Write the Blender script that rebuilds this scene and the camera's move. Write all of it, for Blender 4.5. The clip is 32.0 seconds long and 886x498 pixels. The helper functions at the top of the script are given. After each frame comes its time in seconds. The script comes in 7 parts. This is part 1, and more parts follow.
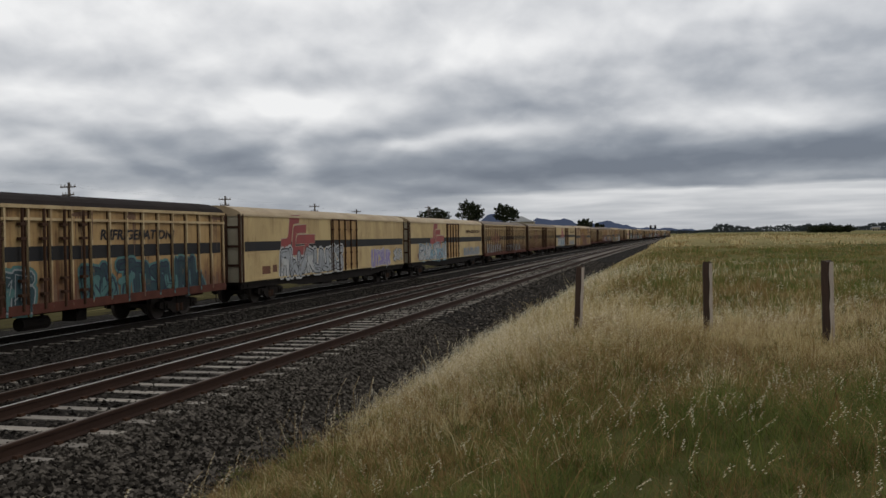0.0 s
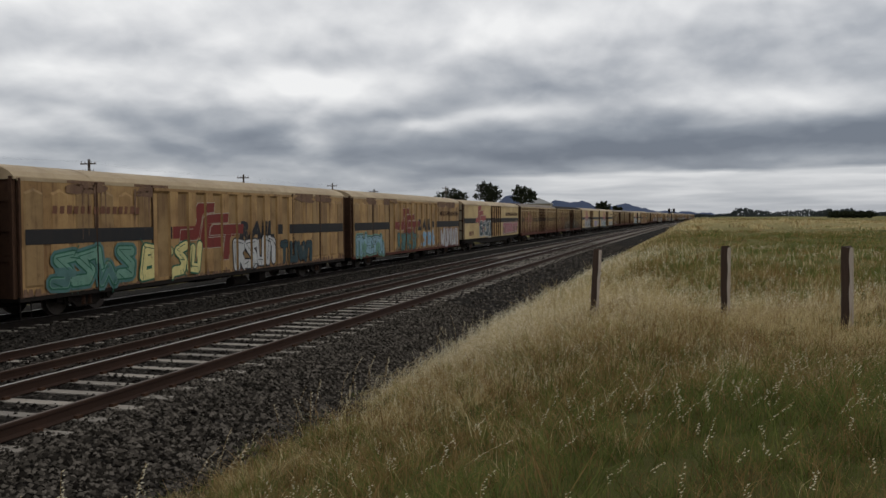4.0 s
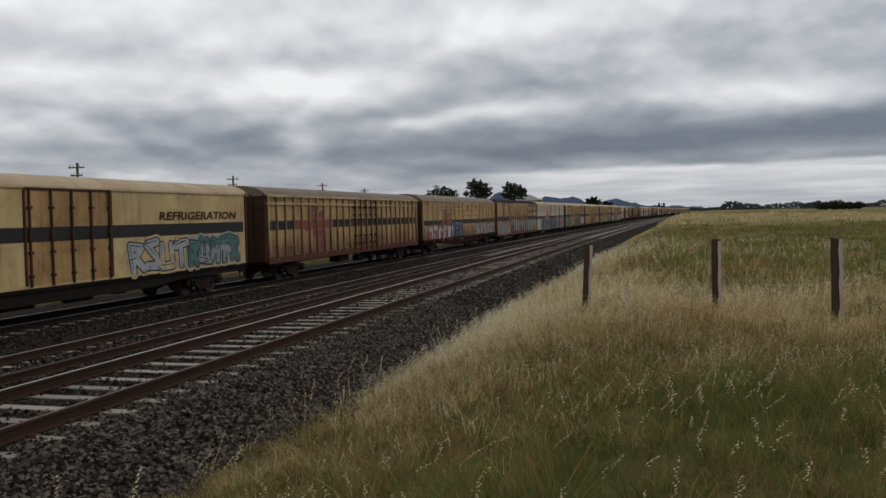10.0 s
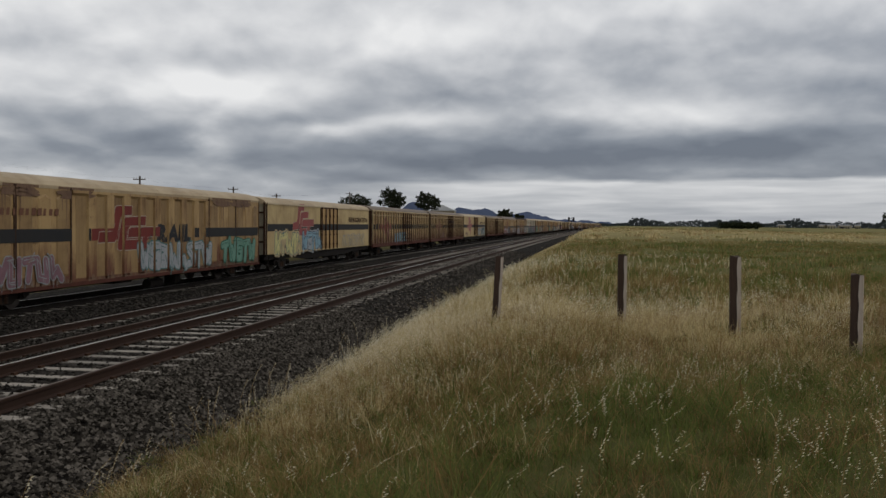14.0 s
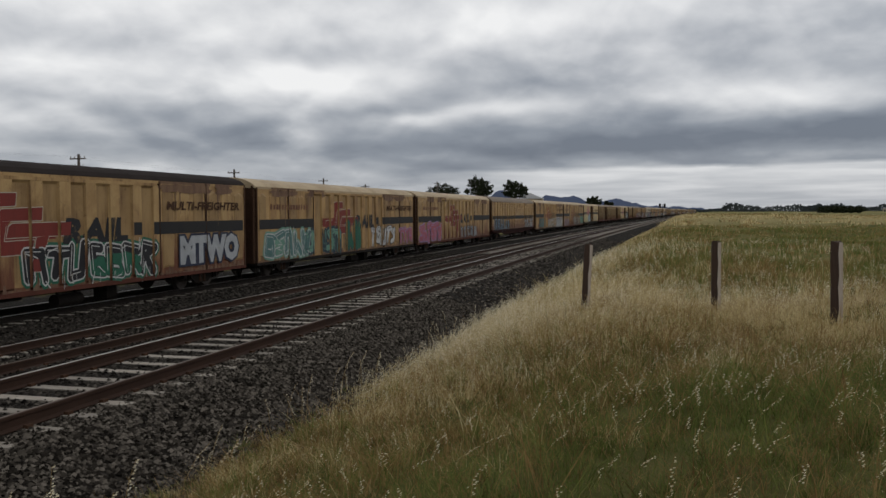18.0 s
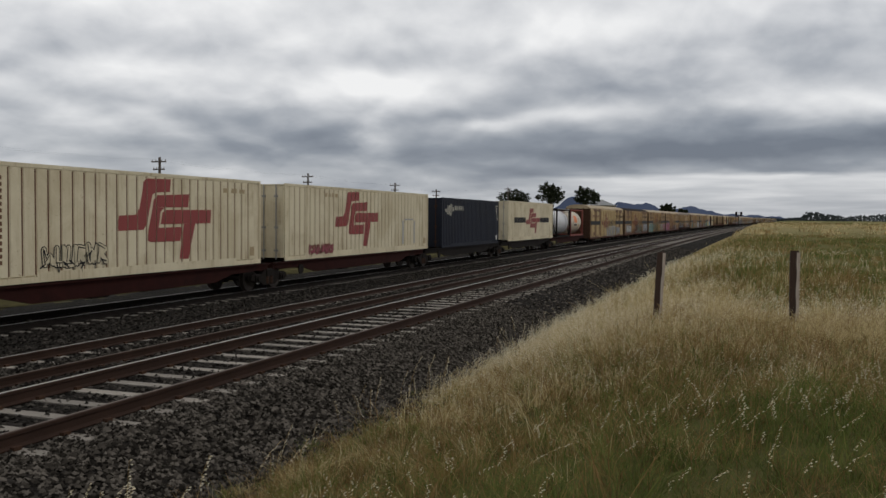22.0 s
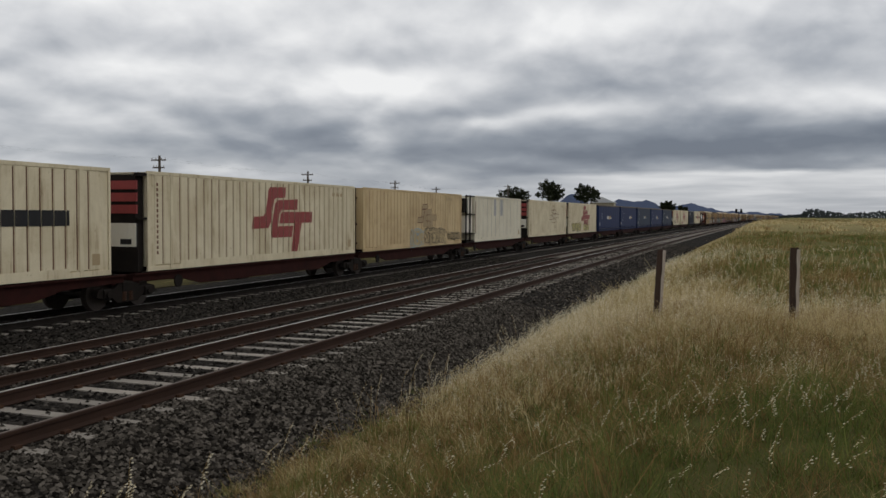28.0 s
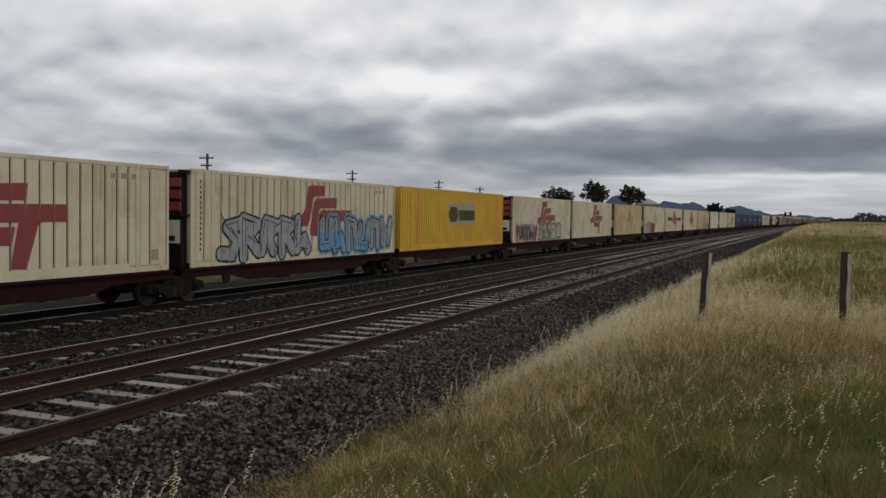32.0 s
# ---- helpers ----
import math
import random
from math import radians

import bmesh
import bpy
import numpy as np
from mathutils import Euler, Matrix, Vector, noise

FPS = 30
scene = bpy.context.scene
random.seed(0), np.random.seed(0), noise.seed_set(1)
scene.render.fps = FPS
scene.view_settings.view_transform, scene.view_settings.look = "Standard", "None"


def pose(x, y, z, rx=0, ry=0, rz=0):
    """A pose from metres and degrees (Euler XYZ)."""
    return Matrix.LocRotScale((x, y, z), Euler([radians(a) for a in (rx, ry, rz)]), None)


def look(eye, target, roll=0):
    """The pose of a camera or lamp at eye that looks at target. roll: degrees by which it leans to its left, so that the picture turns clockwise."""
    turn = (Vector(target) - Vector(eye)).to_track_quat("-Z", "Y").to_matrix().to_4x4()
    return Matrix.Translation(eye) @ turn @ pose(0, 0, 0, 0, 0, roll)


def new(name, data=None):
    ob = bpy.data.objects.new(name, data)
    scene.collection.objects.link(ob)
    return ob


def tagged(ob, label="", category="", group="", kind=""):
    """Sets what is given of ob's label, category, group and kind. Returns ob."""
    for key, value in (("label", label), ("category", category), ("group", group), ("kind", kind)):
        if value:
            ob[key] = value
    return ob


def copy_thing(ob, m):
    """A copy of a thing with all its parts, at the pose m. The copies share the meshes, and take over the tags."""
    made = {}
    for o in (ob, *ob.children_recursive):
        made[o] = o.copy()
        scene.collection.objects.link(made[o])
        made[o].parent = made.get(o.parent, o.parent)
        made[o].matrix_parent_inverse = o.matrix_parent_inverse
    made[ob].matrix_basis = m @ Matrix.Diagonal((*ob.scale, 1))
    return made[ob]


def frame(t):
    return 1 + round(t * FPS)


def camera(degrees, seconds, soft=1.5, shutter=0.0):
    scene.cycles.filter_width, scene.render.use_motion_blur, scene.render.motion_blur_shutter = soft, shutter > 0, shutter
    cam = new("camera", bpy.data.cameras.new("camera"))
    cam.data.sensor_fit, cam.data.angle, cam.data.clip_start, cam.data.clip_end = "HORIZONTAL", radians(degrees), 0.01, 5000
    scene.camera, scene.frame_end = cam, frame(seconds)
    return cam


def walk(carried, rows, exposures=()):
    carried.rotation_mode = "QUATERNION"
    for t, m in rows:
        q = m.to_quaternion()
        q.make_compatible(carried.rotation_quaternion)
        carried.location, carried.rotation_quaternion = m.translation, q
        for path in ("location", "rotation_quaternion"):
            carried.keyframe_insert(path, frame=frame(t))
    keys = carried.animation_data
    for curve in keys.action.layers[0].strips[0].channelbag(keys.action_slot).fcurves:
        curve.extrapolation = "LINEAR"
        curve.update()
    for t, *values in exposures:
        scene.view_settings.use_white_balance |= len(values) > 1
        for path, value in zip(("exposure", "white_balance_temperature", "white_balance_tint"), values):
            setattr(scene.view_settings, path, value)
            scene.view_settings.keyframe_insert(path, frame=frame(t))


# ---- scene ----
cam = camera(53.77, 32.0, soft=1.5)
EYE = 2.78
PATH = [
    (0, pose(0, 0, EYE, 89.16, 0.93, 14.15)),
    (0.5, pose(0, 0, EYE, 89.23, 0.93, 13.96)),
    (1, pose(0, 0, EYE, 88.88, 1.09, 14.38)),
    (1.5, pose(0, 0, EYE, 87.96, 1.00, 15.11)),
    (2, pose(0, 0, EYE, 87.34, 0.05, 15.31)),
    (2.5, pose(0, 0, EYE, 87.60, 0.30, 15.25)),
    (4.5, pose(0, 0, EYE, 88.23, 0.20, 15.31)),
    (5, pose(0, 0, EYE, 88.71, 0.06, 15.76)),
    (5.5, pose(0, 0, EYE, 88.74, 0.26, 15.91)),
    (6, pose(0, 0, EYE, 88.25, 0.35, 15.80)),
    (6.5, pose(0, 0, EYE, 88.02, 0.43, 15.17)),
    (7, pose(0, 0, EYE, 87.64, 0.47, 14.90)),
    (7.5, pose(0, 0, EYE, 87.43, 0.85, 14.79)),
    (8, pose(0, 0, EYE, 87.64, 1.52, 14.06)),
    (8.5, pose(0, 0, EYE, 88.24, 1.31, 13.44)),
    (9, pose(0, 0, EYE, 87.53, 2.18, 14.54)),
    (9.5, pose(0, 0, EYE, 86.93, 1.87, 15.57)),
    (10, pose(0, 0, EYE, 87.78, 1.20, 14.67)),
    (10.5, pose(0, 0, EYE, 89.69, 0.52, 11.23)),
    (11, pose(0, 0, EYE, 89.00, 0.26, 8.42)),
    (11.5, pose(0, 0, EYE, 87.98, 0.46, 9.64)),
    (12, pose(0, 0, EYE, 88.03, -0.81, 10.57)),
    (12.5, pose(0, 0, EYE, 87.66, -0.97, 10.48)),
    (13, pose(0, 0, EYE, 88.01, -0.11, 9.70)),
    (13.5, pose(0, 0, EYE, 88.36, -0.21, 9.33)),
    (14, pose(0, 0, EYE, 88.34, -0.51, 8.98)),
    (14.5, pose(0, 0, EYE, 88.38, -0.56, 10.32)),
    (15, pose(0, 0, EYE, 88.31, -0.24, 11.67)),
    (15.5, pose(0, 0, EYE, 88.49, 0.36, 12.87)),
    (17.5, pose(0, 0, EYE, 88.46, -0.38, 14.34)),
    (18, pose(0, 0, EYE, 87.59, 0.27, 14.71)),
    (18.5, pose(0, 0, EYE, 87.58, 0.23, 14.79)),
    (19, pose(0, 0, EYE, 87.57, -0.15, 15.04)),
    (19.5, pose(0, 0, EYE, 86.90, 0.18, 15.55)),
    (20, pose(0, 0, EYE, 86.44, -0.09, 16.53)),
    (20.5, pose(0, 0, EYE, 86.68, -0.23, 17.93)),
    (21, pose(0, 0, EYE, 87.35, -0.15, 18.59)),
    (21.5, pose(0, 0, EYE, 87.73, -0.27, 18.84)),
    (22, pose(0, 0, EYE, 87.93, -0.43, 19.32)),
    (22.5, pose(0, 0, EYE, 87.97, -0.51, 19.99)),
    (23, pose(0, 0, EYE, 88.30, -0.22, 20.28)),
    (23.5, pose(0, 0, EYE, 88.06, -0.08, 20.23)),
    (24, pose(0, 0, EYE, 87.88, -0.14, 20.10)),
    (24.5, pose(0, 0, EYE, 88.41, -0.09, 20.21)),
    (26.5, pose(0, 0, EYE, 87.98, -0.16, 20.48)),
    (27, pose(0, 0, EYE, 87.34, -0.23, 20.30)),
    (27.5, pose(0, 0, EYE, 87.21, -0.30, 19.79)),
    (28, pose(0, 0, EYE, 87.78, -0.30, 19.32)),
    (28.5, pose(0, 0, EYE, 88.08, -0.69, 19.25)),
    (29, pose(0, 0, EYE, 87.95, -0.98, 19.35)),
    (29.5, pose(0, 0, EYE, 87.48, -0.63, 19.92)),
    (30, pose(0, 0, EYE, 87.69, -0.48, 20.73)),
    (30.5, pose(0, 0, EYE, 87.72, -0.61, 21.67)),
    (31, pose(0, 0, EYE, 87.21, -1.05, 22.48)),
    (31.5, pose(0, 0, EYE, 87.37, -0.93, 23.54)),
    (32, pose(0, 0, EYE, 87.74, -0.89, 22.16)),
]
# the film camera dips its exposure while it swings to the right
walk(cam, PATH, ((0, 0.0), (8.5, 0.0), (9, -0.05), (10, 0.0), (10.8, -0.24), (11.3, -0.2), (12, 0.0), (13, 0.0), (14, -0.1), (15, -0.04), (17.5, 0.0), (32, 0.0)))

# ---- world and sun ----
def link(nt, a, b):
    nt.links.new(a, b)


def mth(nt, op, a, b=None, c=None):
    n = nt.nodes.new("ShaderNodeMath")
    n.operation = op
    for i, v in enumerate((a, b, c)):
        if v is None:
            continue
        if isinstance(v, (int, float)):
            n.inputs[i].default_value = v
        else:
            nt.links.new(v, n.inputs[i])
    return n.outputs[0]


def ramp(nt, fac, stops):
    n = nt.nodes.new("ShaderNodeValToRGB")
    e = n.color_ramp.elements
    while len(e) < len(stops):
        e.new(0.5)
    for q, (p, c) in zip(e, stops):
        q.position, q.color = p, (*c, 1)
    nt.links.new(fac, n.inputs[0])
    return n.outputs[0]


def mixc(nt, fac, a, b, blend="MIX"):
    n = nt.nodes.new("ShaderNodeMix")
    n.data_type, n.blend_type = "RGBA", blend
    for k, v in ((0, fac), (6, a), (7, b)):
        if isinstance(v, (int, float)):
            n.inputs[k].default_value = v
        elif isinstance(v, tuple):
            n.inputs[k].default_value = (*v, 1)
        else:
            nt.links.new(v, n.inputs[k])
    return n.outputs[2]


def noise_tex(nt, vec, scale, detail=4.0, rough=0.55, dist=0.0):
    n = nt.nodes.new("ShaderNodeTexNoise")
    n.inputs["Scale"].default_value, n.inputs["Detail"].default_value = scale, detail
    n.inputs["Roughness"].default_value, n.inputs["Distortion"].default_value = rough, dist
    if vec is not None:
        nt.links.new(vec, n.inputs["Vector"])
    return n.outputs["Fac"]


def mapped(nt, vec, scale=(1, 1, 1), loc=(0, 0, 0)):
    n = nt.nodes.new("ShaderNodeMapping")
    n.inputs["Scale"].default_value, n.inputs["Location"].default_value = scale, loc
    nt.links.new(vec, n.inputs["Vector"])
    return n.outputs[0]


SUN_AZ, SUN_EL = 72.0, 46.0

world = bpy.data.worlds.new("overcast_sky")
scene.world = world
world.use_nodes = True
wt = world.node_tree
wt.nodes.clear()
tc = wt.nodes.new("ShaderNodeTexCoord").outputs["Generated"]
sep = wt.nodes.new("ShaderNodeSeparateXYZ")
link(wt, tc, sep.inputs[0])
dx, dy, dz = sep.outputs
el = mth(wt, "MULTIPLY", mth(wt, "ARCSINE", dz), 57.2958)
az = mth(wt, "MULTIPLY", mth(wt, "ARCTAN2", dx, dy), 57.2958)
# cloud deck: cells grow thinner towards the horizon
lift = mth(wt, "MULTIPLY", mth(wt, "LOGARITHM", mth(wt, "ADD", mth(wt, "MAXIMUM", el, 0.0), 5.0), 2.71828), 2.3)
comb = wt.nodes.new("ShaderNodeCombineXYZ")
link(wt, mth(wt, "MULTIPLY", dx, 6.0), comb.inputs[0])
link(wt, mth(wt, "MULTIPLY", dy, 6.0), comb.inputs[1])
link(wt, lift, comb.inputs[2])
deck = comb.outputs[0]
n1 = noise_tex(wt, mapped(wt, deck, (1, 1, 1), (3.1, 1.7, 0.4)), 0.9, 4.0, 0.45, 0.3)
n2 = noise_tex(wt, mapped(wt, deck, (1, 1, 1.0), (9.1, 4.2, 2.0)), 2.4, 5.0, 0.50, 0.3)
val = mth(wt, "ADD", mth(wt, "MULTIPLY", mth(wt, "SUBTRACT", n1, 0.43), 0.42), mth(wt, "MULTIPLY", mth(wt, "SUBTRACT", n2, 0.45), 0.33))
# billows: lit on their upper side, grey below
for loc, sc, det, off, k in (((5.2, 0.7, 1.3), 0.95, 3.0, 0.26, 1.0), ((2.4, 8.1, 3.0), 2.6, 5.0, 0.13, 0.50)):
    lower = noise_tex(wt, mapped(wt, deck, (0.75, 0.75, 1.0), loc), sc, det, 0.45, 0.2)
    upper = noise_tex(wt, mapped(wt, deck, (0.75, 0.75, 1.0), (loc[0], loc[1], loc[2] + off)), sc, det, 0.45, 0.2)
    val = mth(wt, "ADD", val, mth(wt, "MULTIPLY", mth(wt, "SUBTRACT", lower, upper), k))
val = mth(wt, "ADD", val, mth(wt, "MULTIPLY", mth(wt, "MINIMUM", mth(wt, "SUBTRACT", el, 6.5), 10.0), 0.025))
val = mth(wt, "SUBTRACT", val, mth(wt, "MULTIPLY", mth(wt, "MINIMUM", mth(wt, "MAXIMUM", mth(wt, "ADD", az, 12.0), -30.0), 30.0), 0.003))
# the larger cloud masses of this afternoon: azimuth, elevation, half widths, tilt, weight
warp = mth(wt, "MULTIPLY", mth(wt, "SUBTRACT", n2, 0.5), 4.0)
warp1 = mth(wt, "MULTIPLY", mth(wt, "SUBTRACT", n1, 0.5), 3.0)
for a, e, wa, we, tilt, k in (
        (-23.8, 4.9, 1.3, 0.8, 0.0, 0.34), (-23.2, 8.4, 5.0, 0.9, 0.05, 0.26), (-31.3, 5.6, 7.5, 1.5, 0.0, -0.15), (-39.0, 4.2, 9.0, 1.4, 0.0, -0.10),
        (-3.5, 4.3, 15.0, 1.15, 0.01, -0.42), (9.0, 4.6, 11.0, 1.4, 0.0, -0.20), (-20.0, 10.3, 8.0, 0.9, 0.0, -0.13), (-11.5, 7.9, 5.0, 0.5, 0.08, -0.14),
        (-14.0, 6.4, 4.5, 0.40, 0.08, 0.22), (1.6, 7.2, 6.0, 0.7, 0.0, 0.20), (9.6, 7.1, 5.0, 0.8, 0.0, 0.14), (-38.7, 8.7, 5.0, 0.7, 0.0, 0.18),
        (-38.7, 10.2, 5.0, 0.6, 0.0, -0.12), (0.0, 11.6, 12.0, 1.8, 0.0, 0.10), (-31.0, 12.8, 8.0, 1.5, 0.0, 0.16), (-2.0, 9.3, 8.0, 0.6, 0.02, -0.06), (-22.0, 2.6, 12.0, 1.2, 0.0, -0.12), (15.0, 10.0, 9.0, 3.2, 0.0, -0.10), (26.0, 8.0, 8.0, 5.0, 0.0, -0.10)):
    u = mth(wt, "DIVIDE", mth(wt, "ADD", mth(wt, "SUBTRACT", az, a), warp), wa)
    v = mth(wt, "DIVIDE", mth(wt, "ADD", mth(wt, "SUBTRACT", mth(wt, "SUBTRACT", el, e), mth(wt, "MULTIPLY", mth(wt, "SUBTRACT", az, a), tilt)), mth(wt, "MULTIPLY", warp1, 0.28)), we)
    r2 = mth(wt, "ADD", mth(wt, "MULTIPLY", u, u), mth(wt, "MULTIPLY", v, v))
    val = mth(wt, "ADD", val, mth(wt, "MULTIPLY", mth(wt, "EXPONENT", mth(wt, "MULTIPLY", r2, -0.7)), k))
# a pale gap under the straight lower edge of the deck
def clamp01(q):
    return mth(wt, "MINIMUM", mth(wt, "MAXIMUM", q, 0.0), 1.0)


edge = mth(wt, "ADD", mth(wt, "SUBTRACT", el, mth(wt, "ADD", mth(wt, "MULTIPLY", az, 0.010), 2.80)), mth(wt, "MULTIPLY", mth(wt, "SUBTRACT", n2, 0.5), 0.55))
below = mth(wt, "SUBTRACT", 1.0, clamp01(mth(wt, "DIVIDE", mth(wt, "ADD", edge, 0.14), 0.28)))
below = mth(wt, "MULTIPLY", below, clamp01(mth(wt, "DIVIDE", mth(wt, "ADD", az, 17.0), 9.0)))
n3 = noise_tex(wt, mapped(wt, deck, (0.7, 0.7, 2.6), (1.0, 2.0, 0.0)), 2.2, 4.0, 0.5, 0.3)
low = mth(wt, "ADD", mth(wt, "MULTIPLY", mth(wt, "SUBTRACT", n3, 0.5), 0.50), mth(wt, "SUBTRACT", mth(wt, "MULTIPLY", el, 0.07), 0.03))
val = mth(wt, "ADD", mth(wt, "MULTIPLY", val, mth(wt, "SUBTRACT", 1.0, below)), mth(wt, "MULTIPLY", low, below))
cloud = ramp(wt, mth(wt, "ADD", val, 0.5), ((0.0, (0.16, 0.182, 0.225)), (0.26, (0.265, 0.29, 0.335)), (0.48, (0.43, 0.45, 0.485)), (0.70, (0.66, 0.67, 0.69)), (0.95, (0.90, 0.90, 0.90))))
# the unseen sky is dimmed high up to cut ground light, and brightened towards the hidden sun
up = mth(wt, "MULTIPLY", mth(wt, "MAXIMUM", mth(wt, "SUBTRACT", dz, 0.28), 0.0), -0.45)
sx, sy, sz = (math.sin(radians(SUN_AZ)) * math.cos(radians(SUN_EL)), math.cos(radians(SUN_AZ)) * math.cos(radians(SUN_EL)), math.sin(radians(SUN_EL)))
dot = mth(wt, "ADD", mth(wt, "ADD", mth(wt, "MULTIPLY", dx, sx), mth(wt, "MULTIPLY", dy, sy)), mth(wt, "MULTIPLY", dz, sz))
glow = mth(wt, "MULTIPLY", mth(wt, "POWER", mth(wt, "MAXIMUM", dot, 0.0), 3.0), 0.25)
gain = mth(wt, "ADD", mth(wt, "ADD", up, glow), 1.0)
gainv = wt.nodes.new("ShaderNodeCombineXYZ")
for i in range(3):
    link(wt, gain, gainv.inputs[i])
cloud = mixc(wt, 1.0, cloud, gainv.outputs[0], "MULTIPLY")
sky = wt.nodes.new("ShaderNodeTexSky")
sky.sky_type, sky.sun_disc = "NISHITA", False
sky.sun_elevation, sky.sun_rotation = radians(SUN_EL), radians(SUN_AZ)
skyc = mixc(wt, 1.0, sky.outputs[0], (0.1, 0.1, 0.1), "MULTIPLY")
mix = mixc(wt, 0.95, skyc, cloud)
bg = wt.nodes.new("ShaderNodeBackground")
bg.inputs["Strength"].default_value = 1.0
link(wt, mix, bg.inputs[0])
wo = wt.nodes.new("ShaderNodeOutputWorld")
link(wt, bg.outputs[0], wo.inputs[0])

sun = new("sun", bpy.data.lights.new("sun", "SUN"))
sun.data.energy, sun.data.angle, sun.data.color = 0.40, radians(25), (1.0, 0.95, 0.86)
sun.matrix_world = look((sx * 50, sy * 50, sz * 50), (0, 0, 0))


# ---- materials ----
def material(name, base, rough=0.7, metal=0.0, dark=None, scale=3.0, stretch=(1, 1, 1), amount=0.6, bump=0.2, fine=40.0, rnd=0.0, coord="Object", spec=0.5, third=None):
    """Two scales of variation between base and dark, with bump; rnd varies the value from object to object, third is a stain colour."""
    m = bpy.data.materials.new(name)
    m.use_nodes = True
    nt = m.node_tree
    b = nt.nodes["Principled BSDF"]
    t = nt.nodes.new("ShaderNodeTexCoord").outputs[coord]
    a = noise_tex(nt, mapped(nt, t, stretch), scale, 5, 0.6, 0.3)
    f = noise_tex(nt, mapped(nt, t, stretch), fine, 3, 0.6)
    dark = dark or tuple(c * 0.55 for c in base)
    k = mth(nt, "ADD", mth(nt, "MULTIPLY", mth(nt, "SUBTRACT", a, 0.5), 2.2 * amount), mth(nt, "MULTIPLY", mth(nt, "SUBTRACT", f, 0.5), 1.2 * amount))
    k = mth(nt, "MINIMUM", mth(nt, "MAXIMUM", mth(nt, "ADD", k, 0.35), 0.0), 1.0)
    col = mixc(nt, k, base, dark)
    if third:
        s = noise_tex(nt, mapped(nt, t, tuple(q * 0.7 for q in stretch), (7, 3, 5)), scale * 0.8, 6, 0.7, 0.5)
        s = mth(nt, "MINIMUM", mth(nt, "MAXIMUM", mth(nt, "MULTIPLY", mth(nt, "SUBTRACT", s, 0.60), 9.0), 0.0), 0.85)
        col = mixc(nt, s, col, third)
    if rnd:
        oi = nt.nodes.new("ShaderNodeObjectInfo").outputs["Random"]
        g = mth(nt, "ADD", mth(nt, "MULTIPLY", oi, 2 * rnd), 1 - rnd)
        gv = nt.nodes.new("ShaderNodeCombineXYZ")
        for i in range(3):
            link(nt, g, gv.inputs[i])
        col = mixc(nt, 1.0, col, gv.outputs[0], "MULTIPLY")
    link(nt, col, b.inputs["Base Color"])
    b.inputs["Roughness"].default_value, b.inputs["Metallic"].default_value = rough, metal
    b.inputs["Specular IOR Level"].default_value = spec
    if bump:
        bn = nt.nodes.new("ShaderNodeBump")
        bn.inputs["Strength"].default_value, bn.inputs["Distance"].default_value = bump, 0.02
        link(nt, f, bn.inputs["Height"])
        link(nt, bn.outputs[0], b.inputs["Normal"])
    return m


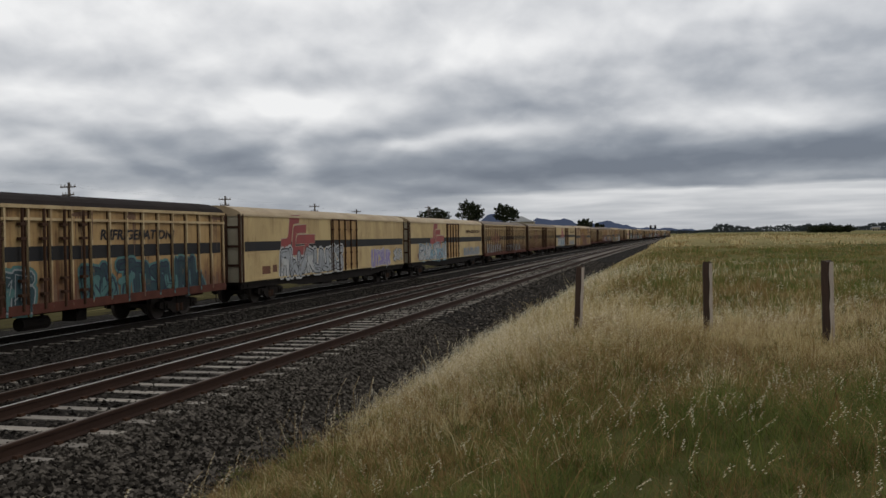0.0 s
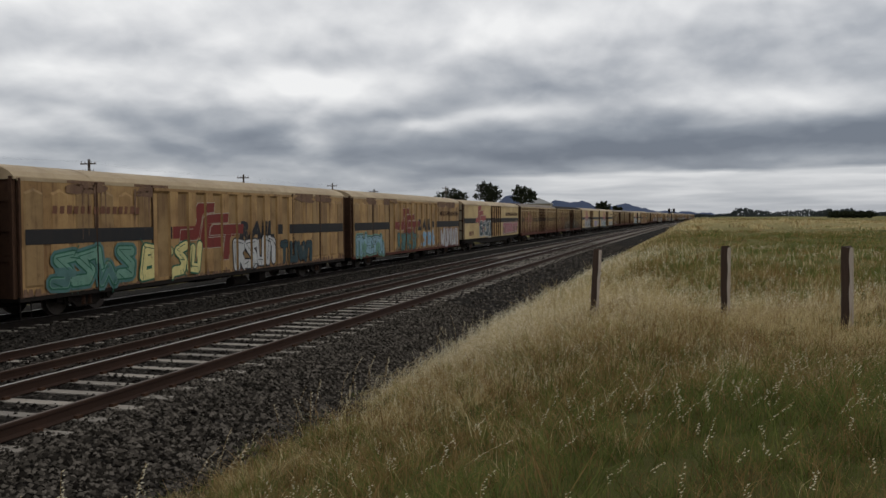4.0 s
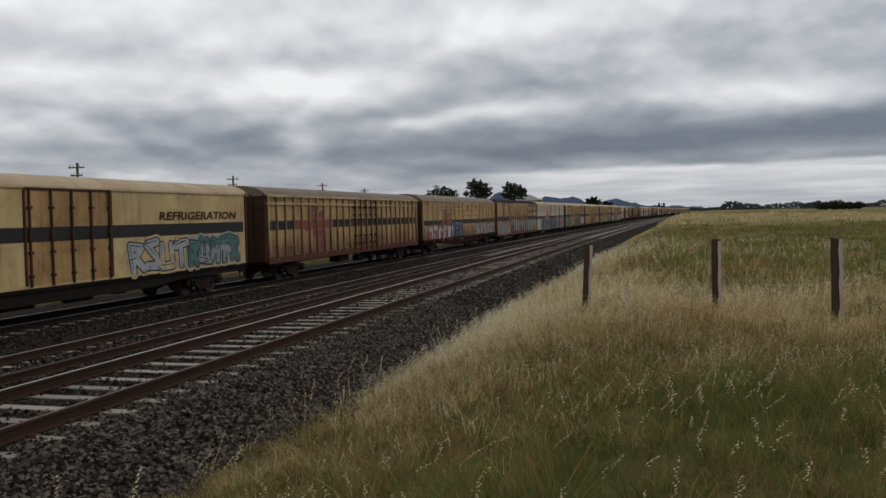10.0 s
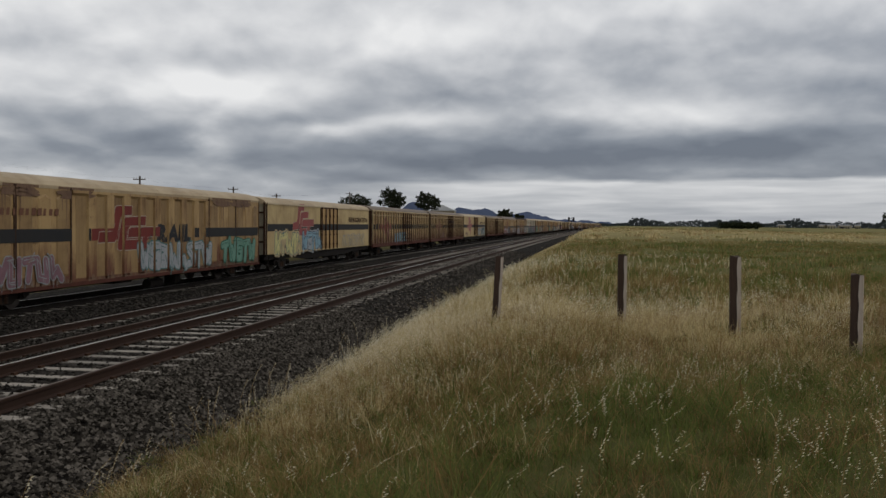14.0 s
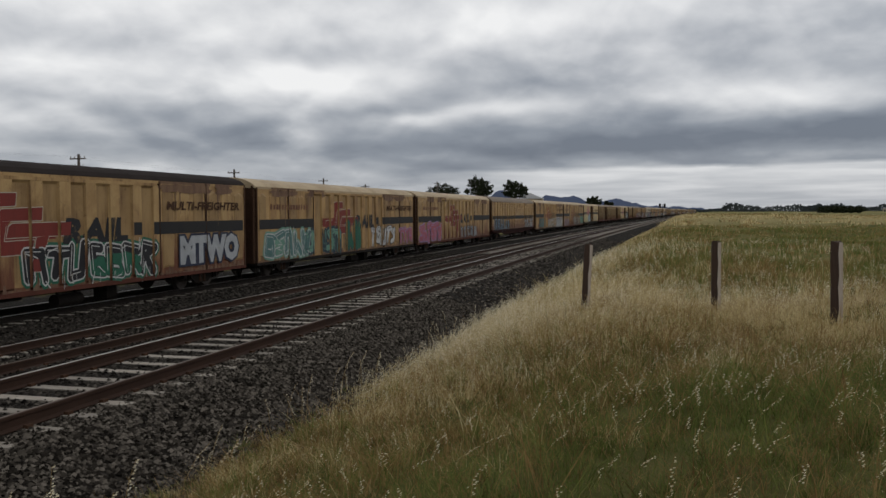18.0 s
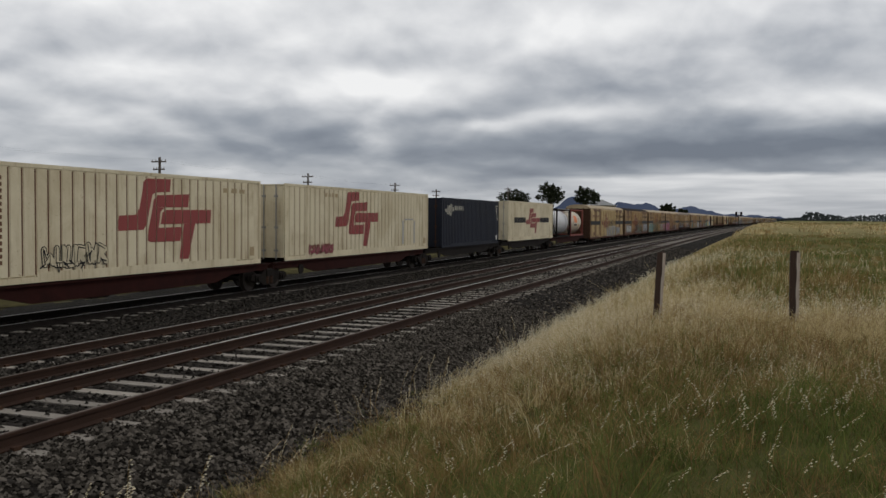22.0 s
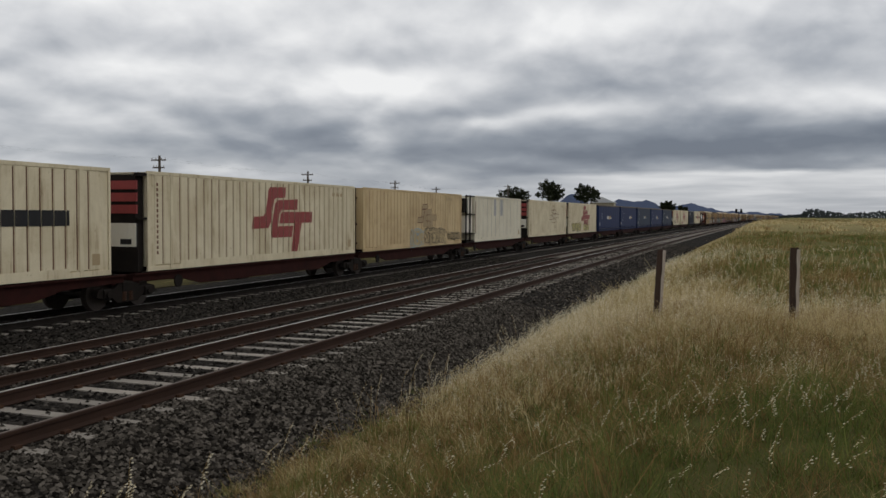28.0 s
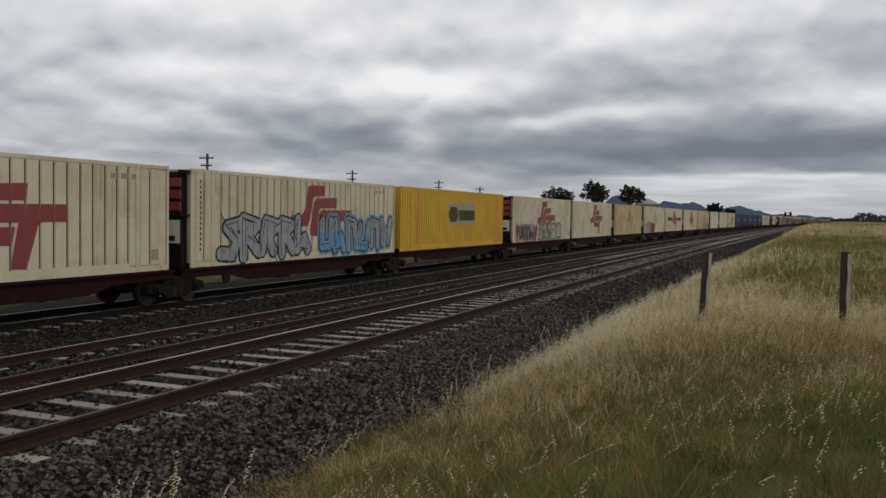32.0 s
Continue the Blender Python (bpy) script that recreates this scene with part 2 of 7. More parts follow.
def coat_paint(name, base, dark, rust, wear=0.5, streaks=0.5, rough=0.6, splash=0.0):
    """Old vehicle paint: blotches of fading, rain streaks of rust, chips and grain, different on each vehicle."""
    m = bpy.data.materials.new(name)
    m.use_nodes = True
    nt = m.node_tree
    b = nt.nodes["Principled BSDF"]
    t = nt.nodes.new("ShaderNodeTexCoord").outputs["Object"]
    oi = nt.nodes.new("ShaderNodeObjectInfo").outputs["Random"]
    off = nt.nodes.new("ShaderNodeVectorMath")
    off.operation = "ADD"
    cv = nt.nodes.new("ShaderNodeCombineXYZ")
    for i in range(3):
        link(nt, mth(nt, "MULTIPLY", oi, 40.0 + 13 * i), cv.inputs[i])
    link(nt, t, off.inputs[0])
    link(nt, cv.outputs[0], off.inputs[1])
    v = off.outputs[0]

    def band(x, lo, hi):
        return mth(nt, "MINIMUM", mth(nt, "MAXIMUM", mth(nt, "DIVIDE", mth(nt, "SUBTRACT", x, lo), hi - lo), 0.0), 1.0)

    big = noise_tex(nt, v, 0.55, 5, 0.62, 0.6)
    fall = noise_tex(nt, mapped(nt, v, (5.0, 5.0, 0.30)), 1.0, 5, 0.65, 0.3)
    thin = noise_tex(nt, mapped(nt, v, (7.0, 7.0, 0.45)), 1.0, 4, 0.6, 0.2)
    grain = noise_tex(nt, v, 32.0, 4, 0.65)
    chips = noise_tex(nt, v, 6.0, 7, 0.72, 0.4)
    col = mixc(nt, mth(nt, "MULTIPLY", band(big, 0.40, 0.66), wear), base, dark)
    col = mixc(nt, mth(nt, "MULTIPLY", band(fall, 0.50, 0.74), 0.60 * streaks), col, dark)
    col = mixc(nt, mth(nt, "MULTIPLY", mth(nt, "MULTIPLY", band(thin, 0.52, 0.66), band(big, 0.42, 0.62)), 0.8 * streaks), col, rust)
    col = mixc(nt, mth(nt, "MULTIPLY", band(chips, 0.61, 0.68), 0.75 * wear), col, rust)
    col = mixc(nt, mth(nt, "MULTIPLY", band(grain, 0.45, 0.75), 0.22), col, dark)
    if splash:
        # red rust creeping up from the sill in uneven tongues
        sp = nt.nodes.new("ShaderNodeSeparateXYZ")
        link(nt, t, sp.inputs[0])
        creep = noise_tex(nt, mapped(nt, v, (2.2, 2.2, 0.5)), 1.0, 6, 0.68, 0.4)
        up_ = mth(nt, "SUBTRACT", mth(nt, "MULTIPLY", creep, 3.5), sp.outputs[2])
        col = mixc(nt, mth(nt, "MULTIPLY", band(up_, -0.45, 0.75), splash), col, (0.115, 0.040, 0.023))
    link(nt, col, b.inputs["Base Color"])
    b.inputs["Roughness"].default_value = rough
    b.inputs["Specular IOR Level"].default_value = 0.22
    bn = nt.nodes.new("ShaderNodeBump")
    bn.inputs["Strength"].default_value, bn.inputs["Distance"].default_value = 0.12, 0.02
    link(nt, grain, bn.inputs["Height"])
    link(nt, bn.outputs[0], b.inputs["Normal"])
    return m


VERT = (1, 1, 0.12)
M = {}
M["cream"] = coat_paint("faded_cream_paint", (0.50, 0.378, 0.185), (0.29, 0.192, 0.086), (0.12, 0.06, 0.028), 0.6, 0.55)
M["tan"] = coat_paint("weathered_tan_paint", (0.395, 0.250, 0.105), (0.170, 0.090, 0.036), (0.07, 0.032, 0.018), 0.75, 0.75)
M["ochre"] = coat_paint("weathered_ochre_paint", (0.405, 0.270, 0.120), (0.185, 0.100, 0.040), (0.055, 0.022, 0.013), 0.75, 0.9, 0.6, 0.92)
M["rib_pale"] = coat_paint("worn_pale_rib_paint", (0.480, 0.368, 0.208), (0.265, 0.163, 0.075), (0.10, 0.045, 0.025), 0.6, 0.5, 0.6, 0.85)
# dirty tan, darker because the shade of the recesses is put into it
M["tan_shaded"] = coat_paint("dirty_shaded_tan_paint", (0.300, 0.196, 0.087), (0.170, 0.098, 0.042), (0.07, 0.032, 0.018), 0.8, 0.9)
# darker cream for the pressings, their shade put into the paint
M["pale_shaded"] = coat_paint("dirty_shaded_cream_paint", (0.340, 0.297, 0.212), (0.211, 0.172, 0.113), (0.14, 0.08, 0.045), 0.6, 0.6)
M["ghost"] = material("faded_ghost_of_paint", (0.36, 0.27, 0.15), 0.7, dark=(0.30, 0.22, 0.12), scale=3, amount=0.6, bump=0.0)
M["cream_dim"] = material("faded_cream_marking_paint", (0.40, 0.38, 0.31), 0.6, dark=(0.26, 0.24, 0.19), scale=3, amount=0.5, bump=0.0)
M["pale"] = coat_paint("pale_cream_paint", (0.400, 0.362, 0.265), (0.235, 0.188, 0.122), (0.14, 0.08, 0.045), 0.5, 0.35)
M["box_cream"] = coat_paint("container_cream_paint", (0.651, 0.577, 0.409), (0.445, 0.368, 0.231), (0.22, 0.14, 0.07), 0.6, 0.65)
M["box_tan"] = coat_paint("container_tan_paint", (0.570, 0.437, 0.247), (0.350, 0.245, 0.122), (0.2, 0.11, 0.055), 0.6, 0.55)
M["box_white"] = coat_paint("container_white_paint", (0.76, 0.73, 0.63), (0.62, 0.57, 0.46), (0.3, 0.24, 0.17), 0.4, 0.25)
M["box_pale"] = coat_paint("container_ivory_paint", (0.646, 0.603, 0.475), (0.481, 0.428, 0.315), (0.3, 0.22, 0.13), 0.4, 0.3)
M["box_yellow"] = coat_paint("container_yellow_paint", (0.64, 0.385, 0.040), (0.46, 0.26, 0.03), (0.25, 0.12, 0.04), 0.4, 0.35)
M["box_navy"] = coat_paint("container_navy_paint", (0.0100, 0.0125, 0.0225), (0.0065, 0.0080, 0.0135), (0.05, 0.035, 0.03), 0.5, 0.4)
M["curtain_blue"] = material("blue_vinyl_curtain", (0.0080, 0.0200, 0.0800), 0.65, dark=(0.0048, 0.0115, 0.0430), scale=0.8, stretch=(1, 1, 0.3), amount=0.6, bump=0.1, fine=6, spec=0.25)
M["curtain_grey"] = material("faded_blue_vinyl_curtain", (0.0200, 0.0325, 0.0590), 0.65, dark=(0.0120, 0.0197, 0.0375), scale=0.7, stretch=(1, 1, 0.3), amount=0.6, bump=0.1, fine=6, spec=0.25)
M["roof_light"] = coat_paint("sun_faded_roof_sheet", (0.414, 0.324, 0.203), (0.240, 0.170, 0.095), (0.13, 0.08, 0.045), 0.6, 0.2)
M["roof_dark"] = material("dark_grey_roof_sheet", (0.026, 0.020, 0.018), 0.95, dark=(0.014, 0.011, 0.010), scale=0.8, amount=0.5, bump=0.05, spec=0.1)
M["roof_grey"] = coat_paint("brown_grey_roof_sheet", (0.165, 0.125, 0.085), (0.09, 0.065, 0.045), (0.06, 0.034, 0.022), 0.6, 0.2)
M["black"] = material("faded_black_stripe_paint", (0.0196, 0.0210, 0.0238), 0.6, dark=(0.0350, 0.0301, 0.0252), scale=2.0, stretch=VERT, amount=0.5, bump=0.03, spec=0.12)
M["red"] = material("faded_red_paint", (0.27, 0.040, 0.034), 0.55, dark=(0.175, 0.030, 0.027), scale=1.6, stretch=VERT, amount=0.5, bump=0.03)
M["red_van"] = material("dull_dark_red_paint", (0.185, 0.030, 0.023), 0.6, dark=(0.105, 0.024, 0.019), scale=1.6, stretch=VERT, amount=0.6, bump=0.03, spec=0.2)
M["red_dim"] = material("sooty_red_paint", (0.20, 0.040, 0.028), 0.6, dark=(0.10, 0.028, 0.022), scale=1.6, stretch=VERT, amount=0.7, bump=0.03)
M["rust"] = material("rusted_door_steel", (0.0723, 0.0374, 0.0221), 0.85, dark=(0.0255, 0.0145, 0.0102), scale=4, amount=0.6, bump=0.3, spec=0.12)
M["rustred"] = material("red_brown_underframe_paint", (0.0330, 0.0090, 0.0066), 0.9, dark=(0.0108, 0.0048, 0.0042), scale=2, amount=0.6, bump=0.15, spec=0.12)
M["sill_red"] = material("faded_rust_red_sill_paint", (0.105, 0.038, 0.026), 0.85, dark=(0.045, 0.020, 0.015), scale=2, amount=0.7, bump=0.15, spec=0.12)
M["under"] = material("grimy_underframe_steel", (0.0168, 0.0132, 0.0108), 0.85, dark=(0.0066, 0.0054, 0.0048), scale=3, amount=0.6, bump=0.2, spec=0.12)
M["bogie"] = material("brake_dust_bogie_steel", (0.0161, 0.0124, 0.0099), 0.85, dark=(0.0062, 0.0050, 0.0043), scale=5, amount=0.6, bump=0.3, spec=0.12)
M["wheel"] = material("dull_wheel_steel", (0.075, 0.060, 0.050), 0.6, 0.6, dark=(0.035, 0.028, 0.024), scale=6, amount=0.5, bump=0.1)
M["steel"] = material("dull_galvanised_steel", (0.36, 0.35, 0.33), 0.55, 0.5, dark=(0.22, 0.20, 0.18), scale=5, amount=0.5, bump=0.1)
M["tank"] = material("white_tank_paint", (0.629, 0.637, 0.646), 0.35, dark=(0.510, 0.501, 0.484), scale=0.9, amount=0.4, bump=0.03)
M["tank_cream"] = material("cream_tank_paint", (0.629, 0.561, 0.442), 0.4, dark=(0.510, 0.425, 0.306), scale=0.9, amount=0.4, bump=0.03)
M["tank_frame"] = material("red_tank_frame_paint", (0.24, 0.050, 0.032), 0.6, dark=(0.13, 0.034, 0.026), scale=3, amount=0.5, bump=0.05)
M["orange"] = material("orange_mark_paint", (0.78, 0.20, 0.04), 0.5, dark=(0.60, 0.15, 0.03), scale=3, amount=0.3, bump=0.0)
M["stain"] = material("dark_rust_stain", (0.105, 0.055, 0.035), 0.85, dark=(0.21, 0.125, 0.065), scale=3.0, stretch=(1, 1, 0.3), amount=0.9, bump=0.1)
M["white"] = material("white_lettering_paint", (0.74, 0.73, 0.70), 0.5, dark=(0.58, 0.56, 0.52), scale=3, amount=0.4, bump=0.0)
M["gold"] = material("golden_lettering_paint", (0.72, 0.42, 0.07), 0.5, dark=(0.55, 0.32, 0.06), scale=3, amount=0.3, bump=0.0)
M["greypaint"] = material("grey_patch_paint", (0.34, 0.34, 0.33), 0.6, dark=(0.24, 0.24, 0.23), scale=2, amount=0.5, bump=0.02)
M["unit_red"] = material("red_grille_paint", (0.30, 0.035, 0.030), 0.6, dark=(0.15, 0.02, 0.02), scale=4, amount=0.5, bump=0.05)
SPRAY = {"white": (0.50, 0.50, 0.485), "silver": (0.36, 0.375, 0.385), "teal": (0.085, 0.175, 0.165), "mint": (0.15, 0.29, 0.22), "green": (0.026, 0.12, 0.075), "blue": (0.16, 0.36, 0.55),
         "sky": (0.25, 0.40, 0.47), "purple": (0.30, 0.24, 0.42), "mauve": (0.22, 0.12, 0.14), "pink": (0.36, 0.10, 0.13), "red": (0.40, 0.06, 0.05), "black": (0.022, 0.022, 0.025),
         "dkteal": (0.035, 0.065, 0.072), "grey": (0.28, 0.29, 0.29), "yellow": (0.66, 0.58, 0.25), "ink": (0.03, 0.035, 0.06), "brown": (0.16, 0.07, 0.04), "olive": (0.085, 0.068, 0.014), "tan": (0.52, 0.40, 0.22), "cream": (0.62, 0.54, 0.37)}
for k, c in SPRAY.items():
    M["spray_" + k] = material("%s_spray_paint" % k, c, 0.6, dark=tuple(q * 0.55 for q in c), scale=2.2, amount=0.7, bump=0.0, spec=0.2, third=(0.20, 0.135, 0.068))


# ---- mesh helpers ----
class Mesh:
    """Collects boxes, prisms and rods into one mesh."""

    def __init__(self):
        self.v, self.f = [], []

    def poly(self, pts):
        n = len(self.v)
        self.v += [tuple(p) for p in pts]
        self.f.append(tuple(range(n, n + len(pts))))

    def box(self, x0, x1, y0, y1, z0, z1):
        n = len(self.v)
        self.v += [(x, y, z) for x in (x0, x1) for y in (y0, y1) for z in (z0, z1)]
        self.f += [tuple(n + i for i in q) for q in ((0, 1, 3, 2), (4, 6, 7, 5), (0, 4, 5, 1), (2, 3, 7, 6), (0, 2, 6, 4), (1, 5, 7, 3))]

    def chamfer_box(self, x0, x1, y0, y1, z0, z1, c):
        """A box whose four edges along y are cut off."""
        self.prism([(x0 + c, z0), (x1 - c, z0), (x1, z0 + c), (x1, z1 - c), (x1 - c, z1), (x0 + c, z1), (x0, z1 - c), (x0, z0 + c)], y0, y1)

    def prism(self, xz, y0, y1):
        """An outline in x and z, drawn out along y."""
        n, k = len(self.v), len(xz)
        self.v += [(x, y0, z) for x, z in xz] + [(x, y1, z) for x, z in xz]
        self.f += [(n + i, n + (i + 1) % k, n + k + (i + 1) % k, n + k + i) for i in range(k)]
        self.f += [tuple(n + i for i in range(k))[::-1], tuple(n + k + i for i in range(k))]

    def plate(self, yz, x0, x1):
        """An outline in y and z, drawn out along x."""
        n, k = len(self.v), len(yz)
        self.v += [(x0, y, z) for y, z in yz] + [(x1, y, z) for y, z in yz]
        self.f += [(n + i, n + (i + 1) % k, n + k + (i + 1) % k, n + k + i) for i in range(k)]
        self.f += [tuple(n + i for i in range(k))[::-1], tuple(n + k + i for i in range(k))]

    def rod(self, a, b, r, k=8, r2=None):
        a, b = Vector(a), Vector(b)
        d = (b - a).normalized()
        s = d.orthogonal().normalized()
        t = d.cross(s)
        n = len(self.v)
        for p, q in ((a, r), (b, r if r2 is None else r2)):
            for i in range(k):
                w = 2 * math.pi * i / k
                self.v.append(tuple(p + s * (q * math.cos(w)) + t * (q * math.sin(w))))
        self.f += [(n + i, n + (i + 1) % k, n + k + (i + 1) % k, n + k + i) for i in range(k)]
        self.f += [tuple(n + i for i in range(k))[::-1], tuple(n + k + i for i in range(k))]

    def data(self, name, mat, smooth=False):
        me = bpy.data.meshes.new(name)
        me.from_pydata(self.v, [], self.f)
        bm = bmesh.new()
        bm.from_mesh(me)
        bmesh.ops.recalc_face_normals(bm, faces=bm.faces)
        bm.to_mesh(me)
        bm.free()
        if smooth:
            me.shade_smooth()
        me.materials.append(M[mat] if isinstance(mat, str) else mat)
        return me


def part(name, mesh, mat, parent, label="", smooth=False):
    """Links a mesh as one part of a thing."""
    me = mesh.data(name, mat, smooth) if isinstance(mesh, Mesh) else mesh
    o = new(name, me)
    o.parent = parent
    if label:
        tagged(o, label)
    return o


def thing(name, label, category, group="", kind=""):
    return tagged(new(name), label, category, group, kind)


# ---- the railway's line ----
KNOT_S = (-400, 40, 95, 150, 220, 320, 450, 700, 4000)
KNOT_H = (0.15, 0.2, 1.15, 1.45, 1.95, 2.3, 2.52, 2.75, 2.75)
LINE_S = np.arange(-400, 4001, 1.0)
_h = np.radians(np.interp(LINE_S, KNOT_S, KNOT_H))
_h = np.convolve(np.pad(_h, 20, mode="edge"), np.ones(41) / 41, mode="valid")
LINE_X = np.concatenate([[0], np.cumsum(np.sin((_h[1:] + _h[:-1]) / 2))])
LINE_Y = np.concatenate([[0], np.cumsum(np.cos((_h[1:] + _h[:-1]) / 2))])
LINE_X += -18.27 - np.interp(25, LINE_S, LINE_X)
LINE_Y += 25 - np.interp(25, LINE_S, LINE_Y)


def on_line(s, l=0.0):
    """The place at s metres along the far track and l metres to its right."""
    h = np.interp(s, LINE_S, _h)
    return np.interp(s, LINE_S, LINE_X) + l * np.cos(h), np.interp(s, LINE_S, LINE_Y) - l * np.sin(h), h


def run(t):
    """How far the train has gone by t seconds."""
    return 26.98 * t + 0.453 * ((t - 16) ** 2 - 256) / 32


def ride(u, half):
    """Rows for a vehicle whose middle is at u on the train, carried at half metres before and behind."""
    rows = []
    for t in (0, 2, 4, 6, 8, 10, 12, 14, 16, 18, 20, 22, 24, 26, 28, 30, 32):
        ax, ay, _ = on_line(u + run(t) - half)
        bx, by, _ = on_line(u + run(t) + half)
        rows.append((t, pose((ax + bx) / 2, (ay + by) / 2, 0, 0, 0, -math.degrees(math.atan2(bx - ax, by - ay)))))
    return rows


# ---- ground ----
TRACKS = ((0.0, 0.0, 1.435), (5.52, 0.0, 1.6), (10.32, 0.53, 1.6))


def sstep(a, b, x):
    q = np.clip((x - a) / (b - a), 0, 1)
    return q * q * (3 - 2 * q)


PROFILE_L = (-4000, -40, -9, -5.4, -2.4, 6.9, 8.55, 12.0, 13.2, 13.9, 15.0, 17.3, 22, 4000)
PROFILE_Z = (0.0, -0.6, -0.62, -0.42, -0.205, -0.205, 0.325, 0.325, -0.02, 0.08, 0.47, 1.08, 1.14, 1.14)


def ground_z(l, s):
    """Height of the ground at l metres right of the far track and s along it."""
    z = np.interp(l, PROFILE_L, PROFILE_Z)
    rise = sstep(30, 130, s) * 0.75 * sstep(14.2, 17.5, l) * (1 - sstep(30, 75, l))
    far = sstep(150, 900, s) * 0.3 * sstep(20, 60, l)
    bump = sstep(14, 16, l) * (0.045 * np.sin(l * 4.3 + s * 1.1) * np.sin(s * 3.1 - l * 0.7) * (1 - sstep(25, 60, s)) + 0.07 * np.sin(l * 0.9 + s * 0.35) + 0.05 * np.sin(s * 0.8 - l * 0.5))
    return z + rise + far + bump


def axis(parts):
    out = []
    for a, b, n in parts:
        out += list(np.linspace(a, b, n, endpoint=False))
    return np.array(out)


def gridmesh(name, ls, ss_, mat, dz=0.0, jitter=0.0):
    L, S_ = np.meshgrid(ls, ss_)
    x, y, _ = on_line(S_, L)
    z = ground_z(L, S_) + dz
    if jitter:
        z = z + np.random.RandomState(3).uniform(-jitter, jitter, z.shape)
    co = np.stack([x, y, z], -1).reshape(-1, 3)
    n, k = len(ss_), len(ls)
    i = np.arange((n - 1) * k).reshape(n - 1, k)[:, :-1].ravel()
    fa = np.stack([i, i + 1, i + k + 1, i + k], -1)
    me = bpy.data.meshes.new(name)
    me.from_pydata(co.tolist(), [], fa.tolist())
    me.shade_smooth()
    me.materials.append(mat)
    return new(name, me)


def field_material():
    m = bpy.data.materials.new("dry_and_green_field")
    m.use_nodes = True
    nt = m.node_tree
    b = nt.nodes["Principled BSDF"]
    t = nt.nodes.new("ShaderNodeTexCoord").outputs["Object"]
    a = noise_tex(nt, mapped(nt, t, (0.05, 0.022, 0.05)), 1.0, 5, 0.6, 0.6)
    c = noise_tex(nt, t, 3.0, 5, 0.65)
    f = noise_tex(nt, t, 25.0, 4, 0.7)
    col = ramp(nt, mth(nt, "ADD", mth(nt, "MULTIPLY", a, 0.8), mth(nt, "MULTIPLY", c, 0.2)), ((0.36, (0.095, 0.102, 0.032)), (0.47, (0.145, 0.140, 0.050)), (0.58, (0.24, 0.205, 0.085)), (0.72, (0.42, 0.35, 0.18))))
    # a dry strip runs across the paddock
    sp = nt.nodes.new("ShaderNodeSeparateXYZ")
    link(nt, t, sp.inputs[0])
    far = mth(nt, "ADD", sp.outputs[1], mth(nt, "MULTIPLY", mth(nt, "SUBTRACT", a, 0.5), 90.0))
    near_edge = mth(nt, "MINIMUM", mth(nt, "MAXIMUM", mth(nt, "DIVIDE", mth(nt, "SUBTRACT", far, 66.0), 25.0), 0.0), 1.0)
    far_edge = mth(nt, "MINIMUM", mth(nt, "MAXIMUM", mth(nt, "DIVIDE", mth(nt, "SUBTRACT", 210.0, far), 60.0), 0.15), 1.0)
    col = mixc(nt, mth(nt, "MULTIPLY", mth(nt, "MULTIPLY", near_edge, far_edge), 0.75), col, (0.40, 0.33, 0.16))
    col = mixc(nt, mth(nt, "MULTIPLY", f, 0.45), col, (0.050, 0.046, 0.018))
    link(nt, col, b.inputs["Base Color"])
    b.inputs["Roughness"].default_value = 1.0
    b.inputs["Specular IOR Level"].default_value = 0.05
    bn = nt.nodes.new("ShaderNodeBump")
    bn.inputs["Strength"].default_value, bn.inputs["Distance"].default_value = 0.7, 0.15
    link(nt, f, bn.inputs["Height"])
    link(nt, bn.outputs[0], b.inputs["Normal"])
    return m


def gravel_material(name, base, dark):
    m = bpy.data.materials.new(name)
    m.use_nodes = True
    nt = m.node_tree
    b = nt.nodes["Principled BSDF"]
    t = nt.nodes.new("ShaderNodeTexCoord").outputs["Object"]
    v = nt.nodes.new("ShaderNodeTexVoronoi")
    v.inputs["Scale"].default_value = 17.0
    link(nt, t, v.inputs["Vector"])
    s = nt.nodes.new("ShaderNodeSeparateXYZ")
    link(nt, v.outputs["Color"], s.inputs[0])
    a = noise_tex(nt, t, 0.6, 4, 0.6)
    k = mth(nt, "ADD", mth(nt, "MULTIPLY", s.outputs[0], 0.7), mth(nt, "MULTIPLY", a, 0.5))
    col = ramp(nt, k, ((0.1, dark), (0.55, base), (1.0, tuple(c * 1.9 for c in base))))
    link(nt, col, b.inputs["Base Color"])
    b.inputs["Roughness"].default_value = 1.0
    b.inputs["Specular IOR Level"].default_value = 0.05
    bn = nt.nodes.new("ShaderNodeBump")
    bn.inputs["Strength"].default_value, bn.inputs["Distance"].default_value = 1.0, 0.05
    bn.invert = True
    link(nt, v.outputs["Distance"], bn.inputs["Height"])
    link(nt, bn.outputs[0], b.inputs["Normal"])
    return m


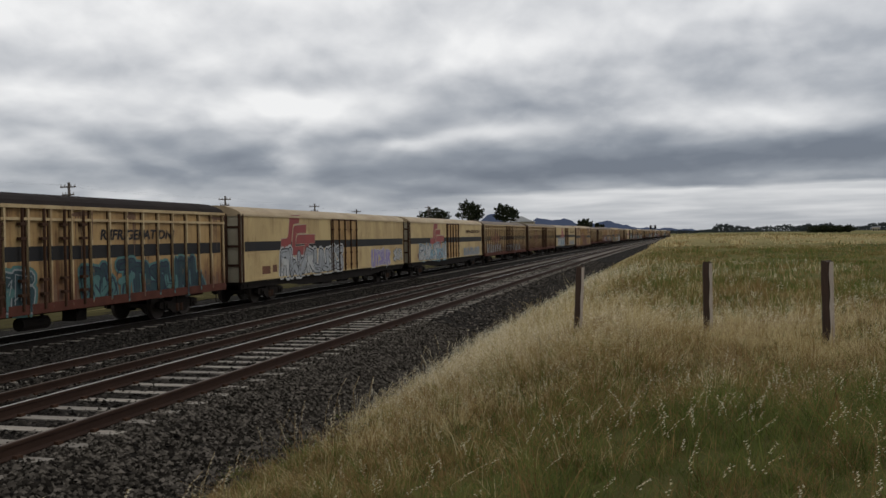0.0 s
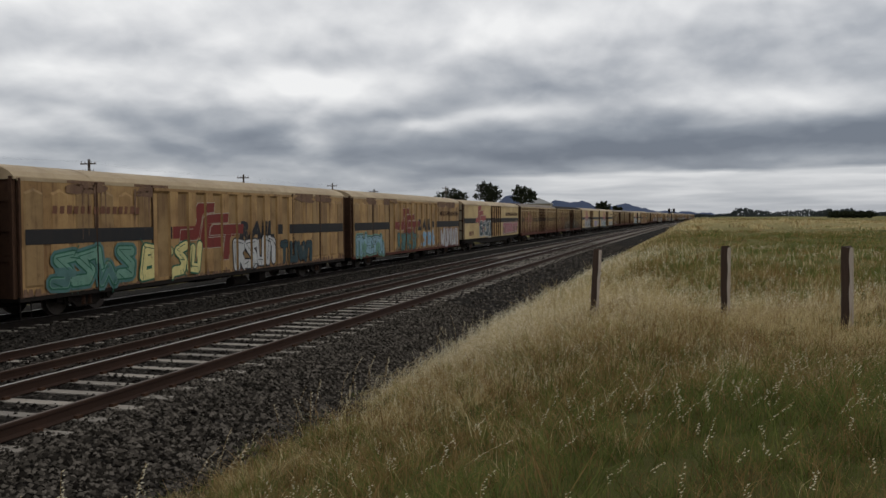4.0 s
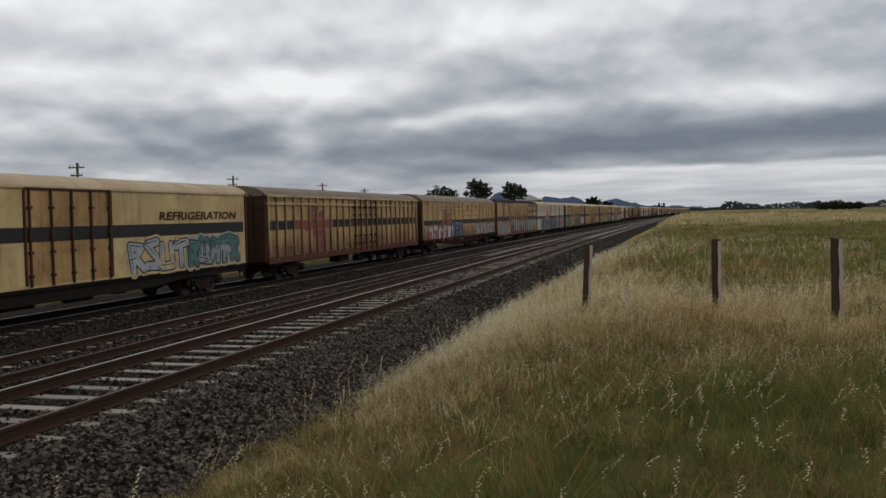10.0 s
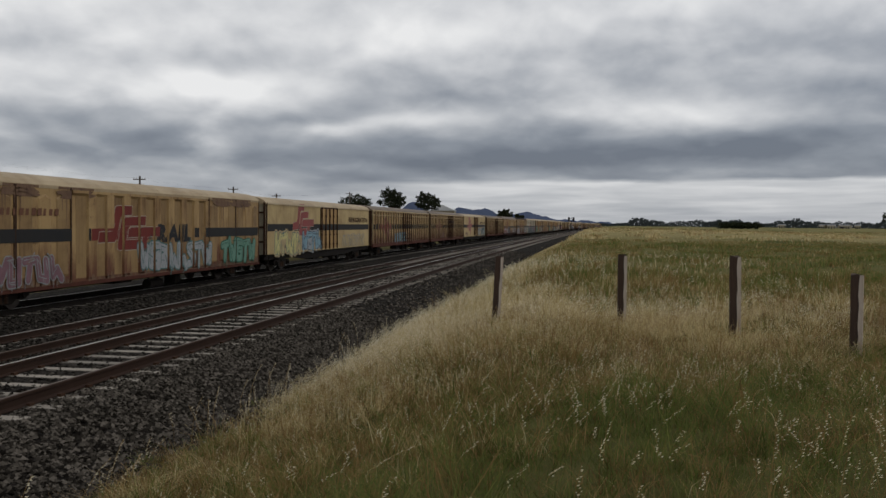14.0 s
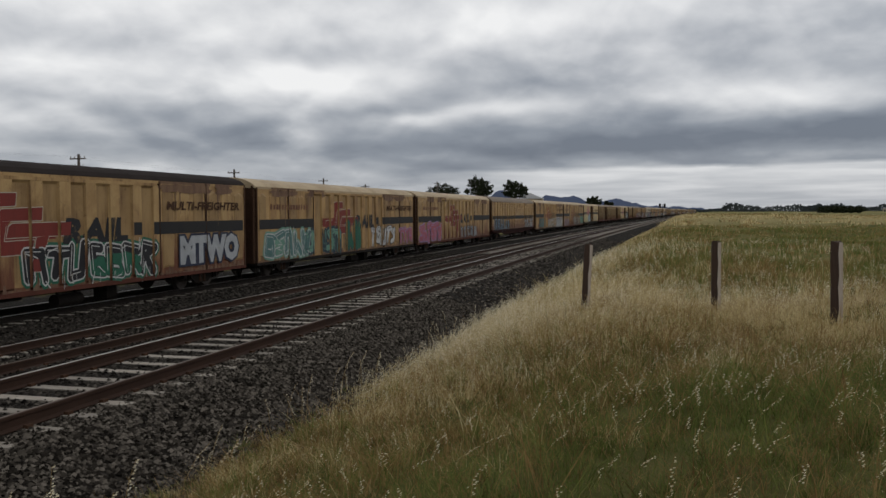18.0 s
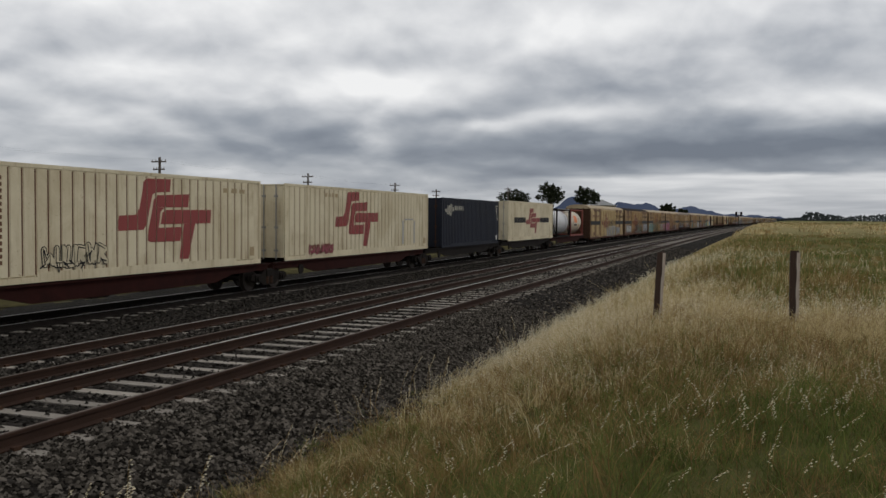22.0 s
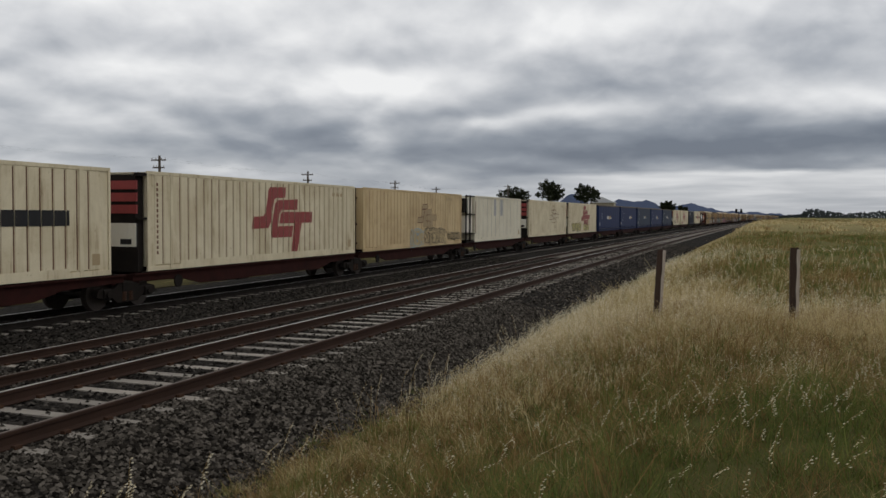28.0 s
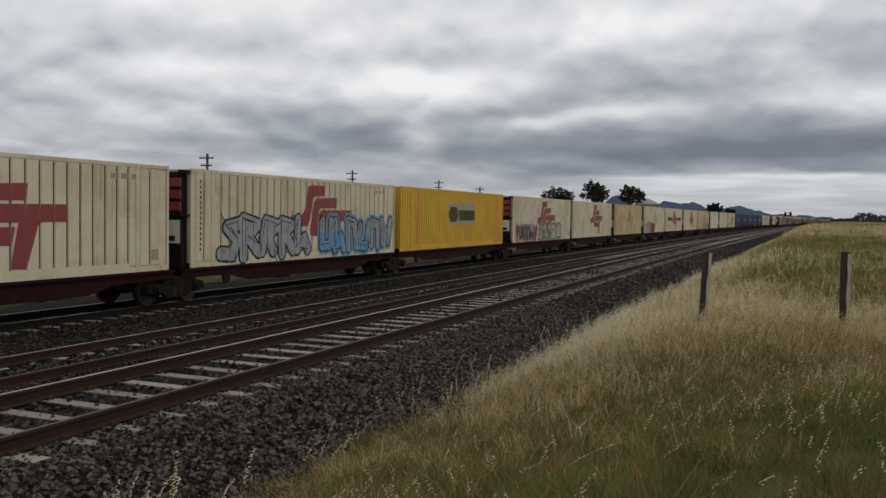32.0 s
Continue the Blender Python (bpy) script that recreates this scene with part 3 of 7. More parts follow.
M["field"] = field_material()
M["ballast"] = gravel_material("grey_ballast", (0.0195, 0.0170, 0.0145), (0.0065, 0.0057, 0.0048))
ls = axis(((-3500, -200, 8), (-200, -20, 10), (-20, -4.4, 8), (-4.4, 12, 24), (12, 18, 40), (18, 24, 18), (24, 60, 18), (60, 300, 12), (300, 3501, 10)))
ss_ = axis(((-395, -30, 8), (-30, 60, 120), (60, 200, 60), (200, 800, 40), (800, 3601, 15)))
tagged(gridmesh("ground", np.append(ls, 3500), ss_, M["field"]), "flat paddock of dry gold and green grass beside the railway", "ground", kind="structure")
tagged(gridmesh("ballast_bed", axis(((-8.8, 6.9, 44), (6.9, 8.6, 12), (8.6, 12.0, 10), (12.0, 13.75, 14))), axis(((-30, 80, 330), (80, 400, 100), (400, 2600, 40))), M["ballast"], 0.012, 0.012),
       "dark grey crushed-stone ballast under the three tracks", "ballast", kind="structure")

RAIL = ((-0.07, 0.0), (0.07, 0.0), (0.07, 0.012), (0.012, 0.035), (0.012, 0.125), (0.036, 0.135), (0.036, 0.168), (0.028, 0.175), (-0.028, 0.175), (-0.036, 0.168), (-0.036, 0.135), (-0.012, 0.125), (-0.012, 0.035), (-0.07, 0.012))


def rail_mesh(l, z, s0=-60.0, s1=1500.0):
    """A flat-bottomed rail swept along the line."""
    ss = np.concatenate([np.arange(s0, 200, 5.0), np.arange(200, s1, 20.0)])
    m = Mesh()
    k = len(RAIL)
    for i, s in enumerate(ss):
        for px, pz in RAIL:
            x, y, _ = on_line(s, l + px)
            m.v.append((float(x), float(y), z - 0.175 + pz))
        if i:
            n = i * k
            m.f += [(n - k + j, n - k + (j + 1) % k, n + (j + 1) % k, n + j) for j in range(k)]
    return m


M["rail"] = material("rusty_rail_steel", (0.046, 0.025, 0.017), 0.8, 0.1, dark=(0.020, 0.012, 0.009), scale=2.0, amount=0.5, bump=0.1, spec=0.15)
M["railtop"] = material("polished_rail_head", (0.55, 0.53, 0.50), 0.28, 1.0, dark=(0.40, 0.36, 0.32), scale=2.0, amount=0.4, bump=0.0)
M["raildull"] = material("dull_rail_head", (0.13, 0.10, 0.08), 0.6, 0.6, dark=(0.07, 0.05, 0.04), scale=2.0, amount=0.5, bump=0.0)
M["verge"] = material("dull_weedy_verge", (0.085, 0.074, 0.036), 1.0, dark=(0.040, 0.036, 0.018), scale=0.7, amount=0.7, bump=0.6, fine=12, spec=0.0)
M["concrete"] = material("weathered_concrete", (0.270, 0.243, 0.205), 0.9, dark=(0.150, 0.126, 0.102), scale=5, amount=0.6, bump=0.3, rnd=0.25)


tagged(gridmesh("verge", axis(((-60, -12, 8), (-12, -4.9, 12))), axis(((-60, 120, 120), (120, 600, 30))), M["verge"], 0.03, 0.03), "dull weedy verge beyond the far track", "ground", kind="structure")


def railhead(l, z, width, s0=-60.0, s1=1500.0):
    ss = np.concatenate([np.arange(s0, 200, 5.0), np.arange(200, s1, 20.0)])
    m = Mesh()
    for i, s in enumerate(ss):
        for px, pz in ((-width, 0.0), (width, 0.0), (width * 0.8, 0.004), (-width * 0.8, 0.004)):
            x, y, _ = on_line(s, l + px)
            m.v.append((float(x), float(y), z + pz))
        if i:
            n = i * 4
            m.f += [(n - 4 + j, n - 4 + (j + 1) % 4, n + (j + 1) % 4, n + j) for j in range(4)]
    return m


track_obs = []
for (l, z, gauge), nm in zip(TRACKS, ("far", "middle", "near")):
    tr = thing("track_" + nm, "%s railway track with rusty rails on concrete sleepers in grey ballast" % {"far": "straight standard-gauge", "middle": "unused broad-gauge", "near": "broad-gauge"}[nm], "railway track", kind="structure")
    track_obs.append(tr)
    for side in (-1, 1):
        # the far track's rails take the darker underframe colour
        r = part("rail", rail_mesh(l + side * (gauge / 2 + 0.036), z), "under" if nm == "far" else "rail", tr)
        bright = side < 0 or nm == "far"
        part("rail_head", railhead(l + side * (gauge / 2 + 0.036), z, 0.018), "railtop" if bright else "raildull", r, "polished bright running surface" if bright else "")


# ---- painted marks that follow the relief of a wall ----
FLAT = ((-99.0, 99.0, 0.0),)


def cut(poly, a, b):
    """The part of a convex outline of (y, z) between y = a and y = b."""
    for lim, sgn in ((a, 1), (b, -1)):
        out = []
        for i, p in enumerate(poly):
            q = poly[i - 1]
            ip, iq = sgn * (p[0] - lim) >= 0, sgn * (q[0] - lim) >= 0
            if ip != iq:
                k = (lim - q[0]) / (p[0] - q[0])
                out.append((lim, q[1] + k * (p[1] - q[1])))
            if ip:
                out.append(p)
        poly = out
        if len(poly) < 3:
            return []
    return poly


JOINED = ("graffiti_fill", "graffiti_stroke", "writing", "sign", "emblem", "emblem_band", "data_panel", "stencil", "marking")


def mark(name, polys, mat, parent, x, prof=FLAT, label="", step=0.0004, lift=0.004):
    """Paint on a wall at x: outlines in y and z, laid onto the steps of its relief."""
    m = Mesh()
    for i, poly in enumerate(polys):
        y0, y1 = min(p[0] for p in poly), max(p[0] for p in poly)
        for a, b, xo in prof:
            if b <= y0 or a >= y1:
                continue
            c = cut(list(poly), a, b)
            if len(c) > 2:
                m.poly([(x + xo + lift + (i % 12) * step, p[0], p[1]) for p in c])
    if not m.f:
        return None
    me = bpy.data.meshes.new(name)
    me.from_pydata(m.v, [], m.f)
    me.materials.append(M[mat])
    o = part(name, me, mat, parent, label)
    return tagged(o, kind="stuff") if name in JOINED else o


def rect(y0, y1, z0, z1, shear=0.0):
    return [(y0 + shear * (z0 - z1) / 2, z0), (y1 + shear * (z0 - z1) / 2, z0), (y1 + shear * (z1 - z0) / 2, z1), (y0 + shear * (z1 - z0) / 2, z1)]


BENDS = (((-0.20, 0.30), (-0.19, 0.44), (-0.16, 0.49), (0.09, 0.50), (0.08, 0.33)), ((-0.20, 0.31), (-0.06, 0.33), (-0.10, 0.28), (-0.14, 0.03), (-0.27, 0.02), (-0.23, 0.10)),
         ((-0.42, 0.01), (-0.14, 0.03), (-0.15, -0.07), (-0.19, -0.17), (-0.44, -0.18))), (
         ((-0.10, 0.12), (-0.09, 0.22), (-0.05, 0.28), (0.29, 0.31), (0.28, 0.13)), ((-0.10, 0.12), (0.02, 0.12), (-0.02, 0.06), (-0.04, -0.15), (-0.14, -0.16)),
         ((-0.14, -0.15), (0.21, -0.14), (0.19, -0.33), (-0.12, -0.33), (-0.15, -0.31))), (
         ((-0.02, -0.10), (0.0, 0.05), (0.03, 0.09), (0.55, 0.10), (0.54, -0.09)), ((0.23, -0.10), (0.36, -0.09), (0.28, -0.58), (0.18, -0.57)))


def emblem(yc, zc, h, wide=2.0, grow=0.0):
    """Three interlocked bent bars, h metres high; one list of convex pieces for each bar."""
    out = []
    for bar in BENDS:
        pieces = []
        for p in bar:
            q = [(yc + a * wide * h, zc + c * h) for a, c in p]
            my, mz = sum(v[0] for v in q) / len(q), sum(v[1] for v in q) / len(q)
            pieces.append([(y + math.copysign(grow, y - my), z + math.copysign(grow, z - mz)) for y, z in q])
        out.append(pieces)
    return out


def emblem_marks(parent, x, prof, yc, zc, h, wide, colour, label, lift, edge=None):
    """The emblem in paint; with an edge colour each bar has a thin pale rim."""
    first = None
    for i, (bar, rim) in enumerate(zip(emblem(yc, zc, h, wide), emblem(yc, zc, h, wide, 0.022))):
        if edge:
            mark("emblem", rim, edge, first or parent, x, prof, "", 0.0003, lift + 0.0024 * i)
        o = mark("emblem", bar, colour, first or parent, x, prof, "" if first else label, 0.0003, lift + 0.0012 + 0.0024 * i)
        first = first or o
    return first


def emblem_outline(yc, zc, h, w=0.02):
    out = []
    for bar in emblem(yc, zc, h):
        for p in bar:
            for i in range(len(p)):
                a, b = Vector(p[i - 1]), Vector(p[i])
                d = (b - a).normalized()
                n = Vector((-d.y, d.x)) * w
                out.append([tuple(a + n), tuple(a - n), tuple(b - n), tuple(b + n)])
    return out


def lettering(text, y0, y1, zc, h, bold=0.0, slant=0.0):
    """Triangles of a word in the built-in font, from y0 to y1 with its middle at zc."""
    cu = bpy.data.curves.new("word", "FONT")
    cu.body, cu.resolution_u, cu.offset = text, 2, bold
    ob = bpy.data.objects.new("word", cu)
    me = bpy.data.meshes.new_from_object(ob)
    co = [v.co.copy() for v in me.vertices]
    xs, ys = [c.x for c in co], [c.y for c in co]
    ax, ay = min(xs), min(ys)
    kx, ky = (y1 - y0) / (max(xs) - ax), h / (max(ys) - ay)
    out = []
    for p in me.polygons:
        out.append([(y0 + (co[i].x - ax) * kx + slant * (co[i].y - ay) * ky, zc - h / 2 + (co[i].y - ay) * ky) for i in p.vertices])
    bpy.data.objects.remove(ob)
    bpy.data.curves.remove(cu)
    bpy.data.meshes.remove(me)
    return out


def bars(y0, y1, zc, h, n, rnd):
    """Plain bars in place of writing that cannot be read."""
    out, w = [], (y1 - y0) / n
    for i in range(n):
        a = y0 + i * w
        out.append(rect(a + 0.1 * w, a + w * rnd.uniform(0.55, 0.85), zc - h / 2, zc + h / 2 * rnd.uniform(0.7, 1.0), 0.12))
    return out


def blob(cy, cz, ry, rz, rnd, n=13, rough=0.22, turn=0.0):
    pts = []
    ph = rnd.uniform(0, 6)
    for i in range(n):
        w = 2 * math.pi * i / n
        k = 1 + rough * math.sin(2 * w + ph) + rnd.uniform(-rough, rough) * 0.6
        sq = 1 / max(abs(math.cos(w)), abs(math.sin(w))) ** 0.6
        a, b = ry * k * sq * math.cos(w), rz * k * sq * math.sin(w)
        pts.append((cy + a * math.cos(turn) - b * math.sin(turn), cz + a * math.sin(turn) + b * math.cos(turn)))
    return pts


def fan(pts, grow=1.0):
    c = (sum(p[0] for p in pts) / len(pts), sum(p[1] for p in pts) / len(pts))
    q = [(c[0] + (p[0] - c[0]) * grow, c[1] + (p[1] - c[1]) * grow) for p in pts]
    return [[c, q[i - 1], q[i]] for i in range(len(q))]


STROKES = (((-.36, -.5), (-.3, .45), (.25, .42), (.33, -.5)), ((.36, .40), (-.3, .46), (-.36, -.42), (.33, -.46), (.30, .02), (-.05, .0)), ((-.36, .46), (-.3, -.46), (.08, -.08), (.36, -.5)),
           ((-.42, .40), (.42, .46), (.02, .42), (-.06, -.5)), ((-.42, .46), (-.22, -.46), (.0, .12), (.2, -.46), (.42, .46)), ((.36, .46), (-.32, .34), (.30, -.08), (.26, -.42), (-.38, -.46)),
           ((-.36, .46), (-.34, -.46), (.34, -.46), (.30, .46)), ((-.3, -.5), (-.32, .46), (.34, .30), (-.1, .02), (.36, -.5)))


def ribbon(pts, r):
    """A thick brush line as quads with eight-sided joints."""
    out = []
    for a, b in zip(pts[:-1], pts[1:]):
        a, b = Vector(a), Vector(b)
        d = (b - a).normalized()
        n = Vector((-d.y, d.x)) * r
        out.append([tuple(a - n), tuple(b - n), tuple(b + n), tuple(a + n)])
    for p in pts:
        out.append([(p[0] + r * 1.04 * math.cos(0.785 * i + 0.39), p[1] + r * 1.04 * math.sin(0.785 * i + 0.39)) for i in range(8)])
    return out


def sprayed_word(parent, x, prof, y0, y1, z0, z1, fill, line, text):
    """A readable sprayed word in fat rimmed capitals."""
    g = mark("graffiti", lettering(text, y0, y1, (z0 + z1) / 2, z1 - z0, 0.16), "spray_" + line, parent, x, prof, "sprayed %s word reading %s" % (fill, text), 0.0, 0.006)
    tagged(g, kind="stuff")
    d = 0.07 * (z1 - z0)
    mark("graffiti_fill", lettering(text, y0 + d, y1 - d, (z0 + z1) / 2, z1 - z0 - 2 * d, 0.07), "spray_" + fill, g, x, prof, "", 0.0, 0.010)


def graffiti(parent, x, prof, y0, y1, z0, z1, fill, line, rnd, second=None):
    """A sprayed piece: a row of fat bent strokes with rims, shine lines, drips and a cloud behind."""
    hz_ = z1 - z0
    n = max(2, round((y1 - y0) / (hz_ * 0.80)))
    w = (y1 - y0) / n
    r = 0.14 * hz_ * rnd.uniform(0.9, 1.15)
    rims, fills, seconds, strokes, halo = [], [], [], [], []
    for i in range(n):
        cy, cz = y0 + (i + 0.5) * w, (z0 + z1) / 2 + rnd.uniform(-0.05, 0.05) * hz_
        tilt, tall = rnd.uniform(-0.18, 0.22), rnd.uniform(0.72, 0.92)
        form = rnd.choice(STROKES)
        pts = [(cy + (p * 0.98 + rnd.uniform(-0.07, 0.07) + tilt * q) * w, cz + (q * tall + rnd.uniform(-0.06, 0.06)) * hz_) for p, q in form]
        halo += ribbon(pts, r * 1.9)
        rims += ribbon(pts, r * 1.34)
        fills += ribbon(pts, r)
        if second and rnd.random() < 0.35:
            cutoff = [(p, min(q, cz + rnd.uniform(-0.1, 0.1) * hz_)) for p, q in pts]
            seconds += ribbon(cutoff, r * 0.8)
        shine = [(p - 0.35 * r, q + 0.35 * r) for p, q in pts[:3]]
        strokes += ribbon(shine, 0.014)
        for _ in range(2):
            k = rnd.randrange(len(pts))
            a = rnd.uniform(0, 6.28)
            strokes += ribbon([pts[k], (pts[k][0] + math.cos(a) * r * 2.6, pts[k][1] + math.sin(a) * r * 2.6)], 0.018)
        for _ in range(2):
            yy = cy + rnd.uniform(-0.4, 0.4) * w
            strokes.append(rect(yy - 0.008, yy + 0.008, z0 - rnd.uniform(0, 0.22), z0 + 0.15 * hz_))
    if second:
        back = mark("graffiti_cloud", halo, "spray_" + second, parent, x, prof, "", 0.0003, 0.002)
        if back:
            tagged(back, kind="stuff")
    g = mark("graffiti", rims, "spray_" + line, parent, x, prof, "sprayed %s graffiti piece with %s rims" % (fill, line), 0.0003, 0.006)
    if g is None:
        return
    tagged(g, kind="stuff")
    mark("graffiti_fill", fills, "spray_" + fill, g, x, prof, "", 0.0003, 0.010)
    if seconds:
        mark("graffiti_fill", seconds, "spray_" + second, g, x, prof, "", 0.0003, 0.014)
    mark("graffiti_stroke", strokes, "spray_" + line, g, x, prof, "", 0.0003, 0.018)


RIDES = {}


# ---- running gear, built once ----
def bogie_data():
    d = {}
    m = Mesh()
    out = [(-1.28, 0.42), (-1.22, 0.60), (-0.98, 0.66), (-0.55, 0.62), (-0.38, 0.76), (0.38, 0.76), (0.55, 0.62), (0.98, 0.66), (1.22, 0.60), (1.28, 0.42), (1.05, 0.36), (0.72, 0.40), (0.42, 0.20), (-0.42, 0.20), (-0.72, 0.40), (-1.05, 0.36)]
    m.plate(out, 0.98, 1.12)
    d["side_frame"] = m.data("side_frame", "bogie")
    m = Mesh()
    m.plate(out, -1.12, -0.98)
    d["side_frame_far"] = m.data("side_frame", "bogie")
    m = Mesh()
    m.chamfer_box(-1.15, 1.15, -0.22, 0.22, 0.48, 0.80, 0.05)
    m.rod((0, 0, 0.75), (0, 0, 0.98), 0.22, 12)
    d["bolster"] = m.data("bolster", "bogie")
    m = Mesh()
    for y in (-0.14, 0.14):
        for i in range(4):
            m.rod((1.07, y, 0.25 + i * 0.07), (1.07, y, 0.29 + i * 0.07), 0.105, 10)
        m.rod((1.07, y, 0.24), (1.07, y, 0.52), 0.07, 8)
    d["spring"] = m.data("spring", "rust")
    m = Mesh()
    for s in (-1, 1):
        m.rod((s * 0.66, 0, 0), (s * 0.79, 0, 0), 0.455, 28)
        m.rod((s * 0.63, 0, 0), (s * 0.66, 0, 0), 0.485, 28)
        m.rod((s * 0.79, 0, 0), (s * 0.80, 0, 0), 0.38, 24)
        m.rod((s * 0.80, 0, 0), (s * 0.84, 0, 0), 0.13, 12)
    m.rod((-0.95, 0, 0), (0.95, 0, 0), 0.075, 10)
    d["wheelset"] = m.data("wheelset", "wheel")
    m = Mesh()
    m.chamfer_box(1.0, 1.18, -0.15, 0.15, -0.13, 0.16, 0.04)
    m.rod((1.18, 0, 0.0), (1.24, 0, 0.0), 0.09, 10)
    d["axle_box"] = m.data("axle_box", "bogie")
    m = Mesh()
    for y in (-0.42, 0.42):
        m.box(0.70, 0.78, y - 0.04, y + 0.04, 0.15, 0.62)
    m.box(-0.9, 0.9, -0.04, 0.04, 0.30, 0.38)
    d["brake_beam"] = m.data("brake_beam", "under")
    return d


BOGIE = bogie_data()


def bogie(parent, y):
    b = part("bogie", BOGIE["bolster"], "", parent, "two-axle cast steel bogie caked in brake dust")
    b.location = (0, y, 0)
    for k in ("side_frame", "side_frame_far", "spring", "brake_beam"):
        o = part(k.replace("_far", ""), BOGIE[k], "", b)
        if k == "spring":
            tagged(o, kind="stuff")
    for yy in (-0.88, 0.88):
        o = part("wheelset", BOGIE["wheelset"], "", b)
        o.location = (0, yy, 0.46)
        o = part("axle_box", BOGIE["axle_box"], "", b)
        o.location = (0, yy, 0.46)
    return b


def coupler_data():
    m = Mesh()
    m.chamfer_box(-0.1, 0.1, 0.0, 0.55, 0.80, 1.0, 0.03)
    m.chamfer_box(-0.17, 0.17, 0.45, 0.72, 0.74, 1.06, 0.05)
    return m.data("coupler", "under")


COUPLER = coupler_data()


def couplers(parent, half):
    for s in (1, -1):
        o = part("coupler", COUPLER, "", parent)
        o.location, o.rotation_euler = (0, s * (half - 0.15), 0), (0, 0, 0 if s > 0 else math.pi)


# ---- covered vans ----
SIDE = 1.30
ROOFS = {"light": "roof_light", "dark": "roof_dark", "grey": "roof_grey"}


def roof_part(parent, half, eave, top, mat, over=0.10):
    """An arched roof with a cant rail and end arches."""
    m = Mesh()
    k = 10
    arc = [((SIDE + 0.03) * math.sin(w), eave + (top - eave) * (math.cos(w) - math.cos(1.35)) / (1 - math.cos(1.35))) for w in np.linspace(-1.35, 1.35, k)]
    arc = [(x / math.sin(1.35), z) for x, z in arc]
    m.prism([(-SIDE - 0.05, eave - 0.08)] + arc + [(SIDE + 0.05, eave - 0.08)], -half - over, half + over)
    r = part("roof", m, mat, parent)
    m = Mesh()
    for i in range(1, 15):
        y = -half + 2 * half * i / 15
        for (ax, az_), (bx, bz) in zip(arc[:-1], arc[1:]):
            m.poly([(ax, y - 0.03, az_ + 0.014), (bx, y - 0.03, bz + 0.014), (bx, y + 0.03, bz + 0.014), (ax, y + 0.03, az_ + 0.014)])
    tagged(part("roof_seam", m, mat, r), kind="stuff")
    return r


def end_walls(parent, half, bot, eave, mat, dark):
    for s in (-1, 1):
        m = Mesh()
        m.box(-SIDE, SIDE, s * half - 0.04, s * half + 0.04, bot, eave)
        e = part("end_wall", m, mat, parent)
        post = Mesh()
        post.box(-0.05, 0.05, -0.045, 0.045, bot, eave)
        postd = post.data("end_post", dark)
        for x in (-1.24, -0.62, 0.0, 0.62, 1.24):
            o = part("end_post", postd, "", e)
            o.location = (x, s * (half + 0.085), 0)
        rail = Mesh()
        rail.box(-1.28, 1.28, -0.02, 0.02, -0.05, 0.05)
        raild = rail.data("end_rail", dark)
        for z in (1.7, 2.5, 3.3):
            o = part("end_rail", raild, "", e)
            o.location = (0, s * (half + 0.062), z)


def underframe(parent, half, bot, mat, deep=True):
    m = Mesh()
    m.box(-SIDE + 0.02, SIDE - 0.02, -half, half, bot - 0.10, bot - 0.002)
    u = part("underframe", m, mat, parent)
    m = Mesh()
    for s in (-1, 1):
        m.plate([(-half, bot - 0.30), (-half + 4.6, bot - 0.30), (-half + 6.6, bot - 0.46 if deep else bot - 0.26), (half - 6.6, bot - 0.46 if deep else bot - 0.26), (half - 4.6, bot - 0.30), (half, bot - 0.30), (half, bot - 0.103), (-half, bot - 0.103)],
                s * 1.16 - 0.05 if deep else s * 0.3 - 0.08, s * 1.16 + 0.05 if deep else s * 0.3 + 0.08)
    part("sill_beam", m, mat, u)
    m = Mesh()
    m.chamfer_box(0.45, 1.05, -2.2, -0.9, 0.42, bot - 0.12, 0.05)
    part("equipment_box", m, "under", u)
    m = Mesh()
    m.rod((0.85, 0.6, bot - 0.42), (0.85, 1.7, bot - 0.42), 0.19, 12)
    m.box(0.83, 0.87, 0.7, 0.8, bot - 0.42, bot - 0.1)
    m.box(0.83, 0.87, 1.5, 1.6, bot - 0.42, bot - 0.1)
    part("air_reservoir", m, "under", u)
    m = Mesh()
    m.box(0.4, 0.9, 3.0, 3.5, bot - 0.55, bot - 0.12)
    part("valve_box", m, "under", u)
    st = Mesh()
    st.rod((0, -0.2, -0.55), (0, 0.2, -0.55), 0.018, 6)
    for q in (-0.2, 0.2):
        st.rod((0, q, -0.55), (0, q, -0.1), 0.018, 6)
    std = st.data("step", "under")
    for s in (-1, 1):
        for e in (-1, 1):
            o = part("step", std, "", u)
            o.location = (s * 1.25, e * (half - 0.35), bot)


def relief(spans, depth):
    """Steps of a wall: proud spans of y between flat ones."""
    out, y = [], -99.0
    for a, b in sorted(spans):
        out += [(y, a, 0.0), (a, b, depth)]
        y = b
    return tuple(out + [(y, 99.0, 0.0)])


def core(parent, half, bot, eave, mat):
    m = Mesh()
    m.box(-SIDE, SIDE, -half, half, bot, eave)
    return part("body", m, mat, parent)


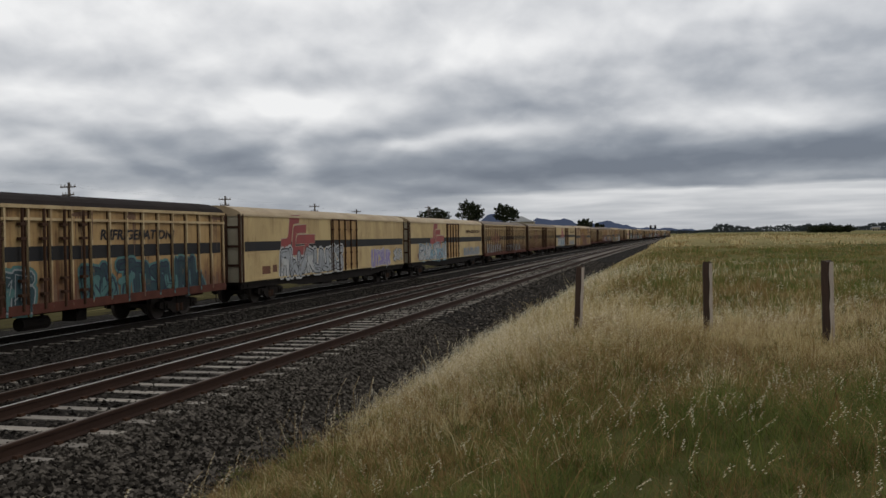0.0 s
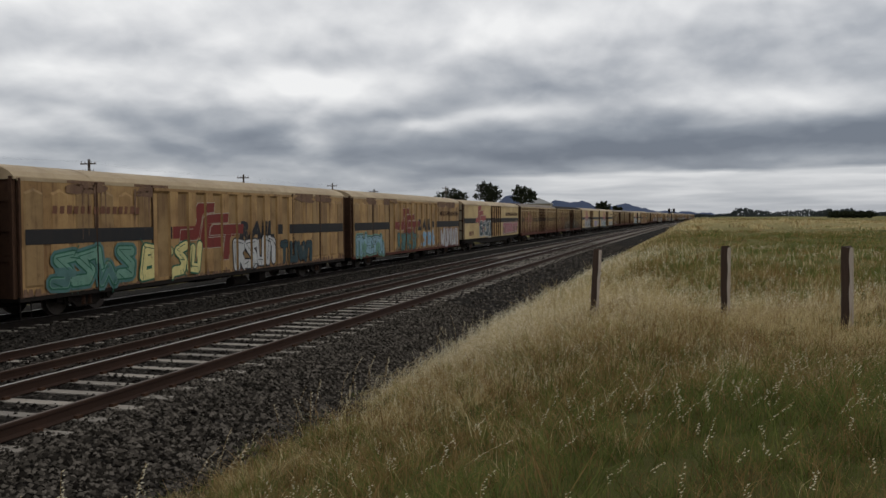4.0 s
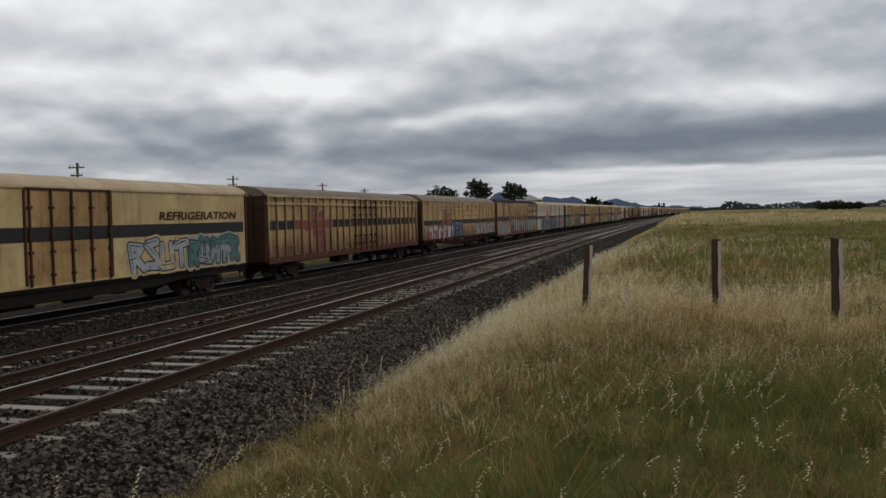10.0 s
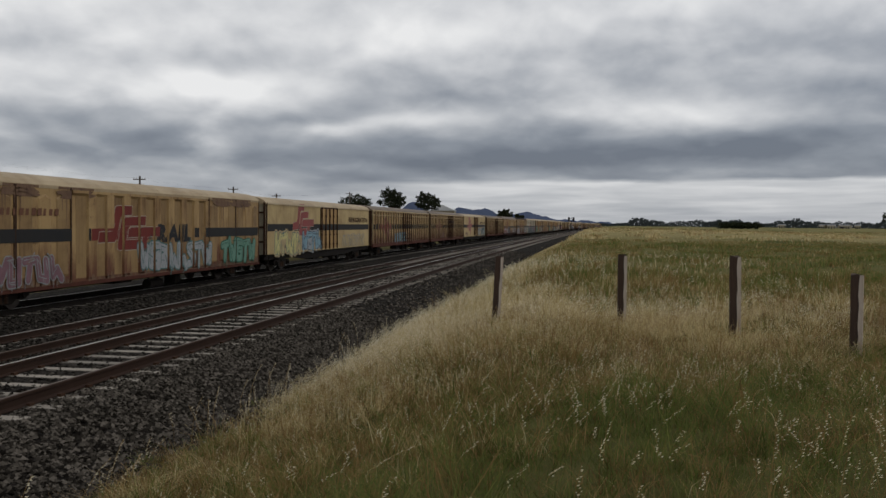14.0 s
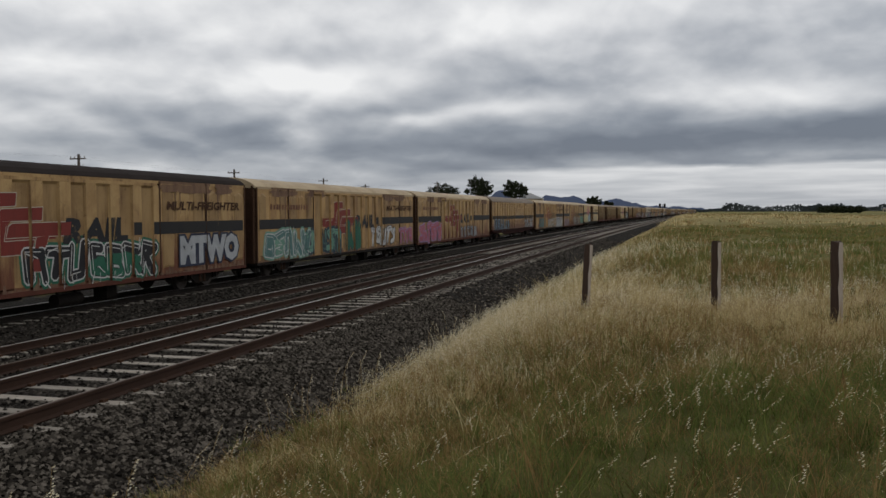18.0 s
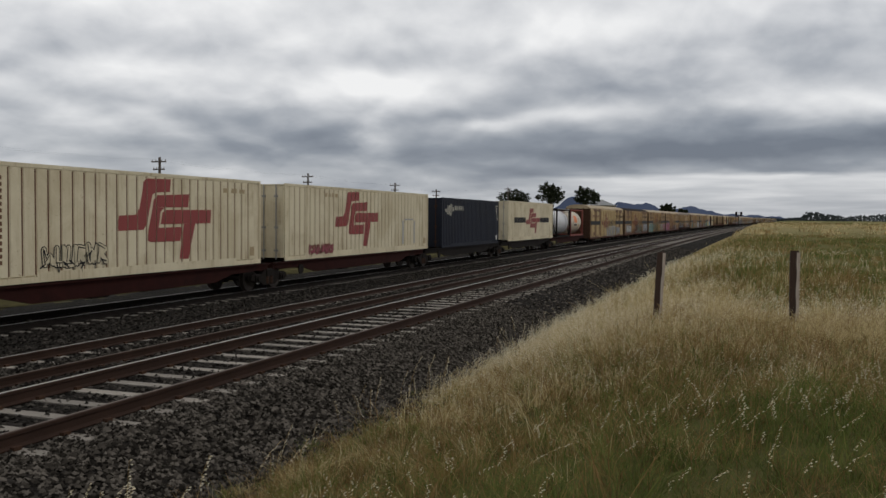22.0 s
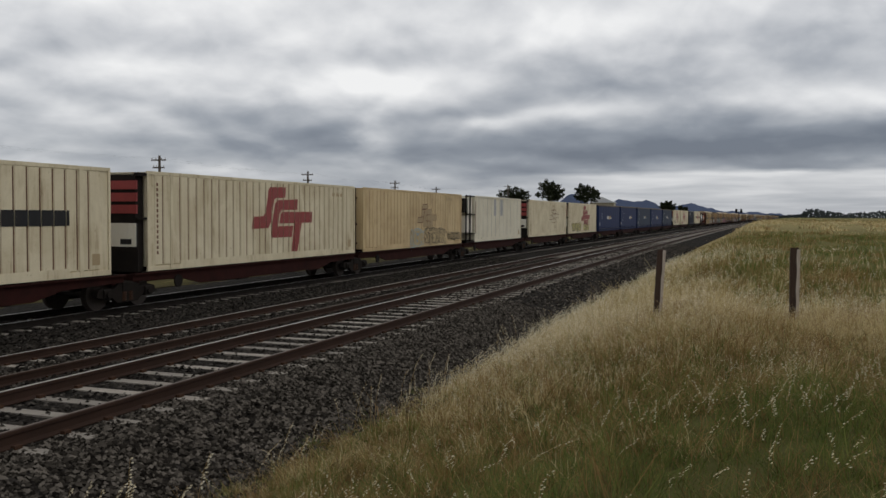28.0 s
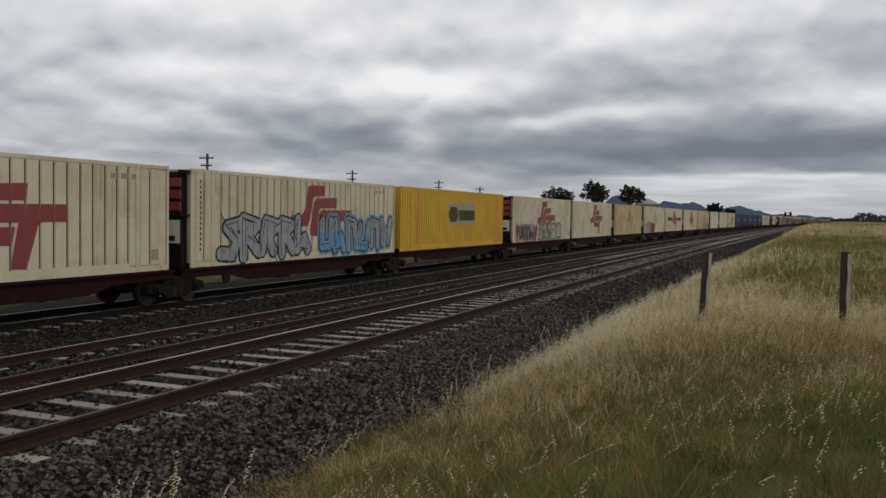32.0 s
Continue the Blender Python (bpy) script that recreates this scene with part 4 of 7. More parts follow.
def rodded_door(parent, y0, y1, z0, z1, n=4):
    """A door leaf with dark lock rods, brackets and a sunk frame."""
    m = Mesh()
    m.box(SIDE, SIDE + 0.03, y0, y1, z0, z1)
    d = part("door", m, "tan", parent)
    for y in (y0 - 0.04, (y0 + y1) / 2, y1 + 0.04):
        m = Mesh()
        m.box(SIDE + 0.002, SIDE + 0.045, y - 0.035, y + 0.035, z0, z1)
        part("door_jamb", m, "rust", d, "rusted door jamb")
    m = Mesh()
    for i in range(n):
        y = y0 + 0.1 + (y1 - y0 - 0.2) * i / (n - 1)
        m.rod((SIDE + 0.07, y, z0 - 0.05), (SIDE + 0.07, y, z1 + 0.05), 0.036, 8)
        for z in (z0 + 0.25, z0 + 0.9, (z0 + z1) / 2, z1 - 0.5):
            m.box(SIDE + 0.03, SIDE + 0.12, y - 0.07, y + 0.07, z - 0.04, z + 0.04)
    m.box(SIDE + 0.031, SIDE + 0.05, y0 - 0.05, y1 + 0.05, z1 - 0.02, z1 + 0.06)
    part("lock_rod", m, "rust", d, "rusted vertical lock rods")
    return relief([(y0 - 0.02, y1 + 0.02)], 0.032)


def van(kind, rear, front, roof="grey", logo=None, sprays=(), words=(), seed=1, colour=None, stripe=True):
    """One covered van; sprays: (from, to, low, high, fill, rim, second), words: (text, from, to, height, size), both in shares of the length from the rear."""
    rnd = random.Random(seed)
    L = front - rear
    half = L / 2
    looks = {"fridge": "smooth-sided cream refrigerated rail van with lock-rod doors", "ribbed": "ribbed ochre rail van with rusted lower edge", "freighter": "tan long-door freight van with pressed side panels",
             "louvre": "ochre louvred rail van with slatted sliding doors", "window": "pale freight van with square pressings"}
    th = thing({"fridge": "refrigerated_van", "ribbed": "ribbed_van", "freighter": "freight_van", "louvre": "louvred_van", "window": "pressed_side_van"}[kind],
               looks[kind] + (", %s roof" % {"light": "pale", "dark": "dark", "grey": "brown-grey"}[roof]) + (" and graffiti" if sprays else ""), "rail van", "vans of the goods train")
    bot, eave, top = {"fridge": (1.0, 3.84, 4.22), "ribbed": (0.92, 3.84, 4.24), "freighter": (0.66, 3.92, 4.30), "louvre": (1.0, 3.82, 4.32), "window": (0.70, 3.92, 4.26)}[kind]
    coat = colour or {"fridge": "cream", "ribbed": "ochre", "freighter": "tan", "louvre": "ochre", "window": "pale"}[kind]
    body = core(th, half, bot, eave, coat)
    roof_part(th, half, eave, top, ROOFS[roof])
    end_walls(th, half, bot, eave, "rust" if kind != "fridge" else "pale", "rust")
    underframe(th, half, bot, "under" if kind in ("fridge",) else "rustred" if kind in ("ribbed", "louvre") else "under", kind in ("fridge", "louvre"))
    prof = FLAT
    sz = (2.27, 2.68)
    if kind == "fridge":
        a, b = -half + 0.435 * L, -half + 0.600 * L
        prof = rodded_door(body, a, b, bot + 0.08, eave - 0.12, 5)
        m = Mesh()
        m.box(SIDE, SIDE + 0.025, -half, half, eave - 0.10, eave - 0.02)
        m.box(SIDE, SIDE + 0.02, -half, half, bot, bot + 0.07)
        m.box(SIDE, SIDE + 0.012, -half, a - 0.1, sz[0] - 0.09, sz[0] - 0.06)
        part("trim_rail", m, coat, body)
        for s in (-1, 1):
            m = Mesh()
            m.box(SIDE - 0.01, SIDE + 0.05, s * (half - 0.04) - 0.05, s * (half - 0.04) + 0.05, bot, eave)
            part("corner_post", m, "rust", body)
    elif kind == "ribbed":
        n = 26
        ys = [-half + 0.1 + (L - 0.2) * i / (n - 1) for i in range(n)]
        rib = Mesh()
        rib.prism([(0, bot), (0, eave - 0.06), (0.095, eave - 0.12), (0.095, bot + 0.03)], -0.035, 0.035)
        ribd = rib.data("rib", "rib_pale")
        for y in ys:
            o = part("rib", ribd, "", body)
            o.location = (SIDE, y, 0)
        m = Mesh()
        for y in ys:
            m.box(SIDE, SIDE + 0.03, y - 0.075, y - 0.037, bot, eave - 0.1)
            m.box(SIDE, SIDE + 0.02, y + 0.037, y + 0.052, bot, 3.3)
        part("rib_seam", m, "rust", body, "rusted weld line beside each rib")
        m = Mesh()
        m.box(SIDE, SIDE + 0.085, -half, half, 3.40, 3.48)
        m.box(SIDE, SIDE + 0.105, -half, half, eave - 0.10, eave)
        part("waist_rail", m, "rib_pale", body)
        m = Mesh()
        m.box(SIDE, SIDE + 0.100, -half, half, bot - 0.11, bot + 0.16)
        part("bottom_rail", m, "sill_red", body, "rust-red bottom rail")
        a, b = -half + 0.47 * L, -half + 0.62 * L
        m = Mesh()
        for i in range(5):
            y = a + (b - a) * i / 4
            m.rod((SIDE + 0.12, y, bot), (SIDE + 0.12, y, eave - 0.1), 0.042, 8)
            for z in (1.35, 1.75, 2.9, 3.3):
                m.box(SIDE + 0.03, SIDE + 0.16, y - 0.12, y + 0.12, z - 0.04, z + 0.04)
        part("lock_rod", m, "rust", body, "rusted vertical lock rods")
        prof = relief([(y - 0.037, y + 0.037) for y in ys], 0.096)
    elif kind == "louvre":
        n = 20
        d0, d1 = -half + 0.47 * L, -half + 0.72 * L
        ys = [-half + 0.1 + (L - 0.2) * i / (n - 1) for i in range(n)]
        ys = [y for y in ys if not d0 - 0.1 < y < d1 + 0.1]
        rib = Mesh()
        rib.box(0, 0.05, -0.05, 0.05, bot, eave)
        ribd = rib.data("rib", coat)
        for y in ys:
            o = part("rib", ribd, "", body)
            o.location = (SIDE, y, 0)
        for y0, y1 in ((-half, d0), (d1, half)):
            for i in range(3):
                m = Mesh()
                m.prism([(SIDE, 3.62 - i * 0.16), (SIDE + 0.035, 3.58 - i * 0.16), (SIDE + 0.035, 3.56 - i * 0.16), (SIDE, 3.52 - i * 0.16)], y0 + 0.05, y1 - 0.05)
                part("louvre", m, coat, body)
        for y0, y1 in ((d0, (d0 + d1) / 2 - 0.04), ((d0 + d1) / 2 + 0.04, d1)):
            m = Mesh()
            m.box(SIDE, SIDE + 0.055, y0, y1, bot + 0.05, eave - 0.08)
            d = part("sliding_door", m, coat, body)
            for i in range(6):
                m = Mesh()
                z = bot + 0.45 + i * 0.43
                if sz[0] - 0.35 < z < sz[1] - 0.1:
                    continue
                m.prism([(SIDE + 0.055, z - 0.06), (SIDE + 0.10, z - 0.03), (SIDE + 0.10, z), (SIDE + 0.055, z + 0.03)], y0 + 0.05, y1 - 0.05)
                part("door_rib", m, coat, d)
            m = Mesh()
            m.rod((SIDE + 0.09, (y0 + y1) / 2, 3.2), (SIDE + 0.09, (y0 + y1) / 2, 3.5), 0.02, 6)
            part("door_handle", m, "under", d)
        m = Mesh()
        m.box(SIDE, SIDE + 0.06, -half, half, bot - 0.10, bot + 0.06)
        part("bottom_rail", m, "rustred", body, "rust-red bottom rail")
        prof = relief([(y - 0.05, y + 0.05) for y in ys] + [(d0, d1)], 0.056)
        sz = (2.05, 2.40)
    elif kind == "freighter":
        sz = (2.08, 2.50)
        ends = ((-half + 0.06, -half + 0.139 * L - 0.03), (-half + 0.139 * L + 0.03, -half + 0.264 * L), (half - 0.268 * L, half - 0.135 * L - 0.03), (half - 0.135 * L + 0.03, half - 0.06))
        for a, b in ends:
            m = Mesh()
            m.chamfer_box(SIDE, SIDE + 0.06, a, b, bot + 0.04, eave - 0.10, 0.02)
            d = part("door", m, coat, body)
            k = 3
            for i in range(k):
                yy0, yy1 = a + (b - a) * (i + 0.20) / k, a + (b - a) * (i + 0.80) / k
                m = Mesh()
                m.v = [(SIDE + 0.06, yy0 - 0.05, 0.92), (SIDE + 0.06, yy1 + 0.05, 0.92), (SIDE + 0.06, yy1 + 0.05, 3.50), (SIDE + 0.06, (yy0 + yy1) / 2, 3.62), (SIDE + 0.06, yy0 - 0.05, 3.50),
                       (SIDE + 0.085, yy0, 0.99), (SIDE + 0.085, yy1, 0.99), (SIDE + 0.085, yy1, 3.44), (SIDE + 0.085, (yy0 + yy1) / 2, 3.54), (SIDE + 0.085, yy0, 3.44)]
                m.f = [(q, (q + 1) % 5, 5 + (q + 1) % 5, 5 + q) for q in range(5)] + [(5, 6, 7, 8, 9)]
                # the outer panels take the darker tan, with recess shade painted in
                part("door_panel", m, coat if i % 2 else "tan_shaded", d)
        pm = Mesh()
        pm.box(0, 0.085, -0.04, 0.04, bot, eave - 0.05)
        pmd = pm.data("door_post", "rust")
        for a, b in ends:
            for y in (a, b):
                o = part("door_post", pmd, "", body)
                o.location = (SIDE, y, 0)
        c0, c1 = ends[1][1] + 0.12, ends[2][0] - 0.12
        n = 9
        spans = []
        w = (c1 - c0) / n
        # a dirty sunk panel with recess shade painted in, between proud strips with sloping flanks
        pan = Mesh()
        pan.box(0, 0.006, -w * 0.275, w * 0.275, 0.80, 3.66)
        pand = pan.data("sunk_panel", "tan_shaded")
        strip = Mesh()
        b, dp, sl = w * 0.205, 0.075, 0.05
        strip.v = [(0, -b - sl, 0.74), (0, b + sl, 0.74), (dp, b, 0.80), (dp, -b, 0.80), (0, -b - sl, 3.76), (0, b + sl, 3.76), (dp, b, 3.70), (dp, -b, 3.70)]
        strip.f = [(0, 1, 2, 3), (4, 5, 6, 7), (3, 2, 6, 7), (1, 5, 6, 2), (0, 4, 7, 3)]
        stripd = strip.data("proud_strip", coat)
        for i in range(n):
            y = c0 + (i + 0.5) * w
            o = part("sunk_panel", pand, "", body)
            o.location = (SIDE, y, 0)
            o = part("proud_strip", stripd, "", body)
            o.location = (SIDE, y + w / 2, 0)
            spans.append((y + w / 2 - b, y + w / 2 + b))
        m = Mesh()
        m.prism([(SIDE, 3.62), (SIDE + dp, 3.71), (SIDE + dp, 3.80), (SIDE, 3.80)], c0, c1)
        part("header_panel", m, coat, body)
        m = Mesh()
        m.box(SIDE, SIDE + 0.08, -half, half, bot - 0.10, bot + 0.03)
        part("bottom_rail", m, "sill_red" if seed % 3 != 1 else "under", body, "rust-red bottom rail" if seed % 3 != 1 else "")
        m = Mesh()
        m.box(SIDE, SIDE + 0.07, -half, half, eave - 0.12, eave - 0.03)
        part("cant_rail", m, ROOFS[roof] if roof != "dark" else coat, body)
        prof = tuple(sorted(tuple(q for q in relief(spans, 0.076)[1:-1] if q[1] - q[0] > 0.01) + tuple((a, b, 0.087) for a, b in ends)))
    elif kind == "window":
        sz = (2.05, 2.40)
        n = 15
        for i in range(n):
            y = -half + L * (i + 0.5) / n
            m = Mesh()
            m.box(SIDE, SIDE + 0.03, y - 0.31, y + 0.31, 2.9, 3.5)
            m.box(SIDE + 0.03, SIDE + 0.036, y - 0.33, y + 0.33, 3.5, 3.53)
            # the pressing's sunken look is painted on by its darker cream
            part("pressing", m, "pale_shaded", body)
        for y in (-half + 0.46 * L, -half + 0.62 * L, -half + 0.80 * L):
            m = Mesh()
            m.box(SIDE, SIDE + 0.05, y - 0.05, y + 0.05, bot, eave - 0.05)
            part("door_post", m, "rust", body)
    X = SIDE
    if stripe:
        gaps = [(-half + 0.01 * L, half - 0.01 * L)]
        rail = [q for q in words if q[0] == "RAIL"]
        if rail and logo:
            gaps = [(-half + 0.01 * L, -half + logo[0] * L - 1.25 * logo[2] - 0.03), (-half + (rail[0][2] + 0.012) * L, half - 0.01 * L)]
        for a, b in gaps:
            mark("stripe", [rect(a, b, *sz)], "black", body, X, prof, "faded black waist stripe")
    if logo is not None:
        f, zc, h, c = logo
        y = -half + f * L
        em = emblem_marks(body, X, prof, y, zc, h, 2.25 if kind == "freighter" else 1.6 if kind != "fridge" else 1.75, c, "stepped red emblem of plain bars", 0.0125, "cream_dim" if c in ("red", "red_van") else None)
        if kind in ("freighter", "ribbed"):
            mark("emblem_band", [rect(y - 1.25 * h, y + (0.95 if any(q[0] == "RAIL" for q in words) else 1.1) * h, sz[0], sz[1])], c, em, X, prof, "", 0, 0.011)
    for text, f0, f1, zc, h in words:
        if text[0] == "#":
            mark("writing", bars(-half + f0 * L, -half + f1 * L, zc, h, int(text[1:]), rnd), "spray_brown", body, X, prof, "faded unreadable lettering")
        else:
            mark("writing", lettering(text, -half + f0 * L, -half + f1 * L, zc, h, 0.055 if text == "RAIL" else 0.03, 0.22), "spray_black" if text == "RAIL" or kind == "ribbed" else "rust", body, X, prof, "dark lettering reading %s" % text, 0.0, 0.018)
    for i, sp in enumerate(sprays):
        f0, f1, z0, z1, fill, rim = sp[:6]
        if len(sp) > 7:
            sprayed_word(body, X + 0.012, prof, -half + f0 * L, -half + f1 * L, z0, z1, fill, rim, sp[7])
            continue
        graffiti(body, X + 0.012, prof, -half + f0 * L, -half + f1 * L, z0, z1, fill, rim, rnd, sp[6] if len(sp) > 6 else None)
    # burnt and rusted smears under the eaves
    if kind in ("freighter", "ribbed", "louvre"):
        smears, burns = [], []
        spots = ((0.10, 0.16), (0.22, 0.30), (0.76, 0.80), (0.84, 0.93)) if kind == "freighter" else ((0.02, 0.06), (0.60, 0.64), (0.72, 0.78), (0.95, 0.985))
        for a, b in spots:
            if kind == "freighter":
                for _ in range(2):
                    yy, ww = -half + rnd.uniform(a, b) * L, rnd.uniform(0.5, 1.1)
                    smears += fan(blob(yy, eave - 0.22, ww, 0.10, rnd, 19, 0.18))
                    burns.append(rect(yy - ww, yy + ww, eave - 0.118, eave - 0.032))
                    smears += fan(blob(yy, eave - 0.32, ww * 0.9, rnd.uniform(0.06, 0.12), rnd, 15, 0.25))
            else:
                smears += fan(blob(-half + rnd.uniform(a, b) * L, eave - 0.22, rnd.uniform(0.25, 0.6), rnd.uniform(0.05, 0.10), rnd, 15, 0.25))
            for _ in range(6):
                yy, zz_ = -half + rnd.uniform(a, b) * L, eave - 0.2
                dn = rnd.uniform(0.3, 1.6)
                smears.append([(yy - 0.03, zz_), (yy + 0.03, zz_), (yy + 0.008, zz_ - dn), (yy - 0.008, zz_ - dn)])
        yy = -half + 0.1
        while yy < half - 0.2:
            ww, hh_ = rnd.uniform(0.06, 0.25), rnd.uniform(0.06, 0.30 if kind == "freighter" else 0.75)
            smears.append([(yy, bot + 0.02), (yy + ww, bot + 0.02), (yy + ww * 0.8, bot + hh_), (yy + ww * 0.2, bot + hh_)])
            yy += ww * rnd.uniform(0.8, 1.6)
        if burns:
            tagged(mark("stain", burns, "stain", body, X + 0.072, FLAT, "burnt brown patches under the eaves", 0.0004, 0.003), kind="stuff")
        o = mark("stain", smears, "stain", body, X, prof, "dark rust smears", 0.0003, 0.003)
        if o:
            tagged(o, kind="stuff")
    # small stencils and data panels near the rear
    if kind != "window":
        mark("data_panel", [rect(-half + 0.08 * L, -half + 0.115 * L, bot + 0.25, bot + 0.60), rect(-half + 0.125 * L, -half + 0.145 * L, bot + 0.30, bot + 0.62)], "spray_brown", body, X, prof, "dark stencilled data panels", 0, 0.006)
    for s in (-1, 1):
        bogie(th, s * (half - 3.0))
    couplers(th, half + 0.25)
    RIDES[th.name] = ((rear + front) / 2, half - 3.0)
    return th


# ---- flat wagons and containers ----
def well_unit(u0, u1, colour="rustred"):
    """One unit of an articulated container wagon, with the bogie under its rear joint."""
    half = (u1 - u0) / 2
    th = thing("container_wagon", "%s skeletal container wagon unit riding on a shared bogie" % ("red-brown" if colour == "rustred" else "dark grimy"), "flat wagon", "container wagons of the goods train")
    m = Mesh()
    m.box(-0.18, 0.18, -half + 0.15, half - 0.15, 0.62, 0.96)
    c = part("centre_sill", m, colour, th)
    for s in (-1, 1):
        m = Mesh()
        m.plate([(-half + 0.2, 0.78), (-half + 2.6, 0.72), (-half + 3.6, 0.50), (half - 3.6, 0.50), (half - 2.6, 0.72), (half - 0.2, 0.78), (half - 0.2, 1.0), (-half + 0.2, 1.0)], s * 1.10 - 0.05, s * 1.10 + 0.05)
        part("side_sill", m, colour, th)
        m = Mesh()
        m.box(s * 1.18 - 0.06, s * 1.18 + 0.06, -half + 0.2, half - 0.2, 0.962, 1.01)
        part("top_flange", m, colour, th)
    for y in (-half + 0.5, -half + 2.4, -half / 3, half / 3, half - 2.4, half - 0.5):
        m = Mesh()
        m.box(-1.05, 1.05, y - 0.1, y + 0.1, 0.70, 0.96)
        part("cross_bearer", m, colour, th)
    m = Mesh()
    for y in (-half + 0.6, half - 0.6):
        for s in (-1, 1):
            m.box(s * 1.12 - 0.1, s * 1.12 + 0.1, y - 0.1, y + 0.1, 1.01, 1.04)
    part("twist_lock", m, "under", th)
    m = Mesh()
    m.rod((0.6, 0.3, 0.62), (0.6, 1.5, 0.62), 0.17, 10)
    part("air_reservoir", m, "under", th)
    m = Mesh()
    m.box(0.5, 0.9, -1.6, -0.9, 0.42, 0.72)
    part("valve_box", m, "under", th)
    m = Mesh()
    m.rod((1.17, -half + 2.3, 0.66), (1.22, -half + 2.3, 0.66), 0.20, 14)
    m.rod((1.10, -half + 2.3, 0.66), (1.17, -half + 2.3, 0.66), 0.04, 8)
    part("hand_brake_wheel", m, "under", th)
    bogie(th, -half)
    RIDES[th.name] = ((u0 + u1) / 2, half)
    return th


def corrugation(half, pitch=0.28, flat=0.56):
    n = int((2 * half - 0.5) / pitch)
    y = -n * pitch / 2
    return [(y + i * pitch, y + i * pitch + pitch * flat) for i in range(n)]


BW = 1.22


def reefer_unit(parent, half, z0, z1):
    m = Mesh()
    m.box(-1.05, 1.05, -half - 0.34, -half, z0 + 0.02, z1 - 0.12)
    u = part("cooling_unit", m, "under", parent, "recessed cooling unit on the end wall")
    m = Mesh()
    m.chamfer_box(-1.0, 1.12, -half - 0.40, -half - 0.33, z0 + 0.75, z0 + 1.45, 0.03)
    p = part("access_panel", m, "box_white", u, "white access panel")
    m = Mesh()
    m.box(1.121, 1.13, -half - 0.395, -half - 0.335, z0 + 0.75, z0 + 1.45)
    m.box(0.55, 0.95, -half - 0.41, -half - 0.402, z0 + 0.82, z0 + 0.98)
    part("louvre", m, "black", p)
    m = Mesh()
    for i in range(3):
        m.box(-1.0, 1.12, -half - 0.38, -half - 0.33, z0 + 1.74 + i * 0.36, z0 + 2.0 + i * 0.36)
    part("grille", m, "unit_red", u, "dark red slatted grille")
    for a in ((1.06, 1.20, -half - 0.42, -half, z1 - 0.16, z1 - 0.06), (1.06, 1.20, -half - 0.42, -half, z0 + 1.56, z0 + 1.62), (-1.2, 1.2, -half - 0.42, -half - 0.36, z0, z0 + 0.7)):
        m = Mesh()
        m.box(*a)
        part("guard_rail", m, "under", u)


def generator_end(parent, half, z0, z1):
    """An open end frame holding a white cooling cabinet."""
    for s in (-1, 1):
        for y in (-half - 1.72, -half - 0.9):
            m = Mesh()
            m.box(s * BW - 0.08 * (s > 0), s * BW + 0.08 * (s < 0), y, y + 0.08, z0, z1)
            part("frame_post", m, "under", parent)
        for z in (z0, z0 + 0.5, z0 + 1.75, z1 - 0.1):
            m = Mesh()
            m.box(s * BW - 0.07 * (s > 0), s * BW + 0.07 * (s < 0), -half - 1.64, -half, z, z + 0.08)
            part("frame_rail", m, "under", parent)
    m = Mesh()
    m.chamfer_box(-1.08, 1.08, -half - 1.6, -half - 0.1, z0 + 0.62, z0 + 1.72, 0.03)
    c = part("cooling_cabinet", m, "box_white", parent, "white cooling cabinet with doors")
    m = Mesh()
    m.box(1.081, 1.09, -half - 0.62, -half - 0.52, z0 + 1.0, z0 + 1.35)
    part("latch", m, "under", c)
    m = Mesh()
    m.box(1.081, 1.088, -half - 0.82, -half - 0.80, z0 + 0.64, z0 + 1.7)
    part("door_gap", m, "under", c)
    m = Mesh()
    m.chamfer_box(-1.05, 1.05, -half - 0.85, -half - 0.1, z0 + 1.85, z1 - 0.14, 0.03)
    part("upper_cabinet", m, "box_white", parent, "white slatted upper cabinet")
    m = Mesh()
    m.box(-1.0, 1.0, -half - 1.62, -half - 1.0, z0 + 1.9, z1 - 0.2)
    part("radiator", m, "under", parent)


def end_doors(parent, half, z0, z1, mat):
    m = Mesh()
    for s in (-1, 1):
        m.box(s * 0.6 - 0.56, s * 0.6 + 0.56, -half - 0.03, -half, z0 + 0.12, z1 - 0.12)
    d = part("door", m, mat, parent)
    m = Mesh()
    for x in (-0.85, -0.3, 0.3, 0.85):
        m.rod((x, -half - 0.06, z0 + 0.05), (x, -half - 0.06, z1 - 0.05), 0.025, 8)
        for z in (z0 + 0.4, z0 + 1.3, z1 - 0.5):
            m.box(x - 0.08, x + 0.08, -half - 0.08, -half - 0.03, z - 0.04, z + 0.04)
    part("lock_rod", m, "rust" if mat not in ("box_white", "box_cream") else "steel", d)


